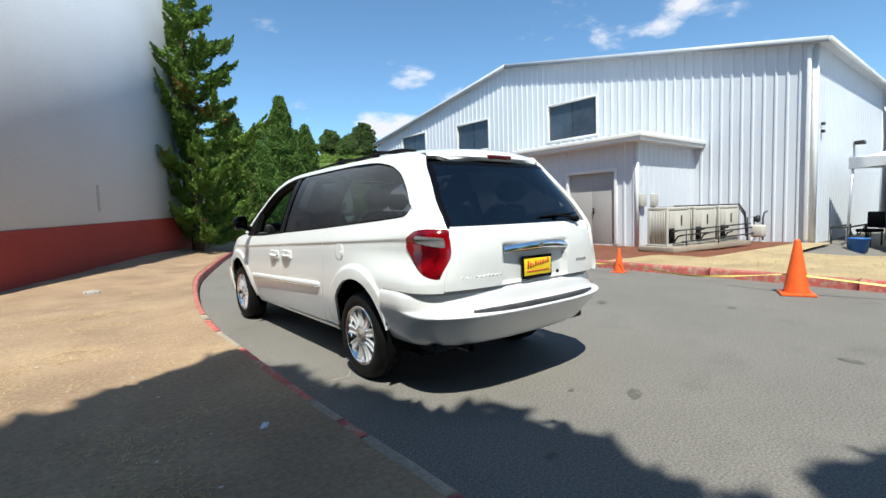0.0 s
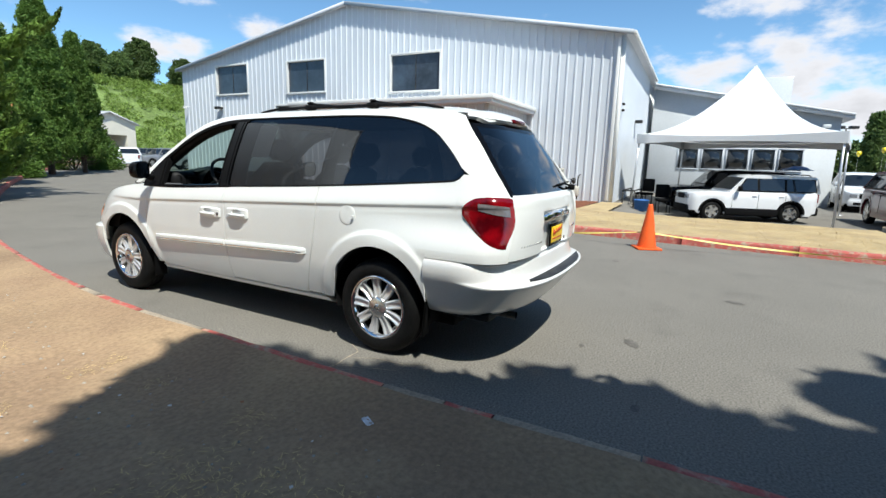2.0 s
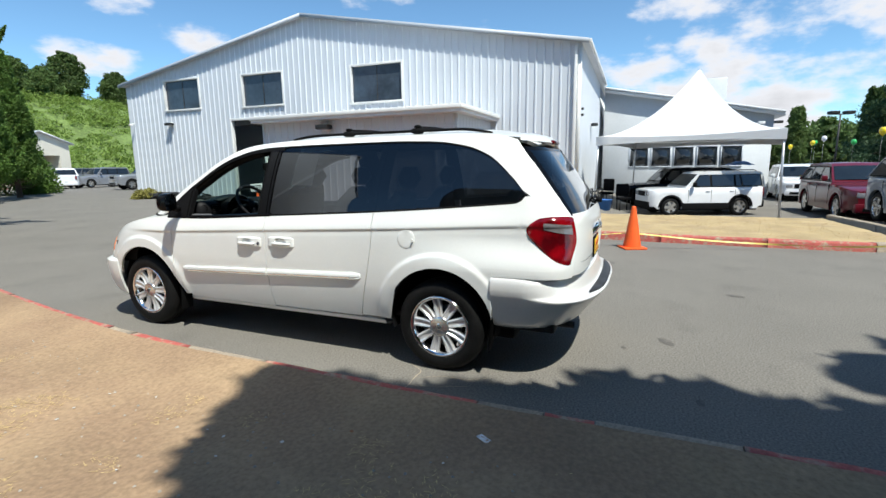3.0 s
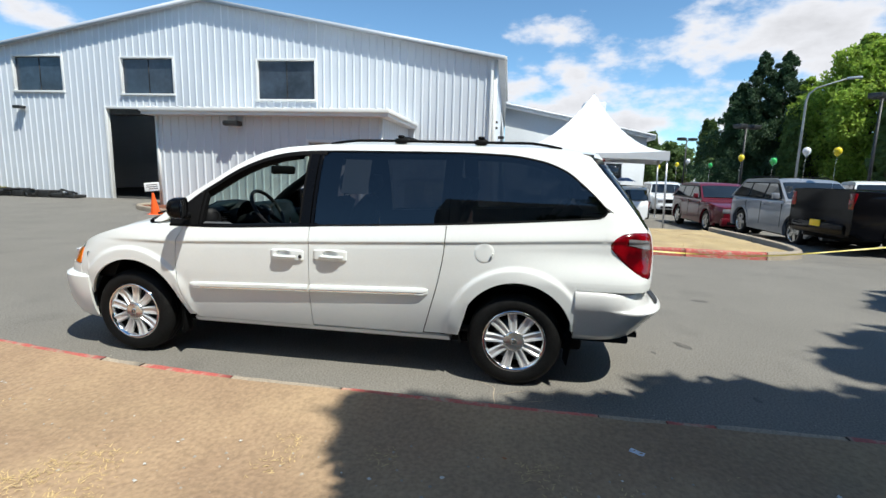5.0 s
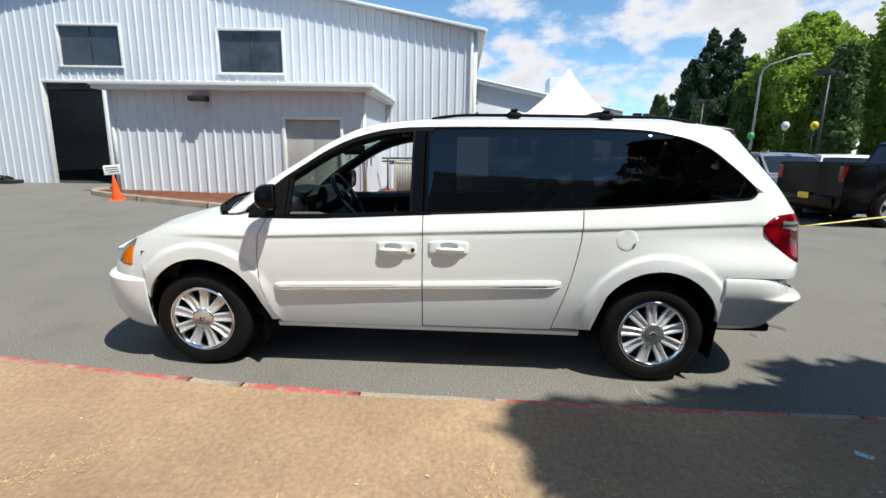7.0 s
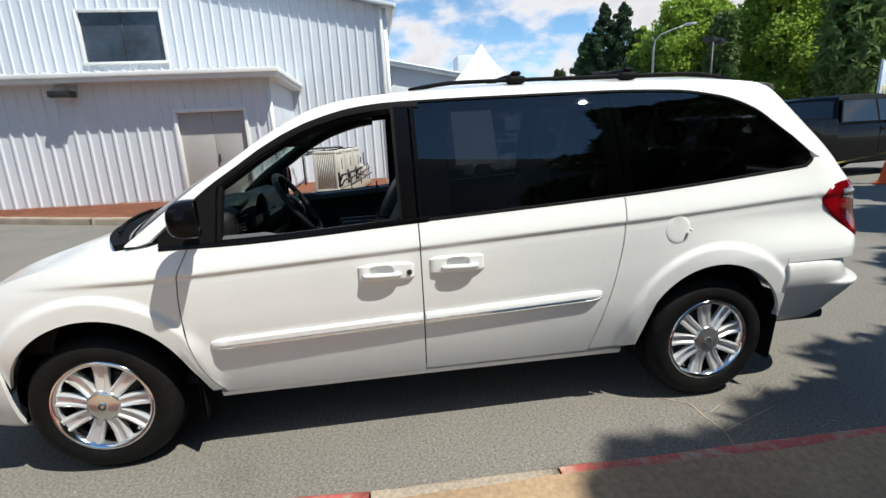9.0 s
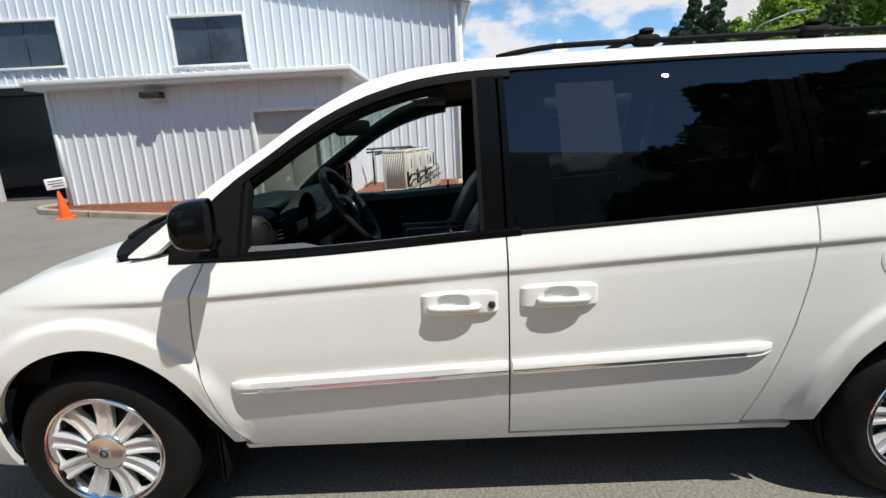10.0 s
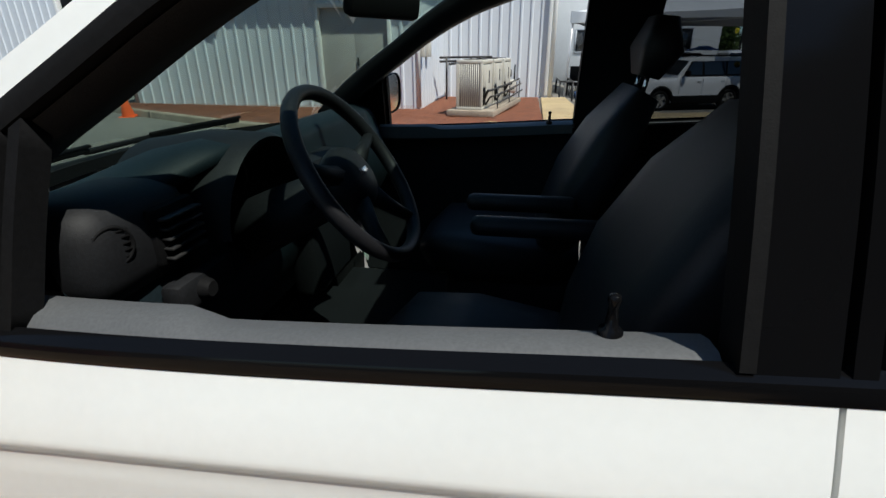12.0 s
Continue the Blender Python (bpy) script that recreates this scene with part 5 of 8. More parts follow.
tube(bm, [(0, 2.20, 1.50), (0, 2.24, 1.545), (0, 2.25, 1.575)], 0.012, 8)
part("mirror_stem", bm, M_BLACK, van)
for sg in (-1, 1):
    part("sun_visor", boxes((sg * 0.38 - 0.2, sg * 0.38 + 0.2, 1.70, 1.88, 1.612, 1.628), bevel=0.008), M_LINER, van)

# dashboard
bm = bmesh.new()
rows = []
for i in range(49):
    x = -0.775 + 1.55 * i / 48
    pod = math.exp(-((x + 0.37) / 0.17) ** 4)
    end = sstep(0.55, 0.775, abs(x))
    fwd = 0.20 * (1 - abs(x / 0.8) ** 2)
    rows.append([(x, 2.76 + fwd, 1.060), (x, 2.68 + fwd * 0.7, 1.105), (x, 2.62, 1.155 + 0.012 * pod), (x, 2.53, 1.178 + 0.026 * pod), (x, 2.47 - 0.03 * pod, 1.182 + 0.040 * pod - 0.03 * end), (x, 2.435 - 0.07 * pod + 0.02 * end, 1.172 + 0.042 * pod - 0.04 * end), (x, 2.425 - 0.065 * pod + 0.03 * end, 1.152 + 0.040 * pod - 0.05 * end), (x, 2.425 + 0.07 * pod + 0.025 * end, 1.13), (x, 2.40 + 0.06 * pod + 0.03 * end, 1.05), (x, 2.385 + 0.01 * end, 0.98), (x, 2.40, 0.88), (x, 2.50, 0.70), (x, 2.65, 0.55)])
vs = grid(bm, rows)
bm.faces.new(vs[0])
bm.faces.new(vs[-1][::-1])
dash = part("dashboard", bm, M_DASH, van, "dark blue-black moulded dashboard", angle=0.8)
# end pod with a round vent, slatted vent, light switch panel
part("dash_pod", boxes((-0.775, -0.535, 2.378, 2.56, 1.02, 1.185), bevel=0.05), M_TRIM, dash, "rounded black end pod with two vents", angle=1.0)
bm = bmesh.new()
rows = []
for k in range(25):
    a = math.pi * k / 24
    rows.append([(-0.355 + (0.185 - o) * math.cos(a), y, 1.055 + (0.175 - o) * math.sin(a)) for y, o in ((2.60, 0.02), (2.46, 0.0), (2.345, 0.004), (2.330, 0.012), (2.338, 0.024), (2.46, 0.03))])
grid(bm, rows)
bmesh.ops.recalc_face_normals(bm, faces=bm.faces)
hood = part("gauge_hood", bm, M_TRIM, dash, "black arched hood over the gauges", angle=0.9)
bm = bmesh.new()
face = [bm.verts.new((-0.355 + 0.158 * math.cos(math.pi * k / 24), 2.455, 1.055 + 0.148 * math.sin(math.pi * k / 24))) for k in range(25)]
bm.faces.new(face)
part("gauge_face", bm, M_GLOSSBLACK, hood)
for gx, gr in ((-0.415, 0.046), (-0.30, 0.046)):
    part("gauge_ring", lathe(bmesh.new(), [(gr - 0.003, 0.0), (gr, 0.004), (gr + 0.003, 0.0)], 28, m=Matrix.Translation((gx, 2.452, 1.118)) @ Matrix.Rotation(radians(90), 4, "X")), M_DARKMETAL, hood)
bm = lathe(bmesh.new(), [(0.014, -0.004), (0.024, -0.002), (0.028, 0.004), (0.031, 0.004), (0.033, -0.01)], 28)
for k in range(-2, 3):
    box(bm, -0.025, 0.025, k * 0.010 - 0.002, k * 0.010 + 0.002, -0.006, 0.003)
part("round_vent", bm, M_BLACK, dash, "round black air vent", m=Matrix.Translation((-0.725, 2.385, 1.12)) @ Matrix.Rotation(radians(90), 4, "X") @ Matrix.Rotation(radians(-18), 4, "Y"))
bm = bmesh.new()
box(bm, -0.660, -0.552, 2.368, 2.392, 1.055, 1.155, bevel=0.012)
vent = part("slat_vent", bm, M_BLACK, dash, "slatted black air vent")
for k in range(5):
    part("slat", boxes((-0.650, -0.562, 2.352, 2.369, 1.068 + k * 0.0165, 1.0725 + k * 0.0165), bevel=0.0015), M_DARKMETAL, vent)
part("switch_panel", boxes((-0.66, -0.50, 2.352, 2.392, 0.965, 1.022), bevel=0.012), M_TRIM, dash)
part("light_switch", lathe(bmesh.new(), [(0.0, 0.018), (0.014, 0.018), (0.018, 0.012), (0.020, 0.0)], 20, m=Matrix.Translation((-0.60, 2.352, 0.994)) @ Matrix.Rotation(radians(90), 4, "X")), M_BLACK, dash, "black rotary light switch")
part("centre_console", boxes((-0.13, 0.15, 2.36, 2.44, 0.72, 1.11), bevel=0.02), M_TRIM, dash, "dark centre stack with gauges")
for x in (-0.085, -0.01, 0.075):
    part("stack_vent", boxes((x - 0.03, x + 0.03, 2.352, 2.362, 1.04, 1.09), bevel=0.008), M_GLOSSBLACK, dash)

# steering wheel
ST = Matrix.Translation((-0.36, 2.135, 1.150)) @ Matrix.Rotation(radians(57), 4, "X")
bm = bmesh.new()
pts = [(0.186 * math.cos(a), 0.186 * math.sin(a), 0) for a in steps(0, 2 * math.pi, 48)]
rings = []
for p in pts[:-1]:
    d = Vector(p).normalized()
    rings.append([Vector(p) + d * 0.0145 * math.cos(b) + Vector((0, 0, 0.0165 * math.sin(b))) for b in steps(0, 2 * math.pi, 12)[:-1]])
vs = [[bm.verts.new(q) for q in r] for r in rings]
for i in range(48):
    for j in range(12):
        bm.faces.new((vs[i][j], vs[(i + 1) % 48][j], vs[(i + 1) % 48][(j + 1) % 12], vs[i][(j + 1) % 12]))
steer = part("steering_wheel", bm, M_SEAT, van, "black leather steering wheel", m=ST)
bm = lathe(bmesh.new(), [(0.0, 0.012), (0.04, 0.010), (0.066, 0.0), (0.078, -0.02), (0.07, -0.045)], 28)
bmesh.ops.scale(bm, vec=(1.05, 0.92, 1), verts=bm.verts)
hub = part("wheel_hub", bm, M_TRIM, steer, angle=1.0)
for a in (18, 162, 235, 305):
    bm = bmesh.new()
    ca, sa = math.cos(radians(a)), math.sin(radians(a))
    tube(bm, [(0.06 * ca, 0.06 * sa, -0.018), (0.12 * ca, 0.12 * sa, -0.012), (0.18 * ca, 0.18 * sa, 0)], [0.022, 0.016, 0.012], 8)
    part("wheel_spoke", bm, M_TRIM, steer)
part("wheel_badge", boxes((-0.018, 0.018, -0.006, 0.006, 0.0115, 0.0145), bevel=0.001), M_ALLOY, steer, "small bright badge")
bm = bmesh.new()
tube(bm, [(-0.36, 2.155, 1.125), (-0.36, 2.30, 1.06), (-0.36, 2.42, 1.0)], [0.045, 0.06, 0.07], 14)
part("steering_column", bm, M_TRIM, van)
bm = bmesh.new()
tube(bm, [(-0.40, 2.20, 1.11), (-0.50, 2.17, 1.13), (-0.56, 2.16, 1.135)], [0.010, 0.008, 0.010], 8)
part("stalk", bm, M_BLACK, van)


def padded(bm, pts, half, thick, m=None):
    """A cushion along a line of (y, z) points, rounded at the edges."""
    rows = []
    n = len(pts)
    for i, (y, z) in enumerate(pts):
        a, b = pts[max(i - 1, 0)], pts[min(i + 1, n - 1)]
        d = Vector((b[0] - a[0], b[1] - a[1])).normalized()
        nn = Vector((d.y, -d.x))
        e = math.sin(math.pi * (0.08 + 0.84 * i / (n - 1))) ** 0.35
        ring = []
        for k in range(24):
            f = 2 * math.pi * k / 24
            c, s = math.cos(f), math.sin(f)
            r = (abs(c) ** 4 + abs(s) ** 4) ** -0.25
            wx = half * e * r * c
            th = thick * e * r * s * (1 + 0.35 * (abs(wx) / half) ** 3)
            ring.append((wx, y + nn.x * th, z + nn.y * th))
        ring.append(ring[0])
        rows.append(ring)
    vs = grid(bm, rows)
    bm.faces.new(vs[0][:-1])
    bm.faces.new(vs[-1][:-1])
    bmesh.ops.remove_doubles(bm, verts=bm.verts, dist=0.0005)
    bmesh.ops.recalc_face_normals(bm, faces=bm.faces)
    return bm


def seat(x, y, z, half, arms=True, rest=True, lean=0.0):
    m = Matrix.Translation((x, y, z))
    s = part("seat", padded(bmesh.new(), [(0.30, 0.0), (0.24, 0.03), (0.10, 0.02), (-0.10, 0.0), (-0.24, 0.0)], half, 0.075), M_SEAT, van, "black leather seat with a headrest", angle=1.2, m=m)
    part("seat_base", boxes((-half * 0.8, half * 0.8, -0.22, 0.22, -0.36, -0.06), bevel=0.04), M_TRIM, s)
    part("backrest", padded(bmesh.new(), [(-0.12, 0.0), (-0.17, 0.12), (-0.23 - lean * 0.3, 0.27), (-0.31 - lean * 0.6, 0.42), (-0.39 - lean, 0.555)], half * 0.98, 0.070), M_SEAT, s, angle=1.2)
    if rest:
        part("headrest", padded(bmesh.new(), [(-0.40 - lean, 0.60), (-0.42 - lean, 0.68), (-0.43 - lean, 0.77)], half * 0.55, 0.055), M_SEAT, s, angle=1.2)
        for px in (-0.06, 0.06):
            bm = bmesh.new()
            tube(bm, [(px, -0.385 - lean, 0.53), (px, -0.40 - lean, 0.62)], 0.007, 8)
            part("headrest_post", bm, M_CHROME, s)
    if arms:
        side_x = -half - 0.035 if x > 0 else half + 0.035
        bm = bmesh.new()
        box(bm, side_x - 0.028, side_x + 0.028, -0.20, 0.13, 0.225, 0.275, bevel=0.02)
        part("armrest", bm, M_SEAT, s, angle=1.0)


seat(-0.42, 1.80, 0.72, 0.25)
seat(0.42, 1.84, 0.70, 0.25)
seat(-0.42, 0.86, 0.70, 0.24)
seat(0.42, 0.86, 0.70, 0.24)
seat(-0.30, -0.05, 0.72, 0.30, arms=False)
seat(0.30, -0.05, 0.72, 0.30, arms=False)
# price sheet behind the sliding-door glass
bm = bmesh.new()
panel(bm, lambda z: 1.315, lambda z: 1.112, lambda y: 1.335, lambda y: 1.585, steps(0, 1, 4), steps(0, 1, 4), -1, -0.016)
M_PAPER = mat("printed_paper", (0.80, 0.81, 0.80), 0.8, big=(9, 0.05), small=(90, 0.06))
sheet_of_paper = part("window_sheet", face_out(bm, VAN_C), M_PAPER, van, "white printed sheet behind the glass")

# ---- other vehicles on the lot ----
def paint(name, col, metal=0.3):
    return mat(name, col, 0.28, metal=metal, big=(2.0, 0.04), small=(70, 0.03), coat=0.7)


def vehicle(name, label, category, m, body, L=4.5, Wd=1.84, H=1.72, belt=1.08, hood=1.02, nose=0.86, clear=0.26, cowl=0.95, roof0=0.35, roof1=-1.75, tail=-2.15, wb=2.65, wr=0.36, power=4.0, rails=False, bed=None, lower=None, group="parked cars"):
    """A parked car, y forward from its middle. cowl, roof0, roof1, tail: where screen, roof and back begin and end."""
    root = empty(name, label, category, m, group)
    hw, f, r = Wd / 2, L / 2, -L / 2
    axles = (wb / 2 + 0.08, -wb / 2 + 0.08)
    ar = wr + 0.07

    def plan(y):
        e = min(1, max(0, (abs(y) - (f - 0.7)) / 0.72))
        return hw * (1 - e ** power * (0.06 if bed and y < 0 else 0.32))

    def top(y):
        if y > cowl:
            t = (y - cowl) / (f - cowl)
            return hood + (nose - hood) * t ** 2.2
        if bed and y < bed:
            return belt + 0.14
        return belt

    def low(y):
        z = clear + (0.10 if abs(y) > f - 0.25 else 0)
        for a in axles:
            d = abs(y - a)
            if d < ar:
                z = max(z, wr + math.sqrt(ar * ar - d * d))
        return z

    ys = sorted(set([round(v, 4) for v in steps(r, f, 40)] + [round(a + s * ar * q, 4) for a in axles for s in (-1, 1) for q in (1.001, 0.99, 0.93, 0.8, 0.6, 0.3, 0.0)] + [cowl - 0.01, cowl + 0.01] + ([bed - 0.005, bed + 0.005] if bed else [])))
    bm = bmesh.new()
    rows = []
    for y in ys:
        w, t, lo = plan(y), top(y), low(y)
        sh = (t + lo) / 2
        half = [(w * 0.90, lo), (w * 0.985, lo + 0.02), (w, lo * 0.5 + sh * 0.5), (w * 1.0, sh + 0.3 * (t - sh)), (w * 0.985, t - 0.07), (w * 0.95, t - 0.015), (w * 0.86, t)]
        pts = [(-x, y, z) for x, z in half] + [(x, y, z) for x, z in half[::-1]]
        rows.append(pts)
    vs = grid(bm, rows)
    bm.faces.new(vs[0])
    bm.faces.new(vs[-1])
    bmesh.ops.recalc_face_normals(bm, faces=bm.faces)
    shell = part("body", bm, body, root, angle=0.55)

    # cab with its roof
    gw0, gw1 = hw * 0.95, hw * 0.76
    back = bed if bed else tail
    prof = [(cowl, belt - 0.02), (roof0, H - 0.05), (roof0 - 0.25, H - 0.01), ((roof0 + roof1) / 2, H), (roof1, H - 0.03), (roof1 - 0.08, H - 0.08), (back, belt - 0.02)]

    def gw(z):
        return gw0 + (gw1 - gw0) * (z - belt) / (H - belt)
    bm = bmesh.new()
    up = [(y, z) for y, z in prof]
    rows = [[(-gw(z), y, z), (-gw(z) * 0.93, y, z + 0.012), (0, y, z + 0.03), (gw(z) * 0.93, y, z + 0.012), (gw(z), y, z)] for y, z in up]
    vs = grid(bm, rows)
    for k in (0, -1):
        base = [bm.verts.new((vs[i][k].co.x, vs[i][k].co.y, belt - 0.02)) for i in range(1, len(vs) - 1)]
        chain = [vs[0][k]] + [v[k] for v in vs[1:-1]] + [vs[-1][k]]
        lowc = [vs[0][k]] + base + [vs[-1][k]]
        for i in range(len(chain) - 1):
            q = [chain[i], chain[i + 1], lowc[i + 1], lowc[i]]
            q = [v for n, v in enumerate(q) if v not in q[:n]]
            if len(q) > 2:
                bm.faces.new(q)
    bmesh.ops.recalc_face_normals(bm, faces=bm.faces)
    cab = part("cab", bm, body, root, angle=0.5)

    # panes set on the cab
    def slope_y(z, a, b):
        return a[0] + (b[0] - a[0]) * (z - a[1]) / (b[1] - a[1])

    def pane(pts, label="", material=None):
        b = bmesh.new()
        v = [b.verts.new(p) for p in pts]
        b.faces.new(v)
        ex = bmesh.ops.extrude_face_region(b, geom=b.faces[:])
        c = sum((Vector(p) for p in pts), Vector()) / len(pts) - Vector((0, (roof0 + roof1) / 2, 1.0))
        for g in ex["geom"]:
            if isinstance(g, bmesh.types.BMVert):
                g.co -= c.normalized() * 0.012
        bmesh.ops.recalc_face_normals(b, faces=b.faces)
        part("pillar_trim" if material else "window", b, material or M_CARGLASS, root, label)
    zb, zt = belt + 0.05, H - 0.13
    cuts = [slope_y(zb, prof[0], prof[1]) - 0.10]
    doors = [roof0 - 0.42, roof0 - 1.32] if not bed else [roof0 - 0.45]
    end_b, end_t = slope_y(zb, prof[-1], prof[-2]) + 0.10, slope_y(zt, prof[-1], prof[-2]) + 0.10
    front_b, front_t = slope_y(zb, prof[0], prof[1]) - 0.16, slope_y(zt, prof[0], prof[1]) - 0.08
    edges = [(front_b, front_t)] + [(d, d) for d in doors if d > end_b + 0.3] + [(end_b, end_t)]
    for s in (-1, 1):
        pane([(s * (gw(zb) + 0.004), edges[0][0], zb - 0.02), (s * (gw(zb) + 0.004), edges[-1][0], zb - 0.02), (s * (gw(zt) + 0.004), edges[-1][1], zt + 0.015), (s * (gw(zt) + 0.004), edges[0][1], zt + 0.015)], "black window pillars", M_BLACK)
    for (ab, at), (bb, bt) in zip(edges, edges[1:]):
        for s in (-1, 1):
            o = 0.008
            pane([(s * (gw(zb) + o), ab - 0.04, zb), (s * (gw(zb) + o), bb + 0.04, zb), (s * (gw(zt) + o), bt + 0.04, zt), (s * (gw(zt) + o), at - 0.04, zt)])
    n = 0.012

    def screen(a, b, out, z0, z1, share, label=""):
        bb = bmesh.new()
        rows_ = []
        for k in range(5):
            z = z0 + (z1 - z0) * k / 4
            y = slope_y(z, a, b) + out
            rows_.append([(gw(z) * share * c, y + out * 1.3 * (1 - c * c), z + 0.018 + 0.016 * (1 - c * c)) for c in steps(-1, 1, 8)])
        grid(bb, rows_)
        ex = bmesh.ops.extrude_face_region(bb, geom=bb.faces[:])
        for g in ex["geom"]:
            if isinstance(g, bmesh.types.BMVert):
                g.co.y -= out * 1.5
        bmesh.ops.recalc_face_normals(bb, faces=bb.faces)
        part("window", bb, M_CARGLASS, root, label, angle=0.6)
    screen(prof[0], prof[1], 0.022, zb - 0.01, zt + 0.01, 0.93, "tinted windscreen")
    screen(prof[-1], prof[-2], -0.022, zb + 0.03, zt - 0.02, 0.88)

    # wheels, arches
    for a in axles:
        for s in (-1, 1):
            mm = Matrix.Translation((s * (hw - 0.03), a, wr)) @ Matrix.Rotation(radians(90 * s), 4, "Y")
            wh = part("wheel", lathe(bmesh.new(), [(0.0, -0.03), (wr * 0.60, -0.03), (wr * 0.60, -0.02), (0.0, -0.02)], 24), M_DARKMETAL, root, m=mm)
            part("tyre", lathe(bmesh.new(), [(wr * 0.60, -0.20), (wr * 0.93, -0.20), (wr, -0.16), (wr, -0.05), (wr * 0.94, -0.005), (wr * 0.78, 0.012), (wr * 0.64, 0.004), (wr * 0.60, -0.03)], 32), M_RUBBER, wh)
            b = lathe(bmesh.new(), [(wr * 0.56, -0.03), (wr * 0.60, 0.004), (wr * 0.64, 0.006), (wr * 0.645, -0.01)], 32)
            lathe(b, [(0.0, 0.002), (wr * 0.14, 0.0), (wr * 0.18, -0.02)], 16)
            for k in range(5):
                ca = Matrix.Rotation(2 * math.pi * k / 5 + 0.3, 4, "Z")
                box(b, wr * 0.1, wr * 0.60, -0.055, 0.055, -0.024, -0.004, m=ca)
            part("rim", b, M_ALLOY, wh, angle=0.5)
            rows = []
            for q in range(17):
                an = math.pi * q / 16
                rows.append([(s * (hw * 0.93), a + (ar + d) * math.cos(an), wr + (ar + d) * math.sin(an)) if o else (s * (hw + 0.012), a + (ar + d) * math.cos(an), wr + (ar + d) * math.sin(an)) for d, o in ((-0.012, 1), (-0.012, 0), (0.055, 0), (0.06, 1))])
            b = bmesh.new()
            grid(b, rows)
            bmesh.ops.recalc_face_normals(b, faces=b.faces)
            part("arch_trim", b, lower or body, root, angle=0.6)
            b = bmesh.new()
            rows = []
            for q in range(13):
                an = math.pi * q / 12
                rows.append([(s * hw * 0.93, a + ar * math.cos(an), wr + ar * math.sin(an)), (s * hw * 0.5, a + ar * math.cos(an), wr + ar * math.sin(an)), (s * hw * 0.5, a, wr)])
            grid(b, rows)
            part("wheel_housing", b, M_BLACK, root)
    # bumpers, lamps, mirrors, handles
    part("front_bumper", boxes((-hw * 0.80, hw * 0.80, f - 0.14, f + 0.04, clear + 0.02, clear + 0.30), bevel=0.05), lower or body, root)
    part("rear_bumper", boxes((-hw * 0.80, hw * 0.80, r - 0.05, r + 0.14, clear + 0.04, clear + 0.32), bevel=0.05), lower or body, root)
    part("lower_grille", boxes((-hw * 0.6, hw * 0.6, f + 0.02, f + 0.046, clear + 0.07, clear + 0.19), bevel=0.01), M_BLACK, root)
    part("grille", boxes((-hw * 0.42, hw * 0.42, f - 0.03, f + 0.015, nose - 0.24, nose - 0.04), bevel=0.015), M_BLACK, root)
    for s in (-1, 1):
        part("headlamp", boxes((s * hw * 0.62 - 0.13, s * hw * 0.62 + 0.13, f - 0.16, f + 0.012, nose - 0.22, nose - 0.05), bevel=0.03), M_LENS, root)
        zt_l = belt + (0.10 if bed else 0.02)
        lx = s * hw * (0.87 if bed else 0.70)
        part("tail_lamp", boxes((lx - 0.07, lx + 0.08, r - 0.012, r + 0.10, zt_l - 0.36, zt_l - 0.02), bevel=0.02), M_RED, root)
        part("door_mirror", boxes((s * (hw + 0.09) - 0.09, s * (hw + 0.09) + 0.09, cowl - 0.34, cowl - 0.22, belt + 0.02, belt + 0.20), bevel=0.04), lower or body, root)
        for d in ([roof0 - 0.30, roof0 - 1.20] if not bed else [roof0 - 0.35]):
            part("door_handle", boxes((s * hw - 0.02, s * hw + 0.022, d - 0.07, d + 0.09, belt - 0.16, belt - 0.125), bevel=0.008), body, root)
        for d in [cowl - 0.10] + doors + ([] if bed else []):
            part("door_seam", boxes((s * hw * 0.99 - 0.012, s * hw * 0.99 + 0.016, d - 0.005, d + 0.005, clear + 0.20, belt - 0.08)), M_BLACK, root)
        if rails:
            b = bmesh.new()
            tube(b, [(s * gw1 * 0.88, roof0 - 0.2, H - 0.01), (s * gw1 * 0.88, roof0 - 0.3, H + 0.05), (s * gw1 * 0.88, roof1 + 0.2, H + 0.05), (s * gw1 * 0.88, roof1 + 0.1, H - 0.02)], 0.018, 8)
            part("roof_rail", b, M_BLACK, root)
    if lower:
        for s in (-1, 1):
            part("side_cladding", boxes((s * hw - 0.03, s * hw + 0.018, axles[1] + ar + 0.01, axles[0] - ar - 0.01, clear + 0.0, clear + 0.24), bevel=0.012), lower, root)
    part("number_plate", boxes((-0.16, 0.16, r - 0.066, r - 0.052, 0.58, 0.72), bevel=0.004), M_YELLOW if bed else M_WHITETRIM, root)
    if bed:
        part("bed_floor", boxes((-hw * 0.8, hw * 0.8, r + 0.1, bed - 0.05, belt + 0.142, belt + 0.15)), M_BLACK, root)
    part("underbody", boxes((-hw * 0.7, hw * 0.7, r + 0.2, f - 0.2, clear - 0.06, clear + 0.18)), M_BLACK, root)
    return root


M_CARGLASS = mat("dark_car_glass", (0.012, 0.016, 0.02), 0.03, big=(2, 0.2), spec=0.8)
P_WHITE = paint("white_car_paint", (0.78, 0.79, 0.80), 0.0)
P_RED = paint("deep_red_paint", (0.12, 0.005, 0.012), 0.0)
P_SILVER = paint("silver_paint", (0.27, 0.285, 0.31), 0.3)
P_BLACK = mat("black_car_paint", (0.004, 0.004, 0.005), 0.1, big=(2.0, 0.1), spec=0.18)
P_GREY = paint("grey_paint", (0.16, 0.17, 0.18), 0.4)


def heading(x, y, dx, dy):
    return Matrix.Translation((x, y, lot_z(x, y))) @ Matrix.Rotation(math.atan2(dy, dx) - math.pi / 2, 4, "Z")


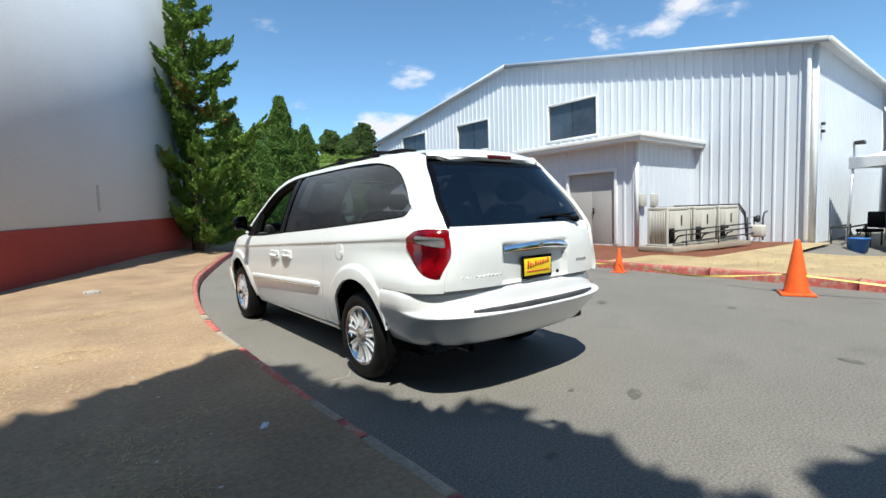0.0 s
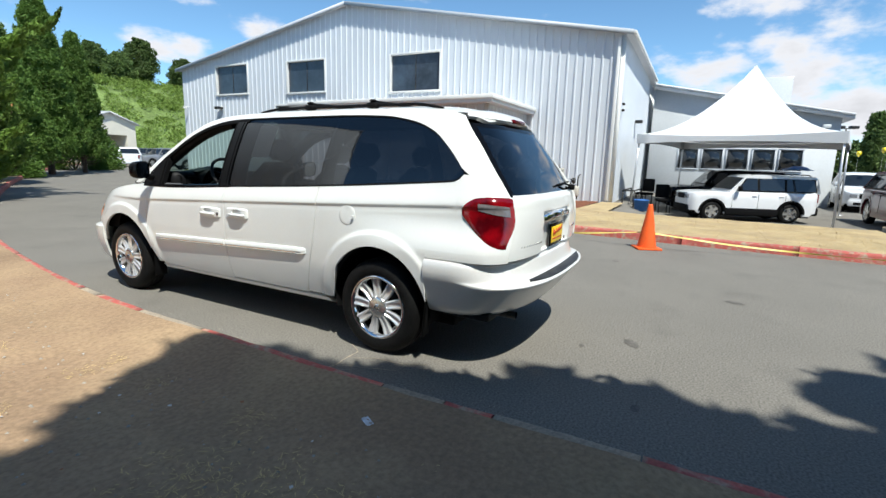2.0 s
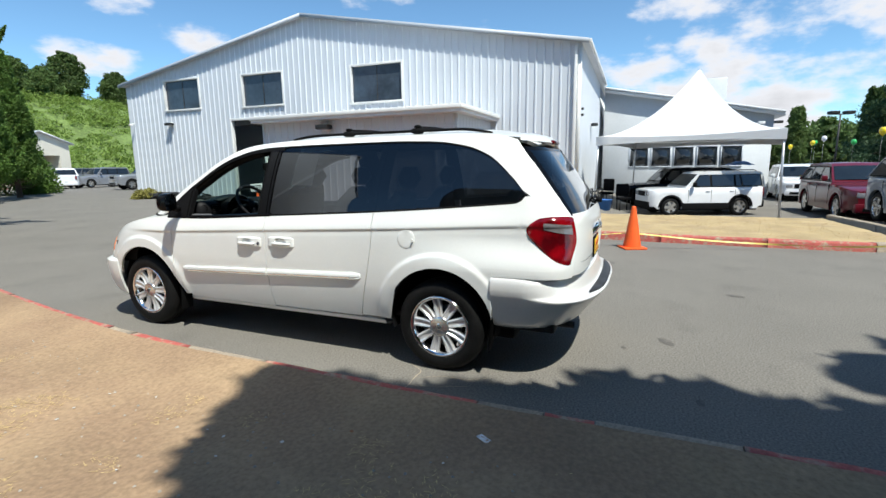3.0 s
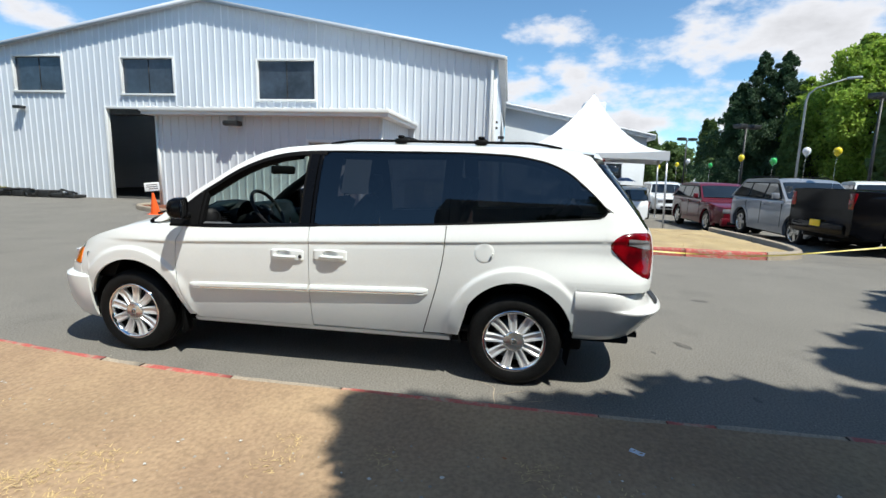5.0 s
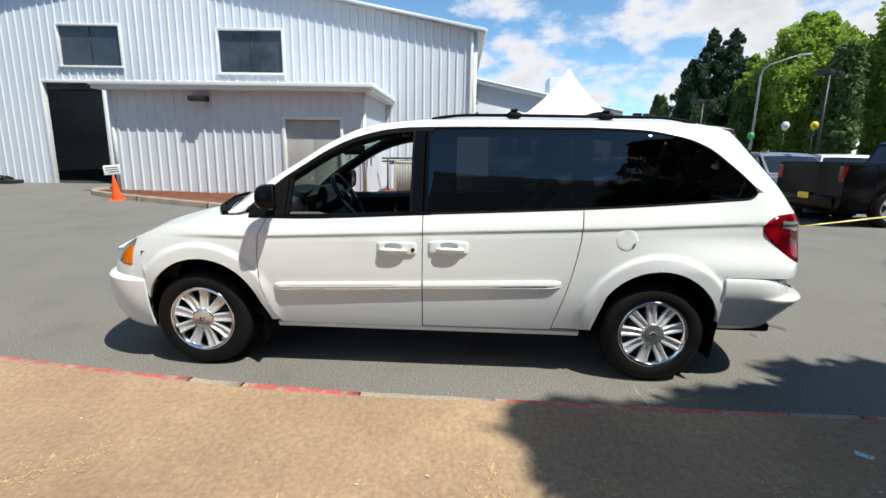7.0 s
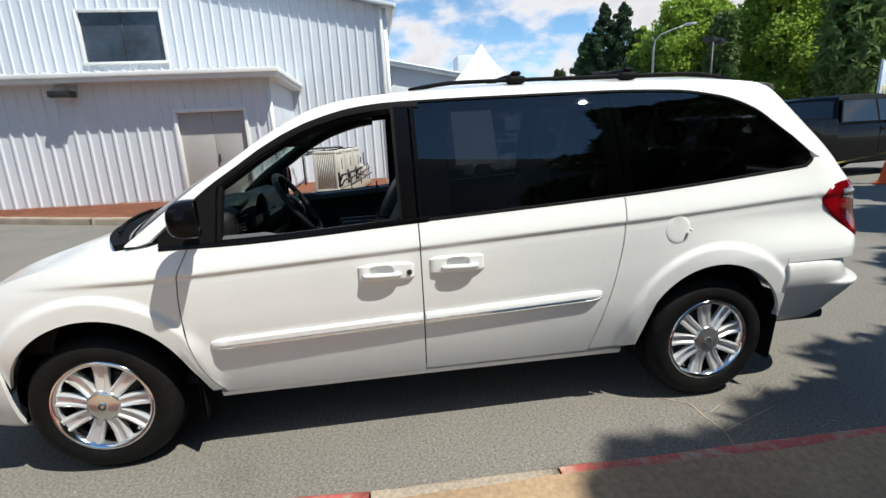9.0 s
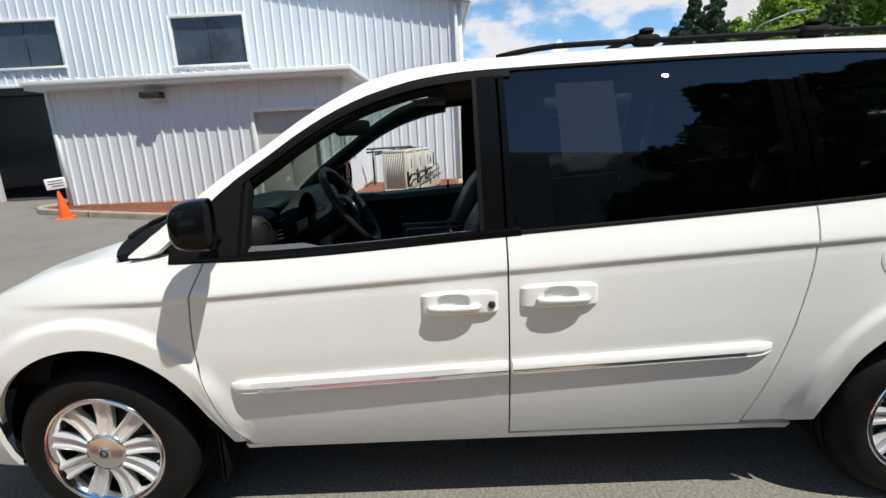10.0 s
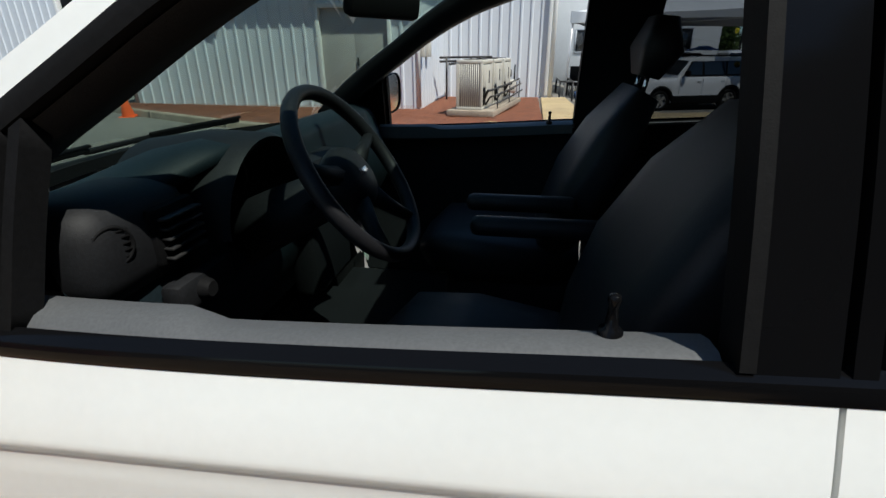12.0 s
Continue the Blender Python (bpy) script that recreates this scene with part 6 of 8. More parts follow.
vehicle("off_road_suv", "boxy white off-road SUV parked by the tent", "car", heading(15.7, -3.05, -0.36, 0.93) @ Matrix.Scale(0.9, 4), P_WHITE, L=4.41, Wd=1.76, H=1.69, belt=1.10, hood=1.07, nose=1.0, cowl=0.85, roof0=0.30, roof1=-2.02, tail=-2.16, wb=2.63, wr=0.35, power=6.0, rails=True, lower=M_BLACK)
vehicle("dark_suv", "black SUV in the shade under the tent", "car", heading(19.0, -2.4, -0.30, 0.95) @ Matrix.Scale(0.9, 4), P_BLACK, L=4.8, Wd=1.86, H=1.82, belt=1.18, hood=1.12, nose=1.02, cowl=0.95, roof0=0.40, roof1=-2.15, tail=-2.3, wb=2.9, wr=0.38, power=5.0)
vehicle("red_suv", "dark red SUV parked in the row", "car", heading(16.3, -7.75, -0.998, -0.03), P_RED, L=4.82, Wd=1.94, H=1.76, belt=1.17, hood=1.10, nose=0.94, cowl=1.0, roof0=0.22, roof1=-1.70, tail=-2.28, wb=2.91, wr=0.40)
vehicle("silver_suv", "silver-grey SUV parked in the row", "car", heading(11.0, -8.0, -0.999, -0.02), P_SILVER, L=4.82, Wd=1.94, H=1.76, belt=1.17, hood=1.10, nose=0.94, cowl=1.0, roof0=0.22, roof1=-1.70, tail=-2.28, wb=2.91, wr=0.40, rails=True)
vehicle("white_crossover", "white crossover parked behind the red SUV", "car", heading(24.8, -8.1, -0.99, 0.05), P_WHITE, L=4.4, Wd=1.85, H=1.68, belt=1.06, hood=1.0, nose=0.85, cowl=0.95, roof0=0.35, roof1=-1.6, tail=-2.1, wb=2.7, wr=0.35)
vehicle("pickup_truck", "black full-size pickup truck with black bumper", "pickup truck", heading(8.08, -9.58, 0.105, -0.995), P_BLACK, L=5.82, Wd=2.02, H=1.93, belt=1.26, hood=1.22, nose=1.14, clear=0.36, cowl=1.50, roof0=0.98, roof1=-0.50, tail=-0.75, wb=3.57, wr=0.44, power=6.0, bed=-0.75)
vehicle("white_pickup", "white pickup parked behind the black pickup", "pickup truck", heading(13.6, -11.6, -0.95, 0.30), P_WHITE, L=5.6, Wd=1.98, H=1.90, belt=1.22, hood=1.18, nose=1.08, clear=0.36, cowl=1.2, roof0=0.7, roof1=-0.8, tail=-1.1, wb=3.5, wr=0.41, power=6.0, bed=-1.1)
far_row = [(21.5, -10.4, P_SILVER), (26.2, -9.4, P_GREY), (29.3, -10.2, P_RED), (32.5, -10.8, P_WHITE), (36.0, -11.6, P_SILVER), (17.2, -11.5, P_WHITE), (20.5, -12.8, P_GREY), (24.0, -14.0, P_WHITE), (28.0, -15.2, P_SILVER), (32.0, -16.5, P_RED), (14.5, -13.0, P_SILVER), (13.0, -17.0, P_WHITE), (17.0, -18.5, P_GREY), (21.5, -20.0, P_SILVER), (26.0, -21.5, P_WHITE), (40, -13, P_GREY), (44, -14, P_WHITE)]
kinds = {}
for x, y, p in far_row:
    m = heading(x, y, -0.7, -0.7)
    if p.name in kinds:
        copy_thing(kinds[p.name], m)
    else:
        kinds[p.name] = vehicle("parked_car", {"white_car_paint": "white car parked far down the lot", "silver_paint": "silver car parked far down the lot", "grey_paint": "grey car parked far down the lot", "deep_red_paint": "dark red car parked far down the lot"}[p.name], "car", m, p, L=4.6, Wd=1.85, H=1.62, belt=1.02, hood=0.96, nose=0.80, cowl=0.95, roof0=0.3, roof1=-1.4, tail=-2.0, wb=2.7, wr=0.34, group="far parked cars")
# vehicles beyond the warehouse's far corner
vehicle("white_suv", "white SUV parked at the far bend", "car", heading(22.3, 46.2, 0.35, 0.93), P_WHITE, L=4.7, Wd=1.9, H=1.75, belt=1.1, hood=1.05, nose=0.9, cowl=0.98, roof0=0.38, roof1=-1.9, tail=-2.3, wb=2.8, wr=0.37)
vehicle("silver_pickup", "silver pickup parked behind the warehouse corner", "pickup truck", heading(23.3, 35.9, -0.96, 0.27), P_SILVER, L=5.7, Wd=2.0, H=1.9, belt=1.24, hood=1.2, nose=1.1, clear=0.36, cowl=1.2, roof0=0.7, roof1=-0.8, tail=-1.1, wb=3.5, wr=0.41, power=6.0, bed=-1.1)
vehicle("grey_suv", "silver-grey boxy SUV parked far off", "car", heading(25.2, 45.4, -0.85, 0.0), P_SILVER, L=4.6, Wd=1.88, H=1.8, belt=1.15, hood=1.1, nose=1.0, cowl=0.9, roof0=0.3, roof1=-2.0, tail=-2.2, wb=2.8, wr=0.38, power=6.0)
vehicle("grey_pickup", "grey pickup parked by the green bank", "pickup truck", heading(31.0, 58.0, -0.9, -0.3), P_GREY, L=5.6, Wd=1.98, H=1.85, belt=1.2, hood=1.15, nose=1.05, clear=0.34, cowl=1.2, roof0=0.7, roof1=-0.8, tail=-1.1, wb=3.4, wr=0.40, power=6.0, bed=-1.1)

# ---- trees and green bank ----
def leafmat(name, col, var=0.45, trans=0.35):
    m = mat(name, col, 0.6, big=(0.6, 0.15), island=var, spec=0.25)
    n, l = m.node_tree.nodes, m.node_tree.links
    b = n["Principled BSDF"]
    t = n.new("ShaderNodeBsdfTranslucent")
    src = b.inputs["Base Color"].links[0].from_socket
    l.new(src, t.inputs["Color"])
    mix = n.new("ShaderNodeMixShader")
    mix.inputs[0].default_value = trans
    l.new(b.outputs[0], mix.inputs[1])
    l.new(t.outputs[0], mix.inputs[2])
    l.new(mix.outputs[0], n["Material Output"].inputs["Surface"])
    return m


M_JUNIPER = leafmat("juniper_green", (0.135, 0.225, 0.042), 0.5, 0.25)
M_CEDAR = leafmat("cedar_green", (0.115, 0.205, 0.042), 0.35)
M_FIR = leafmat("fir_green", (0.060, 0.108, 0.050), 0.45, 0.25)
M_LEAF = leafmat("broadleaf_green", (0.34, 0.47, 0.080), 0.5, 0.52)
M_SHADELEAF = leafmat("shade_tree_leaf", (0.05, 0.08, 0.025), 0.4, 0.12)
M_DRYBUSH = leafmat("dry_bush", (0.30, 0.28, 0.08), 0.5, 0.3)
M_LEAFDARK = leafmat("dark_leaf_green", (0.125, 0.19, 0.058), 0.45, 0.4)
M_BANK = leafmat("bank_green", (0.19, 0.27, 0.060), 0.45, 0.4)
M_DEAD = leafmat("dead_needles", (0.30, 0.12, 0.05), 0.4, 0.3)
M_BARK = mat("bark", (0.10, 0.07, 0.05), 0.95, big=(3, 0.25), small=(25, 0.4), bump=(18, 0.03))
M_BANKSOIL = mat("bank_grass", (0.13, 0.19, 0.05), 0.95, big=(0.25, 0.25), small=(2.5, 0.35), bump=(2, 0.3))


def leaves(name, at, size, material, parent, seed, up=0.0, along=None, label="", long=1.0):
    """Small folded leaf sprays at given points (n x 3); size per point or one number."""
    rng = np.random.default_rng(seed)
    n = len(at)
    d = rng.normal(size=(n, 3))
    d[:, 2] += up
    if along is not None:
        d = d * 0.75 + along * 1.6
    d /= np.linalg.norm(d, axis=1)[:, None]
    s = rng.normal(size=(n, 3))
    s -= (s * d).sum(1)[:, None] * d
    s /= np.linalg.norm(s, axis=1)[:, None]
    k = (np.asarray(size) * rng.uniform(0.6, 1.4, n))[:, None]
    nn = np.cross(d, s) * k * 0.25
    a = at - d * k * long
    b = at + d * k * long
    v = np.stack([a, at + s * k * 0.6 + nn, b, at - s * k * 0.6 + nn], 1).reshape(-1, 3)
    idx = np.arange(n * 4).reshape(n, 4)
    f = np.concatenate([idx[:, [0, 1, 2]], idx[:, [0, 2, 3]]])
    me = bpy.data.meshes.new(name)
    me.from_pydata(v.tolist(), [], f.tolist())
    me.materials.append(material)
    ob = new(name, me)
    ob.parent = parent
    return tagged(ob, label) if label else ob


def trunk(parent, pts, rs, seed, limbs=()):
    bm = bmesh.new()
    tube(bm, pts, rs, 10)
    for lp, lr in limbs:
        tube(bm, lp, lr, 6)
    return part("trunk", bm, M_BARK, parent, angle=1.0)


def broadleaf(name, label, base, height, radius, material, seed, low=0.28, count=9000, size=0.30, lobes=16, group="", squash=1.0):
    rng = np.random.default_rng(seed)
    root = empty(name, label, "tree", Matrix.Translation(base), group)
    pts, limbs = [], []
    per = count // lobes
    for i in range(lobes):
        t = (i + 0.5) / lobes
        z = height * (low + (1 - low) * t * 0.93)
        env = radius * math.sin(math.pi * min(0.98, 0.16 + 0.80 * t)) ** 0.7
        an = i * 2.4 + rng.uniform(-0.4, 0.4)
        rr = env * rng.uniform(0.35, 0.72)
        c = np.array([math.cos(an) * rr, math.sin(an) * rr * squash, z])
        lr = env * rng.uniform(0.42, 0.62) * (1.0 if lobes < 40 else 0.62)
        q = rng.normal(size=(per, 3))
        q /= np.linalg.norm(q, axis=1)[:, None]
        q *= (lr * rng.uniform(0.55, 1.08, per) * (1 + 0.25 * np.sin(q[:, 0] * 7 + i) * np.cos(q[:, 1] * 6)))[:, None]
        q[:, 2] *= 0.75
        pts.append(c + q)
        z0 = height * (low * 0.7 + 0.35 * t)
        limbs.append(([(0, 0, z0), tuple(c * [0.5, 0.5, 1] + [0, 0, (z0 - z) * 0.4]), tuple(c)], [height * 0.010, height * 0.007, height * 0.003]))
    trunk(root, [(0, 0, -0.6), (0.05, 0, height * 0.3), (-0.05, 0.08, height * 0.6), (0, 0, height * 0.9)], [height * 0.022, height * 0.017, height * 0.011, 0.03], seed, limbs)
    leaves("crown", np.concatenate(pts), size, material, root, seed)
    return root


def conifer(name, label, base, height, radius, material, seed, count=9000, size=0.22, open_=0.35, low=0.06, sweep=0.15, tiers=26, shape=0.85, group="", dead=0):
    """A conical tree: boughs in tiers, each with sprays along it."""
    rng = np.random.default_rng(seed)
    root = empty(name, label, "tree", Matrix.Translation(base), group)
    pts, limbs = [], []
    boughs = tiers * 6
    per = max(8, count // boughs)
    for i in range(boughs):
        t = (i + rng.uniform(0, 1)) / boughs
        z = height * (low + (0.97 - low) * t)
        rr = radius * (1 - t) ** shape * (rng.uniform(0.72, 1.12) if tiers > 20 else rng.uniform(0.45, 1.3)) + 0.12
        an = i * 2.399 + rng.uniform(-0.3, 0.3)
        u = rng.uniform(open_, 1, per) ** 0.7
        lift = sweep * rr * u ** 2
        across = rng.normal(scale=(0.11 + 0.05 * rr) * (1.0 if tiers > 20 else 1.3 - 0.7 * u), size=per)
        x = np.cos(an) * rr * u - np.sin(an) * across
        y = np.sin(an) * rr * u + np.cos(an) * across
        zz = z + lift + rng.normal(scale=0.06 + 0.05 * rr, size=per)
        pts.append(np.stack([x, y, zz], 1))
        if i % 2 == 0:
            limbs.append(([(0, 0, z - 0.05), (math.cos(an) * rr * 0.5, math.sin(an) * rr * 0.5, z), (math.cos(an) * rr * 0.92, math.sin(an) * rr * 0.92, z + sweep * rr * 0.8)], [0.035, 0.022, 0.008]))
    trunk(root, [(0, 0, -0.6), (0, 0, height * 0.5), (0, 0, height * 0.97)], [height * 0.018, height * 0.011, 0.015], seed, limbs)
    leaves("crown", np.concatenate(pts), size, material, root, seed, up=0.5, long=1.3)
    if dead:
        k = rng.integers(0, len(pts), dead)
        leaves("dead_sprays", np.concatenate([pts[j][:14] + [0, 0, 0.02] for j in k]), size * 0.9, M_DEAD, root, seed + 1, label="rust-brown dead sprays")
    return root


def spreading_juniper(base, height, radius, seed):
    """The ragged tree at the end of the grey wall: separate upswept arms, each with tufts along its upper side."""
    rng = np.random.default_rng(seed)
    root = empty("juniper_tree", "ragged green juniper with upswept arms against the wall", "tree", Matrix.Translation(base))
    pts, way, limbs = [], [], []
    arms = 62

    def plume(line, width, n):
        """Sprays along a curved line that taper to its tip."""
        u = rng.uniform(0.04, 1, n) ** 0.8
        k = np.minimum((u * (len(line) - 1)).astype(int), len(line) - 2)
        f = (u * (len(line) - 1) - k)[:, None]
        tan = line[k + 1] - line[k]
        at = line[k] + tan * f
        w = width * (1.02 - u ** 1.6)[:, None]
        pts.append(at + rng.normal(size=(n, 3)) * w * [1, 1, 0.75] + [0, 0, 0.3 * width])
        way.append(tan / np.linalg.norm(tan, axis=1)[:, None] + [0, 0, 0.35])

    for i in range(arms):
        t = (i + 0.5) / arms
        z = 0.3 + (height - 1.0) * t ** 1.1
        env = radius * (1.0 - 0.50 * t) * rng.uniform(0.6, 1.1) * (1.28 if i % 6 == 2 and 0.3 < t < 0.8 else 1) * (0.6 if t > 0.84 else 1)
        an = i * 2.399 + rng.uniform(-0.2, 0.2)
        rise = env * rng.uniform(0.15, 0.60)

        def arm(a, length, lift, start):
            return np.array([start + np.array([math.cos(a) * length * u, math.sin(a) * length * u, -0.10 * length * math.sin(math.pi * u) + lift * u ** 2.4]) for u in np.linspace(0, 1, 9)])
        inward = -math.cos(an) * math.sin(WALL_A) + math.sin(an) * math.cos(WALL_A)
        if inward > 0:
            env = min(env, 0.42 / max(0.05, inward))
        main = arm(an, env, rise, np.array([0, 0, z]))
        limbs.append(([tuple(q) for q in main[::2]], [0.05, 0.04, 0.03, 0.018, 0.006]))
        plume(main, 0.105, int(420 * env))
        for k, q in enumerate((3, 4, 5, 6, 7)):
            side_an = an + (0.75 if k % 2 else -0.75) * rng.uniform(0.7, 1.2)
            plume(arm(side_an, env * rng.uniform(0.26, 0.42), env * 0.16, main[q]), 0.085, int(230 * env))
    trunk(root, [(0, 0, -0.1), (0.08, 0, height * 0.4), (-0.06, 0.05, height * 0.75), (0, 0, height)], [0.20, 0.15, 0.09, 0.02], seed, limbs)
    clear_of = [(q[:, 0] + base[0] - WALL_O.x) * math.sin(WALL_A) - (q[:, 1] + base[1] - WALL_O.y) * math.cos(WALL_A) > 0.06 for q in pts]
    pts = [q[k] for q, k in zip(pts, clear_of)]
    way = [q[k] for q, k in zip(way, clear_of)]
    leaves("crown", np.concatenate(pts), 0.038, M_JUNIPER, root, seed, along=np.concatenate(way), long=1.7)
    k = rng.integers(120, len(pts) - 120, 7)
    leaves("dead_sprays", np.concatenate([pts[j] + [0, 0, 0.03] for j in k]), 0.04, M_DEAD, root, seed + 1, label="rust-brown dead sprays", long=1.5)
    return root


spreading_juniper((0.98, 14.9, 0.22), 9.6, 2.35, 11)
conifer("small_juniper", "green juniper with a rust-brown patch", (4.0, 21.6, 0.05), 6.4, 1.5, M_JUNIPER, 15, 22000, 0.06, sweep=0.5, shape=0.6, dead=9)
conifer("cedar_tree", "dense conical green cedar beside the bend", (9.6, 29.9, 0.05), 9.7, 1.75, M_CEDAR, 21, 70000, 0.058, open_=0.55, sweep=0.55, shape=0.75, group="cedars")
conifer("cedar_tree", "dense conical green cedar beside the bend", (12.3, 32.2, 0.05), 8.3, 1.45, M_CEDAR, 22, 56000, 0.058, open_=0.55, sweep=0.55, shape=0.75, group="cedars")
conifer("cedar_tree", "dense conical green cedar beside the bend", (7.2, 27.4, 0.05), 6.0, 1.7, M_CEDAR, 23, 50000, 0.058, open_=0.55, sweep=0.55, shape=0.75, group="cedars")


def bush(name, label, base, rx, ry, h, material, seed, count=3500, size=0.16):
    rng = np.random.default_rng(seed)
    root = empty(name, label, "bush", Matrix.Translation(base))
    q = rng.normal(size=(count, 3))
    q /= np.linalg.norm(q, axis=1)[:, None]
    q[:, 2] = np.abs(q[:, 2])
    q *= (rng.uniform(0.6, 1.05, count) * (1 + 0.16 * np.sin(q[:, 0] * 6) * np.cos(q[:, 1] * 5)))[:, None]
    leaves("foliage", q * [rx, ry, h], size, material, root, seed)
    bm = bmesh.new()
    for k in range(5):
        tube(bm, [(0, 0, -0.05), (rx * 0.4 * math.cos(k * 1.3), ry * 0.4 * math.sin(k * 1.3), h * 0.5), (rx * 0.7 * math.cos(k * 1.3), ry * 0.7 * math.sin(k * 1.3), h * 0.8)], [0.04, 0.025, 0.01], 5)
    part("stems", bm, M_BARK, root)
    return root


bush("round_bush", "rounded green bush at the foot of the cedars", (14.2, 37.6, 0.05), 2.5, 2.5, 3.4, M_CEDAR, 31, 30000, 0.075)
bush("round_bush", "rounded green bush at the foot of the cedars", (6.2, 24.6 + 2.2, 0.05), 1.5, 1.5, 2.0, M_CEDAR, 32, 22000, 0.055)
bush("yellow_bush", "yellow-brown bush at the warehouse corner", (13.4, 22.9, 0.0), 0.75, 0.7, 0.5, M_DRYBUSH, 33, 1500, 0.06)

# green bank beyond the bend, with trees on it
bm = bmesh.new()
BANK_O, BANK_A = Vector((38, 96, 0)), radians(64)
rows = []
for i in range(40):
    row = []
    for j in range(40):
        u, v = -75 + 150 * i / 39, -34 + 110 * j / 39
        z = 15.5 * sstep(-32, 14, v) * (0.78 + 0.22 * math.sin(u * 0.07 + 1)) + 1.3 * noise.noise((u * 0.12, v * 0.12, 5)) * sstep(-33, -20, v) - 0.2
        p = BANK_O + Vector((math.cos(BANK_A) * v + math.sin(BANK_A) * u, math.sin(BANK_A) * v - math.cos(BANK_A) * u, z))
        row.append(p)
    rows.append(row)
grid(bm, rows)
bank = thing("green_bank", bm, M_BANKSOIL, "steep overgrown green bank beyond the lot", "hillside", kind="structure", angle=3)
rng = np.random.default_rng(77)
cl = []
for i in range(2600):
    u, v = rng.uniform(-70, 70), rng.uniform(-33, 22)
    z = 15.5 * sstep(-32, 14, v) * (0.78 + 0.22 * math.sin(u * 0.07 + 1)) - 0.2
    c = np.array([BANK_O.x + math.cos(BANK_A) * v + math.sin(BANK_A) * u, BANK_O.y + math.sin(BANK_A) * v - math.cos(BANK_A) * u, z])
    r = rng.uniform(0.7, 2.0) * (1.5 if rng.random() < 0.08 else 1)
    q = rng.normal(size=(80, 3))
    q /= np.linalg.norm(q, axis=1)[:, None]
    q[:, 2] = np.abs(q[:, 2]) * 0.8
    cl.append(c + q * r * rng.uniform(0.7, 1.05, 80)[:, None])
tagged(leaves("bank_scrub", np.concatenate(cl), 0.19, M_BANK, None, 78), "dense scrub covering the green bank", "shrubs", kind="stuff")
for i, (u, v, h, r, mt) in enumerate([(-16, 16, 11, 4.5, M_LEAFDARK), (-9, 20, 13, 5.0, M_LEAFDARK), (-3, 14, 9, 4.0, M_LEAFDARK), (6, 15, 8, 3.6, M_LEAFDARK), (14, 12, 9.5, 4.0, M_LEAFDARK), (22, 14, 8, 4.0, M_LEAFDARK), (-26, 10, 10, 4.2, M_LEAF), (-33, 4, 11, 4.5, M_LEAFDARK), (-44, 2, 12, 5, M_LEAFDARK), (30, 6, 9, 4, M_LEAFDARK), (-13, 10, 7, 3.4, M_LEAFDARK), (-6, 9, 6, 3.2, M_LEAFDARK), (-20, 8, 7, 3.4, M_LEAFDARK), (1, 10, 6, 3, M_LEAFDARK), (10, 8, 6, 3, M_LEAFDARK), (-12, -30, 6, 3.6, M_LEAFDARK), (-4, -31, 5, 3.4, M_LEAFDARK), (4, -30, 5, 3.2, M_LEAFDARK)]):
    z = 15.5 * sstep(-32, 14, v) * (0.78 + 0.22 * math.sin(u * 0.07 + 1)) - 0.6
    broadleaf("bank_tree", "dark leafy tree on top of the bank", (BANK_O.x + math.cos(BANK_A) * v + math.sin(BANK_A) * u, BANK_O.y + math.sin(BANK_A) * v - math.cos(BANK_A) * u, z), h, r, mt, 100 + i, low=0.10, count=15000, size=0.20, lobes=44, group="trees on the bank")
conifer("bank_fir", "dark fir standing above the bank", (BANK_O.x + math.cos(BANK_A) * 15 + math.sin(BANK_A) * -19, BANK_O.y + math.sin(BANK_A) * 15 - math.cos(BANK_A) * -19, 12.5), 12.5, 2.6, M_FIR, 131, 4200, 0.4)

# trees beyond the car lot
for x, y, h, r, k in ((46.0, -21.8, 13.6, 5.7, 141), (45.1, -23.4, 13.4, 5.3, 142), (46.7, -20.5, 10.8, 4.3, 143)):
    conifer("fir_tree", "dark green fir beyond the car lot", (x, y, 0), h, r, M_FIR, k, 34000, 0.095, open_=0.10, sweep=-0.12, tiers=16, shape=0.82, group="firs")
broadleaf("maple_tree", "tall bright green broadleaf tree beyond the lot", (43.9, -24.9, 0), 11.2, 2.6, M_LEAF, 151, 0.12, 16000, 0.15, 44, group="broadleaf trees")
broadleaf("maple_tree", "tall bright green broadleaf tree beyond the lot", (39.2, -26.7, 0), 13.6, 5.0, M_LEAF, 152, 0.13, 52000, 0.15, 64, group="broadleaf trees")
broadleaf("maple_tree", "tall bright green broadleaf tree beyond the lot", (33.0, -30.5, 0), 14.0, 5.4, M_LEAF, 153, 0.12, 52000, 0.15, 64, group="broadleaf trees")
broadleaf("maple_tree", "tall bright green broadleaf tree beyond the lot", (29.0, -35.5, 0), 14.5, 5.6, M_LEAF, 154, 0.12, 40000, 0.17, 56, group="broadleaf trees")
broadleaf("maple_tree", "tall bright green broadleaf tree beyond the lot", (20.0, -38.0, 0), 14.5, 5.6, M_LEAFDARK, 155, 0.12, 12000, 0.32, 20, group="broadleaf trees")
for i, (x, y, h, r) in enumerate([(60, -22.6, 8.6, 1.15), (64, -17.0, 7.4, 1.0), (68, -13.5, 7.0, 0.9), (31.0, -23.8, 8.8, 1.2), (40.5, -22.3, 7.6, 0.8), (24.5, -27.5, 12.5, 1.9)]):
    conifer("column_tree", "slender upright green tree beyond the lot", (x, y, 0), h, r, M_LEAFDARK, 160 + i, 5200, 0.22, open_=0.3, sweep=1.2, shape=0.35, low=0.12, group="columnar trees")
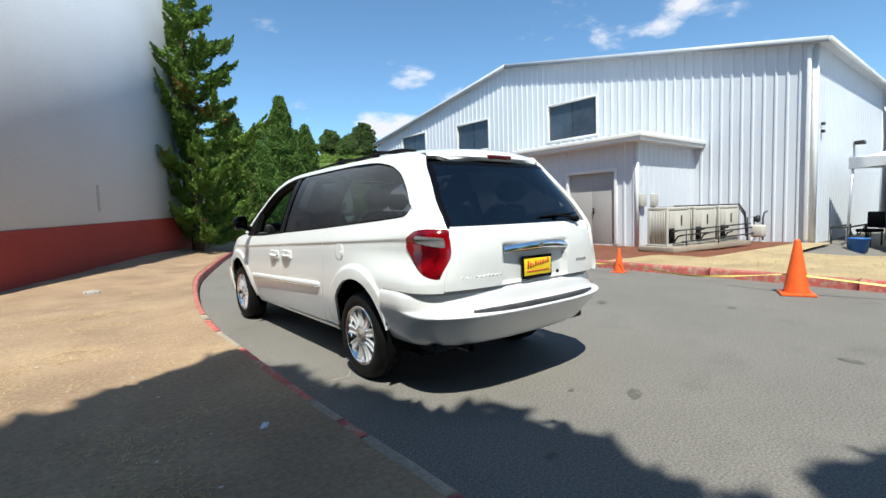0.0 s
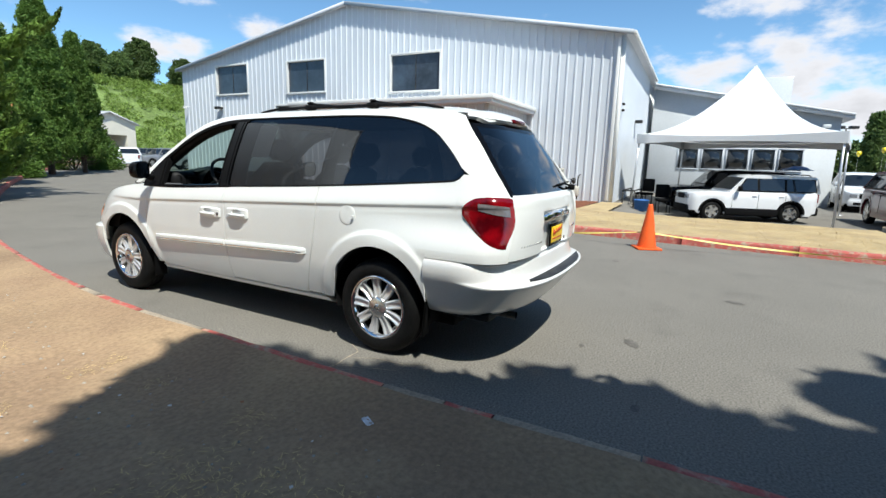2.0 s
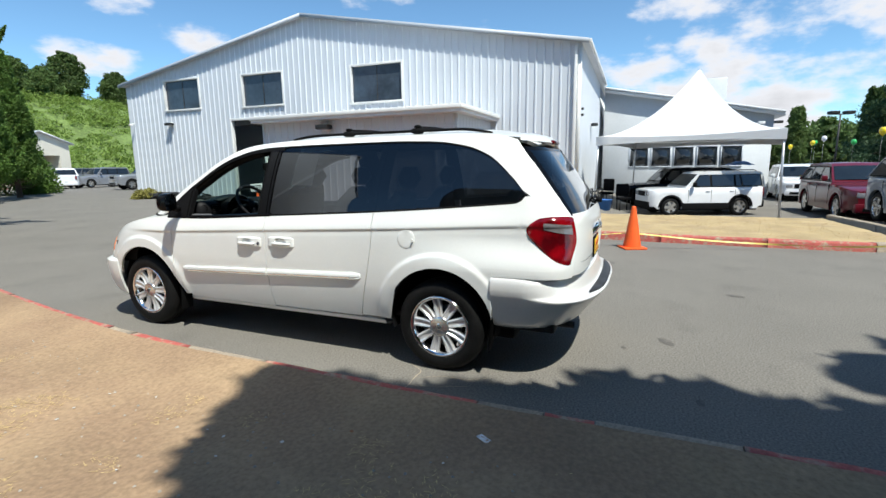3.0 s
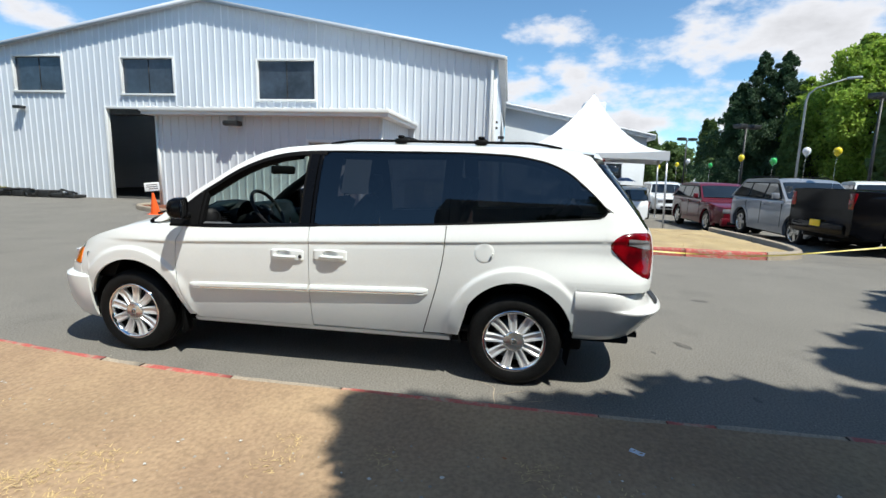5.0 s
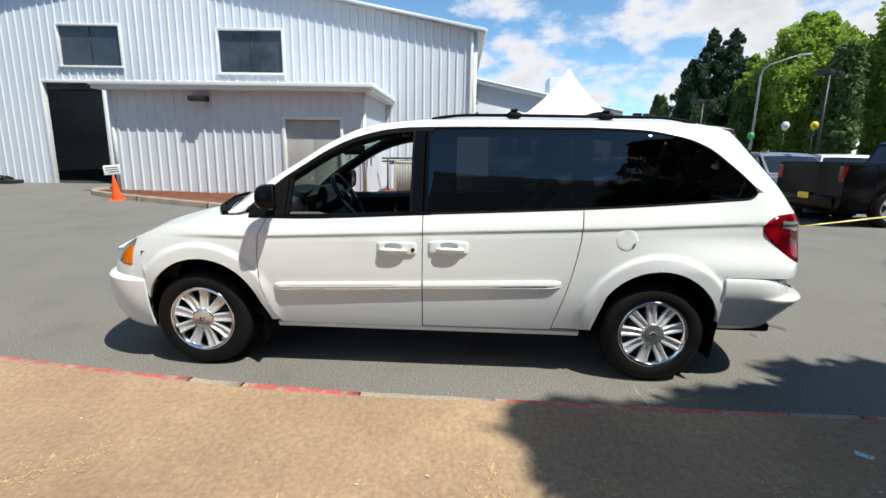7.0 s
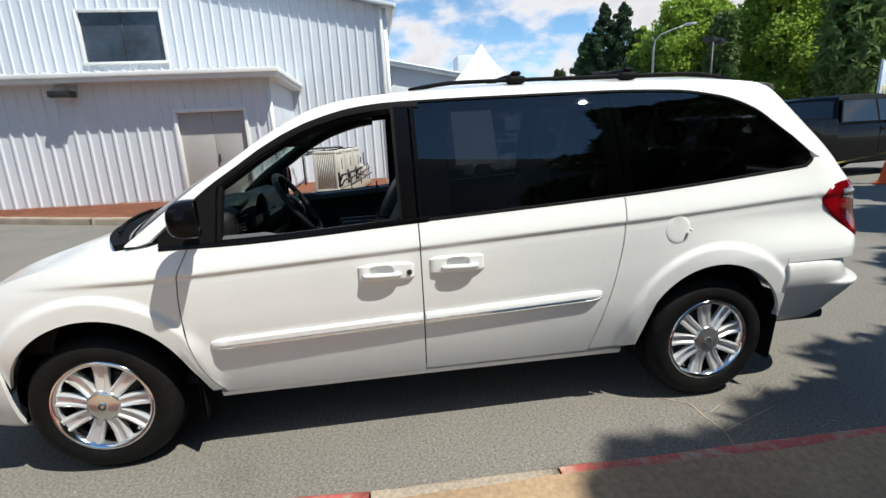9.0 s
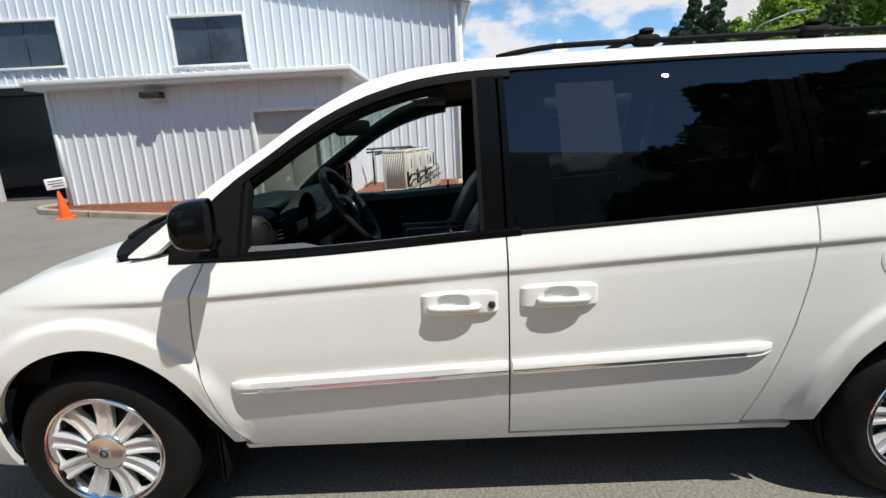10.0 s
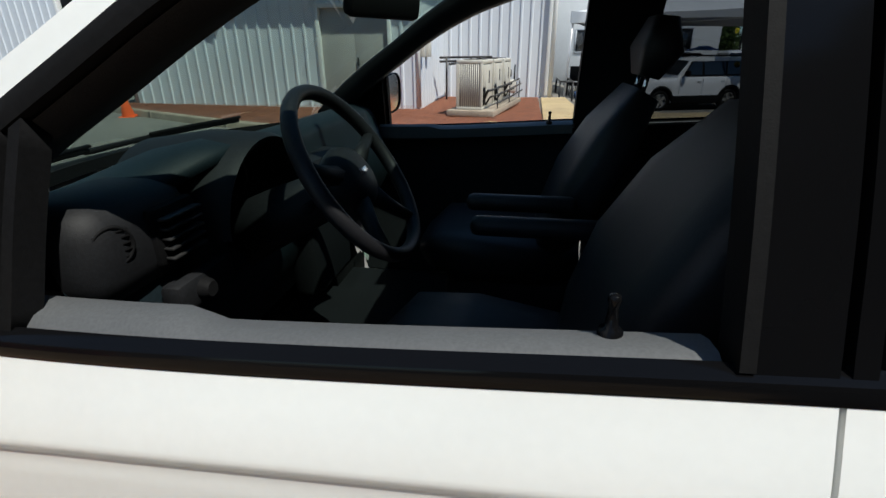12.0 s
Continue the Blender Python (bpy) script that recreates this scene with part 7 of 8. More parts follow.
for i, (x, y, h, r) in enumerate([(70, -30, 7, 4), (78, -24, 6, 4), (86, -18, 6, 4.5), (92, -8, 6, 5), (62, -34, 8, 4), (100, -30, 9, 6), (110, -14, 8, 6)]):
    broadleaf("far_tree", "low green tree far beyond the lot", (x, y, 0), h, r, M_LEAFDARK, 180 + i, 0.1, 3200, 0.40, 10, group="far trees")

# tall tree behind the walk, whose shade lies on verge and asphalt
rng = np.random.default_rng(9)
shade = empty("shade_tree", "tall dark leafy tree shading the verge", "tree", Matrix.Translation((-4.6, -7.0, 0.05)))
# lobes set by where their shade lands; last nine added to block sky
cast = [(-2.0, 0.05, 9.0, 0.75), (-1.75, 0.42, 9.0, 0.55), (-2.9, -0.55, 9.0, 0.9), (-3.9, -0.55, 8.5, 0.9), (-1.95, -0.85, 8.5, 1.0), (-1.5, -1.75, 8.0, 1.0), (-1.5, -2.75, 7.5, 1.0), (-2.8, -1.8, 8.0, 1.2), (-4.0, -1.9, 8.0, 1.2), (-1.45, -3.8, 7.0, 1.0), (-2.7, -3.2, 7.0, 1.3), (-4.0, -3.3, 7.0, 1.3), (-1.4, -5.0, 6.5, 1.1), (-3.0, -4.6, 6.0, 1.3), (-5.0, -1.2, 8.5, 1.1), (0.02, -2.85, 7.2, 0.22), (0.20, -3.08, 7.1, 0.35), (0.12, -3.55, 7.0, 0.5), (0.68, -3.70, 6.8, 0.42), (0.45, -4.5, 6.2, 0.75), (-3.6, -2.6, 10.0, 1.5), (-5.4, -1.6, 9.6, 1.6), (-5.2, -3.8, 10.5, 1.8), (-3.4, -5.0, 9.5, 1.7), (-6.8, -2.4, 8.6, 1.7), (-6.9, -4.6, 9.4, 1.8), (-4.8, -6.2, 9.0, 1.9), (-2.6, -6.8, 8.0, 1.7), (-6.5, -0.4, 8.2, 1.3)]
# lower copies of the big lobes, added unseen to block more sky
cast += [(sx, sy, 0.47 * z + 0.3, 0.93 * r) for sx, sy, z, r in cast if r >= 0.75]
lob = [(sx - 0.34 * z, sy - 0.46 * z, z, r) for sx, sy, z, r in cast]
pts, limbs = [], []
for i, (x, y, z, r) in enumerate(lob):
    c = np.array([x + 4.6, y + 7.0, z - 0.05])
    n = int(2600 * r * r) + 300
    q = rng.normal(size=(n, 3))
    q /= np.linalg.norm(q, axis=1)[:, None]
    q *= (r * rng.uniform(0.15, 1.0, n) ** 0.5 * (1 + 0.14 * np.sin(q[:, 0] * 8 + i) * np.cos(q[:, 1] * 7)))[:, None]
    pts.append(c + q)
    limbs.append(([(0, 0, min(2.6 + 0.15 * (i % 29), c[2] * 0.8)), tuple(c * [0.5, 0.5, 1] - [0, 0, 0.14 * c[2]]), tuple(c)], [0.10, 0.06, 0.02]))
trunk(shade, [(0, 0, -0.1), (0.1, 0.05, 3), (-0.05, 0.1, 6), (0, 0.2, 9.5)], [0.30, 0.22, 0.15, 0.04], 9, limbs)
leaves("crown", np.concatenate(pts), 0.125, M_SHADELEAF, shade, 10)
# unseen leaf clumps added to block the southern sky and deepen the shade
pts = []
for x, y, z, r in ((-7.6, -8.0, 5.6, 2.2), (-5.0, -8.6, 5.0, 2.2), (-2.5, -9.2, 5.0, 2.2), (-0.2, -10.2, 5.0, 2.0), (-6.8, -9.0, 8.6, 2.3), (-4.0, -9.6, 9.2, 2.4), (-1.4, -10.6, 8.4, 2.1), (-8.4, -6.6, 6.8, 1.9), (1.8, -11.4, 5.6, 1.9)):
    n = int(620 * r * r)
    q = rng.normal(size=(n, 3))
    q /= np.linalg.norm(q, axis=1)[:, None]
    pts.append(np.array([x + 4.6, y + 7.0, z - 0.05]) + q * (r * rng.uniform(0.3, 1.0, n) ** 0.5)[:, None])
leaves("outer_crown", np.concatenate(pts), 0.26, M_SHADELEAF, shade, 12)

# ---- tent ----
M_VINYL = mat("white_tent_vinyl", (0.70, 0.71, 0.72), 0.55, big=(1.2, 0.03), small=(30, 0.02))
M_POLE = mat("aluminium_pole", (0.62, 0.62, 0.63), 0.4, metal=0.7, big=(6, 0.08))
M_BLUE = mat("blue_plastic", (0.02, 0.12, 0.36), 0.5, big=(6, 0.1), small=(60, 0.1))
tent = empty("canopy_tent", "white peaked canopy tent on aluminium poles", "tent", pose(18.3, -3.05, 0, 0, 0, -12))
bm = bmesh.new()
rows = []
for i in range(13):
    t = i / 12
    z = 2.52 + 2.55 * t ** 1.9 if t < 0.98 else 5.10
    h = 3.0 * (1 - t) + 0.03
    ring = []
    for k in range(48):
        q = (k / 12) % 4
        e, u = int(q), 2 * (q - int(q)) - 1
        sag = 0.10 * (1 - u * u) * (1 - t) * t * 4
        p = [(u * h, -h), (h, u * h), (-u * h, h), (-h, -u * h)][e]
        ring.append((p[0] * (1 - sag * 0.1), p[1] * (1 - sag * 0.1), z - 0.10 * (1 - u * u) * (1 - t)))
    ring.append(ring[0])
    rows.append(ring)
grid(bm, rows)
bmesh.ops.remove_doubles(bm, verts=bm.verts, dist=0.001)
part("canopy", bm, M_VINYL, tent, "white stretched vinyl canopy", angle=0.5)
bm = bmesh.new()
rows = []
for dz in (0.0, -0.16, -0.32):
    ring = []
    for k in range(49):
        q = (k / 12) % 4
        e, u = int(q), 2 * (q - int(q)) - 1
        p = [(u * 3.035, -3.035), (3.035, u * 3.035), (-u * 3.035, 3.035), (-3.035, -u * 3.035)][e]
        ring.append((p[0], p[1], 2.525 - 0.10 * (1 - u * u) + dz * (1.1 - 0.55 * (1 - u * u))))
    rows.append(ring)
grid(bm, rows)
part("valance", bm, M_VINYL, tent, "white hanging valance", angle=0.8)
for x in (-2.95, 2.95):
    for y in (-2.95, 2.95):
        bm = bmesh.new()
        tube(bm, [(x * 1.03, y * 1.03, -0.40), (x, y, 2.5)], 0.035, 10)
        box(bm, x * 1.03 - 0.09, x * 1.03 + 0.09, y * 1.03 - 0.09, y * 1.03 + 0.09, -0.36, -0.348)
        part("pole", bm, M_POLE, tent)

# ---- low white wing behind the tent ----
wing = empty("white_wing", "long low white building with a row of dark windows", "building")
WX = 24.9
bm = bmesh.new()
v = [bm.verts.new(p) for p in ((WX, 1.0, -0.5), (WX, -7.0, -0.5), (WX, -7.0, 3.75), (WX, 1.0, 5.35), (WX + 14, 1.0, -0.5), (WX + 14, -7.0, -0.5), (WX + 14, -7.0, 3.75), (WX + 14, 1.0, 5.35))]
for q in ((0, 1, 2, 3), (4, 7, 6, 5), (1, 5, 6, 2), (0, 3, 7, 4), (3, 2, 6, 7)):
    bm.faces.new([v[i] for i in q])
# weaker light on this wall is put into its greyer colour
part("wall", bm, mat("dimmed_white_render", (0.50, 0.52, 0.535), 0.8, big=(0.5, 0.05), small=(16, 0.04)), wing, "smooth white wall, greyed as if out of the sun")
bm = bmesh.new()
for z0, z1, o in ((0.0, 0.16, 0.30), (0.16, 0.26, 0.36)):
    a = [bm.verts.new((WX - o, y, zz + d)) for y, zz in ((1.0, 5.35), (-7.4, 3.67)) for d in (z0, z1)]
    b = [bm.verts.new((WX + 14, y, zz + d)) for y, zz in ((1.0, 5.35), (-7.4, 3.67)) for d in (z0, z1)]
    for q in ((a[0], a[2], a[3], a[1]), (b[0], b[1], b[3], b[2]), (a[1], a[3], b[3], b[1]), (a[0], b[0], b[2], a[2]), (a[2], b[2], b[3], a[3])):
        bm.faces.new(q)
part("roof_edge", bm, M_ROOF, wing)
for y in (-0.9, -2.0, -3.1, -4.2, -5.3):
    w = part("window", boxes((WX - 0.04, WX - 0.002, y - 0.50, y + 0.50, 1.25, 1.32), (WX - 0.04, WX - 0.002, y - 0.50, y + 0.50, 2.28, 2.35), (WX - 0.04, WX - 0.002, y - 0.50, y - 0.44, 1.32, 2.28), (WX - 0.04, WX - 0.002, y + 0.44, y + 0.50, 1.32, 2.28)), M_RAKE, wing)
    part("pane", boxes((WX - 0.02, WX - 0.003, y - 0.44, y + 0.44, 1.32, 2.28)), M_CARGLASS, w)
part("roof_unit", boxes((WX + 6.0, WX + 8.0, -5.6, -4.2, 4.2, 6.6), bevel=0.03), M_ROOF, wing, "grey roof-top unit")
part("wall_lamp", boxes((WX - 0.3, WX - 0.002, -6.6, -6.3, 3.3, 3.45), bevel=0.02), M_WHITETRIM, wing)

# ---- air conditioners, pipes, gas meter ----
M_AC = mat("beige_ac_steel", (0.52, 0.50, 0.44), 0.55, big=(2, 0.06), small=(40, 0.05))
M_FIN = mat("ac_fins", (0.30, 0.29, 0.27), 0.6, metal=0.3, big=(4, 0.1), small=(60, 0.1))
ROW = pose(9.30, 2.72, 0, 0, 0, -8.6)
thing("equipment_slab", boxes((-0.15, 3.35, -0.28, 0.75, 0.08, 0.21), bevel=0.015), M_CONC, "concrete slab under the air conditioners", "slab", kind="structure", m=ROW)


def air_conditioner():
    root = empty("air_conditioner", "beige outdoor air conditioner with louvred sides", "air conditioner", ROW @ pose(0, 0, 0.21), "air conditioners")
    part("cabinet", boxes((0.02, 0.93, 0.02, 0.56, 0.03, 0.94), bevel=0.02), M_FIN, root, "dark finned coil")
    part("top_panel", boxes((0.0, 0.95, 0.0, 0.58, 0.92, 1.00), bevel=0.025), M_AC, root)
    part("base_pan", boxes((0.0, 0.95, 0.0, 0.58, 0.0, 0.06), bevel=0.015), M_AC, root)
    for x in (0.0, 0.89):
        for y in (0.0, 0.52):
            part("corner_post", boxes((x, x + 0.06, y, y + 0.06, 0.05, 0.93), bevel=0.01), M_AC, root)
    for k in range(10):
        y = 0.085 + k * 0.045
        part("louvre", boxes((0.002, 0.02, y, y + 0.020, 0.06, 0.92)), M_AC, root)
    part("service_panel", boxes((0.30, 0.86, -0.012, 0.02, 0.08, 0.90), bevel=0.008), M_AC, root)
    part("upper_panel", boxes((0.07, 0.295, -0.010, 0.02, 0.46, 0.90), bevel=0.008), M_AC, root)
    # solid black panel in place of a shaded opening
    part("service_box", boxes((0.07, 0.29, -0.006, 0.02, 0.09, 0.44), bevel=0.01), M_BLACK, root, "black panel standing in for the open service corner")
    part("panel_handle", boxes((0.52, 0.58, -0.022, -0.012, 0.52, 0.78), bevel=0.004), M_DARKMETAL, root)
    part("fan_guard", lathe(bmesh.new(), [(0.20, 1.0), (0.24, 1.012), (0.26, 1.0)], 28, m=Matrix.Translation((0.475, 0.29, 0))), M_BLACK, root)
    return root


ac = air_conditioner()
copy_thing(ac, ROW @ pose(1.12, 0.0, 0.21))
copy_thing(ac, ROW @ pose(2.24, 0.0, 0.21))
for x in (11.05, 11.75):
    thing("disconnect_box", boxes((x - 0.12, x + 0.12, 4.28, 4.418, 1.25, 1.62), bevel=0.012), M_AC, "grey electrical disconnect box on the end wall", "electrical box")
bm = bmesh.new()
for z, y in ((0.62, -0.20), (0.50, -0.26), (0.34, -0.30)):
    tube(bm, [(0.15, y, z), (1.3, y - 0.02, z + 0.02), (3.4, y, z + 0.06)], 0.019, 8)
for x in (0.4, 1.8, 3.2):
    tube(bm, [(x, -0.25, 0.12), (x, -0.25, 0.66)], 0.014, 6)
for x in (0.15, 1.25, 2.35):
    tube(bm, [(x, -0.20, 0.62), (x - 0.05, -0.10, 0.60), (x + 0.02, -0.02, 0.45)], 0.03, 8)
    tube(bm, [(x + 0.12, -0.24, 0.50), (x + 0.10, -0.12, 0.46), (x + 0.08, -0.02, 0.30)], 0.02, 8)
thing("pipe_run", bm, M_DARKMETAL, "dark insulated refrigerant pipes on low stands", "pipes", m=ROW)
bm = bmesh.new()
for z in (1.22, 1.12):
    tube(bm, [(12.7, 4.2, z), (13.2, 3.9, z), (14.3, 2.9, z), (14.35, 2.75, z - 0.25), (14.35, 2.7, 0.2)], 0.03, 8)
for p in ((12.9, 4.05), (13.7, 3.45)):
    tube(bm, [(p[0], p[1], 0.1), (p[0], p[1], 1.24)], 0.03, 8)
box(bm, 12.7, 14.3, 3.9, 3.96, 1.02, 1.08)
thing("pipe_rack", bm, M_DARKMETAL, "black pipe rack bending down the wall", "pipe rack")
meter = empty("gas_meter", "grey gas meter with pipes at the wall", "gas meter", pose(14.15, 2.30, 0.10))
part("meter_body", boxes((-0.15, 0.15, -0.18, 0.18, 0.10, 0.48), bevel=0.06), M_AC, meter, angle=1.0)
bm = bmesh.new()
tube(bm, [(0, -0.12, 0.0), (0, -0.12, 0.70), (0.1, -0.12, 0.85), (0.35, -0.12, 0.88)], 0.025, 8)
tube(bm, [(0, 0.12, 0.45), (0, 0.12, 0.72), (-0.02, 0.3, 0.72), (-0.02, 0.3, 0.0)], 0.022, 8)
lathe(bm, [(0, 0.06), (0.10, 0.05), (0.12, 0.0), (0.10, -0.05), (0, -0.06)], 16, m=Matrix.Translation((0, 0.02, 0.66)) @ Matrix.Rotation(radians(90), 4, "X"))
part("meter_pipe", bm, M_DARKMETAL, meter, angle=0.8)


# ---- wall lamps ----
def wall_lamp(m, label):
    root = empty("wall_lamp", label, "wall lamp", m, "wall lamps")
    bm = boxes((-0.30, -0.02, -0.19, 0.19, -0.05, 0.07), bevel=0.02)
    part("housing", bm, M_DARKMETAL, root)
    part("wall_plate", boxes((-0.02, 0.0, -0.10, 0.10, -0.08, 0.10)), M_WHITETRIM, root)
    part("lamp_lens", boxes((-0.27, -0.06, -0.15, 0.15, -0.065, -0.048)), M_LENS, root)
    bm = bmesh.new()
    tube(bm, [(-0.03, 0, 0.02), (-0.14, 0, 0.02)], 0.02, 8)
    part("lamp_arm", bm, M_DARKMETAL, root)
    return root


wall_lamp(pose(AX - 0.036, 9.38, 2.90) @ Matrix.Scale(1.3, 4), "dark floodlight fixed to the annex wall")
wall_lamp(HALL @ pose(-0.036, 20.5, 3.80), "dark floodlight fixed to the warehouse wall")
wall_lamp(HALL @ pose(4.9, -0.014, 3.25, 0, 0, 90), "white floodlight fixed to the warehouse side")
for z in (3.52, 3.30):
    thing("wall_fixture", boxes((0.42, 0.58, -0.10, -0.014, z - 0.04, z + 0.04), bevel=0.012), M_DARKMETAL, "small grey fixture at the warehouse corner", "wall fixture", "wall fixtures", m=HALL)
cctv = empty("security_camera", "small white security camera at the corner", "security camera", HALL @ pose(-0.04, 23.2, 3.95))
part("bracket", boxes((-0.20, 0.0, -0.02, 0.02, -0.02, 0.02)), M_WHITETRIM, cctv)
part("housing", boxes((-0.34, -0.14, -0.05, 0.05, -0.12, -0.02), bevel=0.02), M_WHITETRIM, cctv)


# ---- cones and tape ----
def cone(m, h, label):
    root = empty("traffic_cone", label, "traffic cone", m, "traffic cones")
    k = h / 0.70
    part("cone_body", lathe(bmesh.new(), [(0.145 * k, 0.03 * k), (0.14 * k, 0.05 * k), (0.035 * k, 0.68 * k), (0.030 * k, 0.70 * k), (0.022 * k, 0.70 * k), (0.02 * k, 0.5 * k)], 28), M_ORANGE, root, angle=0.5)
    bm = boxes((-0.185 * k, 0.185 * k, -0.185 * k, 0.185 * k, 0.0, 0.032 * k), bevel=0.012)
    part("cone_base", bm, M_ORANGE, root, angle=0.5)
    return root


cone(pose(5.05, -1.15, 0, 0, 0, 24), 0.74, "orange traffic cone on the asphalt by the kerb")
cone(pose(5.70, 1.86, 0, 0, 0, 10), 0.46, "small orange traffic cone beside the red kerb")
c3 = cone(pose(8.95, 11.0, 0, 0, -8, 12), 0.66, "leaning orange traffic cone holding a paper sign")
M_SIGN = mat("white_card", (0.78, 0.78, 0.78), 0.7, big=(8, 0.03))
bm = bmesh.new()
box(bm, -0.012, 0.0, -0.20, 0.20, 0.72, 0.98, bevel=0.002)
sign = part("paper_sign", bm, M_SIGN, c3, "white paper sign with grey print", m=pose(0, 0, 0, 0, 0, 38))
bm = bmesh.new()
for k in range(3):
    box(bm, -0.0145, -0.0122, -0.15, 0.15 - 0.06 * (k == 2), 0.90 - k * 0.06, 0.925 - k * 0.06)
part("print_bars", bm, M_GREYTRIM, sign)
bm = bmesh.new()
tube(bm, [(0.012, 0, 0.60), (0.012, 0, 0.95)], 0.008, 6)
part("sign_stick", bm, M_BARK, c3)
c4 = cone(pose(5.75, -8.95, 0, 0, 0, 30), 0.74, "orange traffic cone with a silver bag on top")
M_FOIL = mat("silver_foil", (0.7, 0.7, 0.72), 0.3, metal=0.8, big=(20, 0.1), bump=(40, 0.02))
bm = lathe(bmesh.new(), [(0.0, 0.90), (0.07, 0.87), (0.10, 0.80), (0.08, 0.72), (0.05, 0.68)], 14)
for v in bm.verts:
    v.co += Vector((noise.noise(v.co * 20), noise.noise(v.co * 21 + Vector((5, 0, 0))), 0)) * 0.02
part("silver_bag", bm, M_FOIL, c4, angle=1.0)
M_TAPE = mat("yellow_caution_tape", (0.70, 0.58, 0.14), 0.5, big=(3, 0.12), small=(30, 0.08))


def tape(pts):
    bm = bmesh.new()
    line = smooth_line(pts, 0.15)
    rows = []
    for i, p in enumerate(line):
        tw = 0.9 * math.sin(i * 0.23) + 0.4 * math.sin(i * 0.61)
        w = Vector((math.sin(tw), 0, math.cos(tw))) * 0.014
        rows.append([p - w, p + w])
    grid(bm, rows)
    return thing("caution_tape", bm, M_TAPE, "yellow plastic caution tape strung between cones", "tape", "caution tapes", angle=2)


tape([(5.60, 4.4, 0.05), (5.64, 1.86, 0.16), (5.40, 0.4, 0.09), (5.08, -1.10, 0.27)])
tape([(5.02, -1.20, 0.27), (5.35, -2.6, 0.14), (5.62, -4.4, 0.10), (5.85, -5.6, 0.18)])
tape([(5.85, -5.6, 0.18), (5.8, -7.2, 0.42), (5.75, -8.9, 0.66)])
tape([(5.75, -9.0, 0.66), (5.6, -11.0, 0.60), (5.3, -14.0, 0.66)])


# ---- things round the tent ----
bucket = empty("blue_bucket", "blue plastic tub by the tent pole", "bucket", pose(14.85, 0.05, lot_z(14.85, 0.05)))
part("tub", lathe(bmesh.new(), [(0.0, 0.01), (0.20, 0.0), (0.25, 0.36), (0.265, 0.37), (0.265, 0.40), (0.245, 0.40), (0.19, 0.04), (0, 0.04)], 28), M_BLUE, bucket, angle=0.5)
bm = bmesh.new()
for y in (0.35, 0.75):
    tube(bm, [(15.2, y, -0.36), (15.2, y, 0.46), (17.4, y, 0.46), (17.4, y, -0.36)], 0.03, 8)
tube(bm, [(15.2, 0.35, 0.46), (15.2, 0.75, 0.46)], 0.03, 8)
tube(bm, [(15.2, 0.35, 0.46), (16.0, 0.35, 0.05), (17.4, 0.35, 0.46)], 0.02, 8)
thing("metal_frame", bm, M_DARKMETAL, "low black metal frame by the side wall", "frame")
for x, y, a in ((16.4, -0.55, 20), (17.0, 0.2, -30)):
    ch = empty("black_chair", "black padded chair under the tent", "chair", pose(x, y, lot_z(x, y), 0, 0, a), "chairs under the tent")
    part("chair_seat", boxes((-0.25, 0.25, -0.25, 0.25, 0.42, 0.52), bevel=0.04), M_BLACK, ch)
    part("chair_back", boxes((0.18, 0.27, -0.25, 0.25, 0.55, 1.05), bevel=0.04), M_BLACK, ch)
    for lx in (-0.2, 0.2):
        for ly in (-0.2, 0.2):
            part("chair_leg", boxes((lx - 0.015, lx + 0.015, ly - 0.015, ly + 0.015, 0, 0.43)), M_DARKMETAL, ch)


# ---- light poles, balloons, banner ----
def flood_pole(x, y, h, turn, label):
    root = empty("light_pole", label, "light pole", pose(x, y, lot_z(x, y), 0, 0, turn), "light poles")
    bm = bmesh.new()
    tube(bm, [(0, 0, 0), (0, 0, h)], [0.09, 0.06], 10)
    part("mast", bm, M_DARKMETAL, root)
    bm = bmesh.new()
    tube(bm, [(0, -0.75, h - 0.05), (0, 0.75, h - 0.05)], 0.035, 8)
    part("cross_arm", bm, M_DARKMETAL, root)
    for yy in (-0.6, 0.6):
        part("lamp_head", boxes((-0.35, 0.25, yy - 0.33, yy + 0.33, h - 0.06, h + 0.20), bevel=0.05), M_DARKMETAL, root)
    return root


flood_pole(24.0, -17.9, 6.2, 35, "dark twin-head floodlight pole in the lot")
flood_pole(30.4, -14.4, 5.3, 30, "dark twin-head floodlight pole in the lot")
flood_pole(45.5, -15.6, 5.6, 20, "dark twin-head floodlight pole in the lot")
flood_pole(56.0, -13.0, 5.8, 20, "dark twin-head floodlight pole in the lot")
M_LAMPPOLE = mat("galvanised_pole", (0.34, 0.35, 0.34), 0.6, metal=0.2, big=(4, 0.1))
goose = empty("street_lamp", "pale street lamp on a long curved arm", "street lamp", pose(25.9, -15.4, 0, 0, 0, -117))
bm = bmesh.new()
tube(bm, [(0, 0, 0), (0, 0, 6.0), (0.08, 0, 6.35), (0.4, 0, 6.65), (1.7, 0, 7.05)], [0.075, 0.06, 0.05, 0.04, 0.035], 10)
part("mast", bm, M_LAMPPOLE, goose)
part("lamp_head", boxes((1.6, 2.25, -0.13, 0.13, 6.98, 7.10), bevel=0.05), M_POLE, goose)
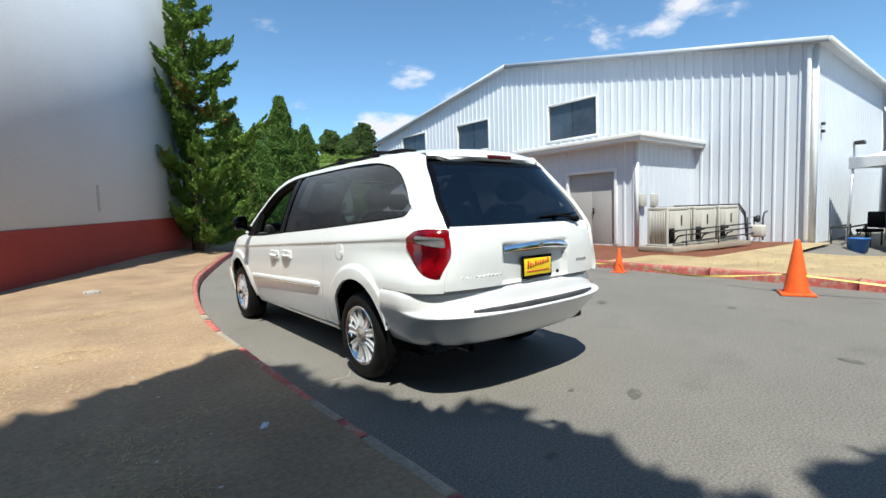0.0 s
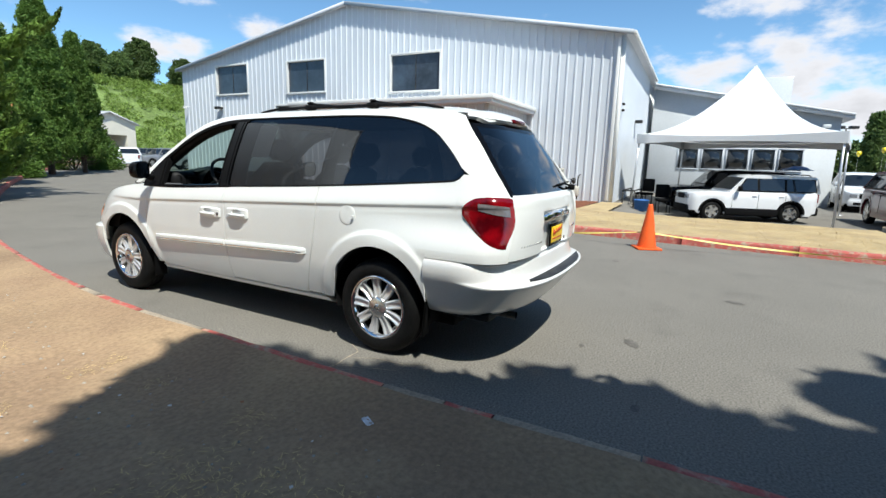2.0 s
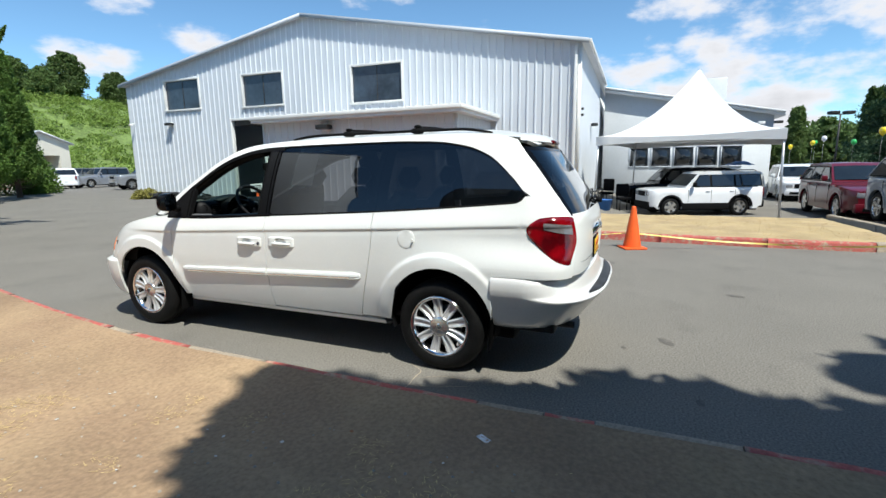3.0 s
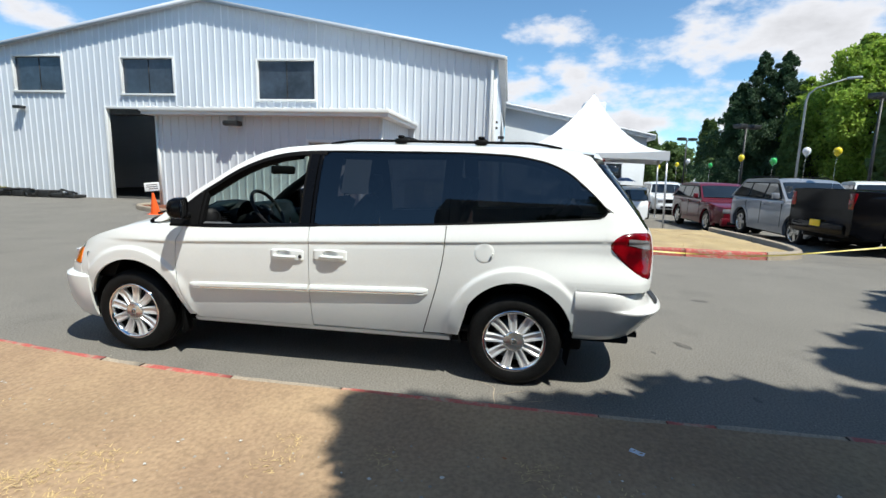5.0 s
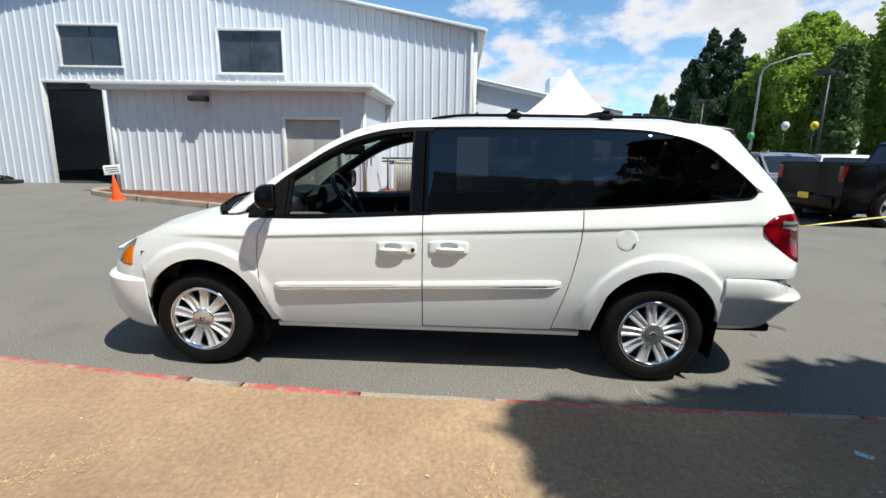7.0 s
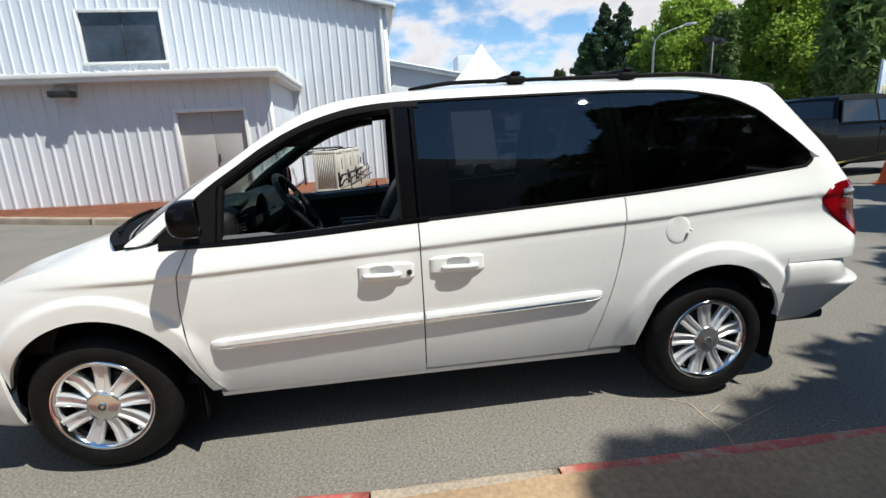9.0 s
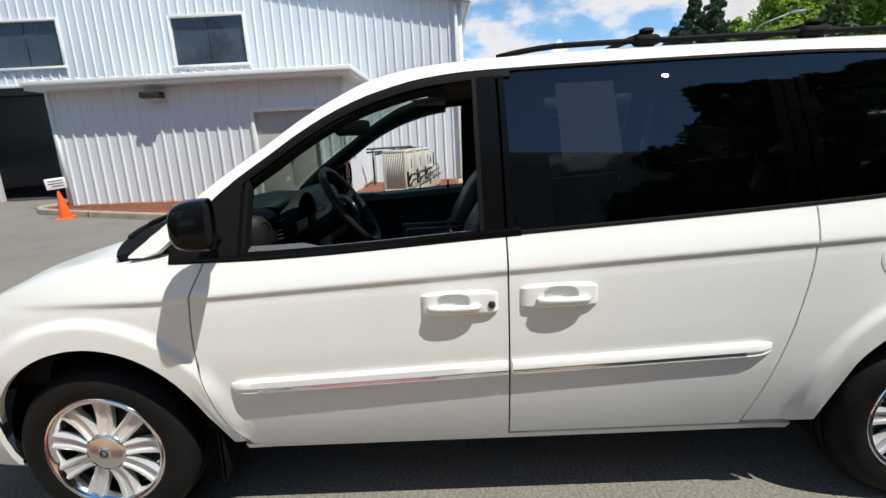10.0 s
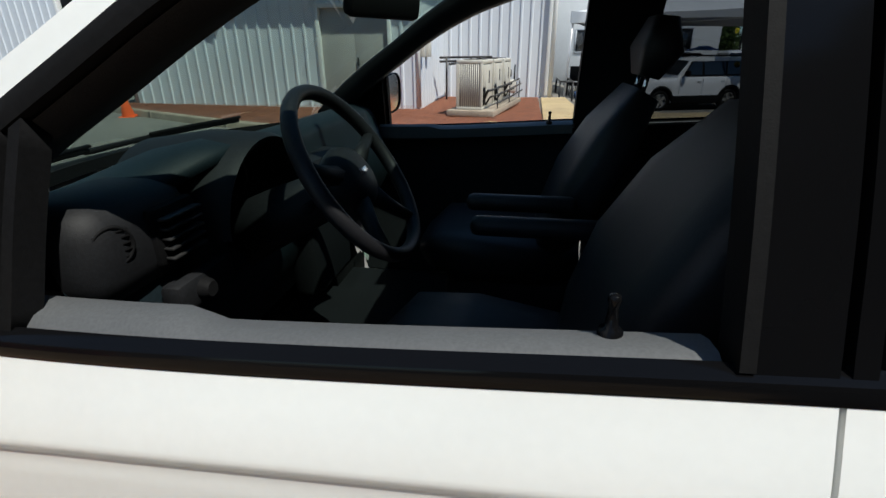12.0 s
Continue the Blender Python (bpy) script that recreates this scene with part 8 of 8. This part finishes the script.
for x, y, z, c, n in ((10.4, -8.4, 2.36, (0.80, 0.62, 0.02), "yellow"), (10.7, -7.8, 2.36, (0.82, 0.82, 0.84), "white"), (12.0, -7.6, 2.12, (0.04, 0.42, 0.10), "green"), (14.2, -7.6, 2.3, (0.80, 0.62, 0.02), "yellow"), (20.8, -9.0, 2.2, (0.04, 0.42, 0.10), "green"), (21.5, -8.2, 2.4, (0.82, 0.82, 0.84), "white"), (23.8, -8.4, 2.3, (0.80, 0.62, 0.02), "yellow"), (26.5, -9.2, 2.4, (0.04, 0.42, 0.10), "green"), (25.8, -8.0, 2.2, (0.80, 0.62, 0.02), "yellow")):
    root = empty("balloon", n + " balloon tied to a parked car", "balloon", pose(x, y, z) @ Matrix.Scale(0.74, 4), "balloons")
    part("balloon_skin", lathe(bmesh.new(), [(0.0, 0.17), (0.06, 0.16), (0.11, 0.12), (0.135, 0.05), (0.13, -0.02), (0.10, -0.09), (0.05, -0.145), (0.012, -0.17), (0.02, -0.19)], 20), mat(n + "_balloon", c, 0.25, big=(6, 0.03), coat=0.4), root, angle=1)
    bm = bmesh.new()
    tube(bm, [(0, 0, -0.18), (0.02, 0.01, -0.5), (0, 0, ((1.3 if x < 15 else -0.36) - z) / 0.74)], 0.004, 4)
    part("string", bm, M_WHITETRIM, root)
banner = empty("sign_board", "large pale blue and white sign board", "sign", pose(17.5, -22.0, 0, 0, 0, 38))
part("board", boxes((-0.05, 0.05, -2.0, 2.0, 1.9, 3.7), bevel=0.02), mat("pale_board", (0.62, 0.70, 0.76), 0.5, big=(1, 0.05)), banner)
part("colour_bar", boxes((-0.062, -0.052, -1.2, 0.6, 2.2, 2.7)), mat("ochre_print", (0.55, 0.42, 0.14), 0.5, big=(4, 0.05)), banner)
for y in (-1.6, 1.6):
    part("post", boxes((-0.05, 0.05, y - 0.05, y + 0.05, 0, 1.95)), M_POLE, banner)
tarp = bmesh.new()
rows = []
for i in range(9):
    rows.append([(i * 0.18, j * 0.16, 0.10 + 0.16 * math.sin(math.pi * i / 8) * math.sin(math.pi * j / 6) + 0.07 * noise.noise((i * 0.9, j * 0.9, 1))) for j in range(7)])
grid(tarp, rows)
thing("blue_tarp", tarp, M_BLUE, "crumpled blue tarpaulin bundle on a parked car", "tarpaulin", m=pose(20.2, -5.6, 1.26))

# ---- shed at the bend ----
SH = pose(24.6, 51.0, 0, 0, 0, 10)
shed = empty("far_shed", "small cream gabled shed with an open bay", "shed", SH)
bm = bmesh.new()
v = [bm.verts.new(p) for p in ((-4, 0, 0), (-2.6, 0, 0), (-2.6, 0, 3.0), (0.6, 0, 3.0), (0.6, 0, 0), (1.6, 0, 0), (1.6, 0, 4.1), (-1.2, 0, 5.1), (-4, 0, 4.1))]
bm.faces.new(v)
ex = bmesh.ops.extrude_face_region(bm, geom=bm.faces[:])
bmesh.ops.translate(bm, vec=(0, 8, 0), verts=[g for g in ex["geom"] if isinstance(g, bmesh.types.BMVert)])
bmesh.ops.recalc_face_normals(bm, faces=bm.faces)
part("wall", bm, mat("cream_wall", (0.70, 0.66, 0.56), 0.8, big=(0.8, 0.05), small=(20, 0.04)), shed)
bm = bmesh.new()
for xa, xb, za, zb in ((-4.3, -1.2, 4.05, 5.15), (-1.2, 1.9, 5.15, 4.05)):
    p = [(xa, -0.3, za), (xb, -0.3, zb), (xb, 8.3, zb), (xa, 8.3, za)]
    lo, hi = [bm.verts.new(q) for q in p], [bm.verts.new((q[0], q[1], q[2] + 0.12)) for q in p]
    bm.faces.new(lo[::-1])
    bm.faces.new(hi)
    for i in range(4):
        bm.faces.new((lo[i], lo[(i + 1) % 4], hi[(i + 1) % 4], hi[i]))
part("roof", bm, M_ROOF, shed)
# near-black sheet that stands in for the shade inside the bay
part("bay_back", boxes((-2.6, 0.6, 3.0, 3.1, 0, 3.0)), M_DARKIN, shed)

# ---- dark metal parts along the warehouse wall ----
rnd = random.Random(12)
for k in range(7):
    s = 17.6 + k * 0.62
    bm = bmesh.new()
    for q in range(4):
        a = Vector((-0.35 - rnd.uniform(0, 0.8), s + rnd.uniform(-0.5, 0.5), rnd.uniform(0.06, 0.35)))
        b = Vector((-0.35 - rnd.uniform(0, 0.8), s + rnd.uniform(0.2, 1.0), rnd.uniform(0.06, 0.35)))
        tube(bm, [a, (a + b) / 2 + Vector((0, 0, rnd.uniform(-0.02, 0.05))), b], rnd.uniform(0.03, 0.06), 6)
    box(bm, -1.0, -0.4, s - 0.2, s + 0.3, 0.02, rnd.uniform(0.12, 0.3), bevel=0.02)
    thing("scrap_parts", bm, M_DARKMETAL, "low heap of dark metal parts by the wall", "scrap", "scrap heaps", m=HALL)
thing("tyre_stack", lathe(bmesh.new(), [(0.20, 0.0), (0.30, 0.0), (0.33, 0.05), (0.33, 0.17), (0.30, 0.21), (0.31, 0.22), (0.33, 0.27), (0.33, 0.39), (0.30, 0.43), (0.20, 0.43), (0.18, 0.35), (0.18, 0.05)], 28), M_RUBBER, "two black tyres stacked by the doorway", "tyres", m=HALL @ pose(-0.4, 13.4, 0))

# ---- litter, straw and pebbles on the verge ----
def on_verge(x, y):
    return verge_height(x, y)


M_LITTER = mat("litter_plastic", (0.56, 0.54, 0.50), 0.4, big=(30, 0.1))
bm = bmesh.new()
tube(bm, [(0.10 * math.sin(a) - 0.02, 0.13 * a - 0.12, 0.012 + 0.01 * math.cos(a)) for a in steps(0, 1.8, 10)], 0.007, 6)
thing("plastic_strip", bm, M_LITTER, "curved white plastic strip lying on the dirt", "litter", "litter", m=pose(-1.67, 0.40, on_verge(-1.67, 0.40)))
bm = bmesh.new()
grid(bm, [[(x * 0.018 - 0.036, y * 0.012 - 0.018, 0.006 + 0.010 * noise.noise((x * 1.3, y * 1.7, 3)) + 0.01) for y in range(4)] for x in range(5)])
thing("crushed_wrapper", bm, mat("foil_wrapper", (0.55, 0.60, 0.68), 0.35, metal=0.3, big=(40, 0.3)), "crumpled silver-blue wrapper on the dirt", "litter", "litter", m=pose(-1.82, -0.64, on_verge(-1.82, -0.64), 0, 0, 60))
rnd = random.Random(21)
for k in range(70):
    x, y = rnd.uniform(-3.7, -1.66), rnd.uniform(-2.6, 4.8)
    s = rnd.uniform(0.004, 0.011)
    bm = bmesh.new()
    grid(bm, [[((i - 1) * s * rnd.uniform(0.8, 1.2), (j - 1) * s * rnd.uniform(0.6, 1.0), 0.006 + s * 0.35 * rnd.random()) for j in range(3)] for i in range(3)])
    thing("paper_scrap", bm, M_LITTER if k % 3 else M_DEAD, "small pale scrap of paper on the dirt" if k % 3 else "curled brown dead leaf on the dirt", "litter", "litter scraps", m=pose(x, y, on_verge(x, y), 0, 0, rnd.uniform(0, 360)))
bm = bmesh.new()
for q in range(8):
    box(bm, -0.12 + q * 0.03, -0.10 + q * 0.03, -0.07, 0.07, 0.0, 0.04 + 0.03 * rnd.random(), m=Matrix.Rotation(q * 0.2, 4, "Z"))
thing("foil_scrap", bm, M_LITTER, "flattened grey can by the grey wall", "litter", "litter", m=pose(-2.3, 6.2, on_verge(-2.3, 6.2)))


def blades(name, label, material, pick, n, seed, length=(0.03, 0.10), stand=0.25, width=0.0022):
    rng = np.random.default_rng(seed)
    v, f = [], []
    for i in range(n):
        x, y, z = pick(rng)
        an, ln = rng.uniform(0, 6.283), rng.uniform(*length)
        up = abs(rng.normal(scale=stand))
        d = np.array([math.cos(an), math.sin(an), up]) * ln
        s = np.array([-math.sin(an), math.cos(an), 0]) * width * rng.uniform(0.7, 1.6)
        p = np.array([x, y, z + 0.002])
        k = len(v)
        v += [tuple(p - s), tuple(p + s), tuple(p + d * 0.6 + [0, 0, 0.15 * ln * up] + s * 0.7), tuple(p + d)]
        f += [(k, k + 1, k + 2), (k, k + 2, k + 3)]
    me = bpy.data.meshes.new(name)
    me.from_pydata(v, [], f)
    me.materials.append(material)
    return tagged(new(name, me), label, "dry grass", kind="stuff")


def straw_spot(rng):
    while True:
        x, y = rng.uniform(-4.2, -1.62), rng.uniform(-2.5, 6.0)
        if noise.noise((x * 1.4, y * 1.4, 8.0)) + 0.5 * noise.noise((x * 4, y * 4, 2.0)) > rng.uniform(0.12, 0.5):
            return x, y, on_verge(x, y)


blades("straw_litter", "dry yellow straw strewn over the dirt verge", M_STRAW, straw_spot, 11000, 41, (0.012, 0.045), 0.12, 0.0019)


def lawn_spot(rng):
    y = rng.uniform(-5.3, 2.6)
    x = rng.uniform(6.15, 10.6 if y < 1.3 else 8.5)
    return x, y, 0.128 - 0.09 * (x - 6.0) / 4.9


blades("dry_grass", "short dry yellow grass on the island", M_STRAW, lawn_spot, 16000, 42, (0.015, 0.05), 0.3, 0.003)


def chip_spot(rng):
    y = rng.uniform(1.4, 12.6)
    x0 = 6.3 + (y - 2.4) * 0.40 if y > 2.6 else 8.6
    return rng.uniform(x0, 10.8 if y > 4.4 else 14.0), y, 0.125 if y > 4.4 else 0.09


M_CHIP = mat("bark_chips", (0.21, 0.072, 0.032), 0.95, big=(3, 0.2), island=0.45)
blades("bark_chips", "loose red-brown bark chips on the bed", M_CHIP, chip_spot, 16000, 43, (0.02, 0.05), 0.15, 0.008)

# cracks and spots on the asphalt
def crack(pts, width):
    bm = bmesh.new()
    line = smooth_line([(x, y, 0.003) for x, y in pts], 0.03)
    rows = []
    for i, p in enumerate(line):
        d = (line[min(i + 1, len(line) - 1)] - line[max(i - 1, 0)]).normalized()
        w = width * (0.4 + 1.2 * abs(noise.noise(p * 14))) * min(1, 6 * min(i + 0.3, len(line) - 0.7 - i) / len(line))
        o = Vector((d.y, -d.x, 0))
        p = p + o * 0.012 * noise.noise(p * 9 + Vector((3, 0, 0)))
        rows.append([p - o * w, p + o * w])
    grid(bm, rows)
    return thing("pavement_crack", bm, M_CONC, "pale dusty crack in the asphalt by the kerb", "crack", "pavement cracks", angle=3)


crack([(-0.84, 0.27), (-0.93, 0.13), (-1.06, 0.12), (-1.20, 0.11), (-1.38, 0.16)], 0.006)
crack([(-1.05, 0.12), (-0.97, -0.08), (-0.95, -0.24), (-0.86, -0.42)], 0.005)
crack([(-1.20, 0.11), (-1.12, -0.10), (-1.05, -0.30)], 0.004)
M_SPOT = mat("oil_spot", (0.11, 0.10, 0.088), 0.8, big=(14, 0.2), small=(90, 0.3))
for x, y, a, b, turn in ((0.31, -1.54, 0.10, 0.045, 30), (0.06, -1.22, 0.035, 0.02, 10), (2.1, -2.3, 0.09, 0.05, 70), (2.9, 0.4, 0.12, 0.06, 20), (-0.75, -1.7, 0.05, 0.025, 0), (3.6, -0.9, 0.07, 0.05, 40)):
    bm = bmesh.new()
    ring = [bm.verts.new(((a * math.cos(k * 0.3491)) * (1 + 0.35 * noise.noise((k * 0.9, x * 7, y))), b * math.sin(k * 0.3491) * (1 + 0.35 * noise.noise((k * 0.9, y * 5, x))), 0.003)) for k in range(18)]
    bm.faces.new(ring)
    thing("oil_spot", bm, M_SPOT, "small dark stain on the worn asphalt", "stain", "stains", m=pose(x, y, 0, 0, 0, turn))

# pebbles and grit on the verge and along the gutter
rng = np.random.default_rng(50)
v, f = [], []
for i in range(1500):
    if i < 900:
        x, y = rng.uniform(-4.0, -1.62), rng.uniform(-2.5, 5.0)
        z, r = on_verge(x, y), rng.uniform(0.003, 0.011)
    else:
        y = rng.uniform(-3, 4)
        x, z, r = -1.40 + abs(rng.normal(scale=0.12)) + 0.1 * max(0, y - 2.2), 0.0, rng.uniform(0.002, 0.006)
    k = len(v)
    for a in range(5):
        v.append((x + r * math.cos(a * 1.257) * rng.uniform(0.7, 1.2), y + r * math.sin(a * 1.257) * rng.uniform(0.7, 1.2), z))
    v.append((x, y, z + r * 0.8))
    f += [(k + a, k + (a + 1) % 5, k + 5) for a in range(5)]
me = bpy.data.meshes.new("grit")
me.from_pydata(v, [], f)
me.materials.append(mat("grey_grit", (0.30, 0.27, 0.23), 0.9, island=0.4))
tagged(new("grit", me), "grit and small pebbles on dirt and gutter", "pebbles", kind="stuff")
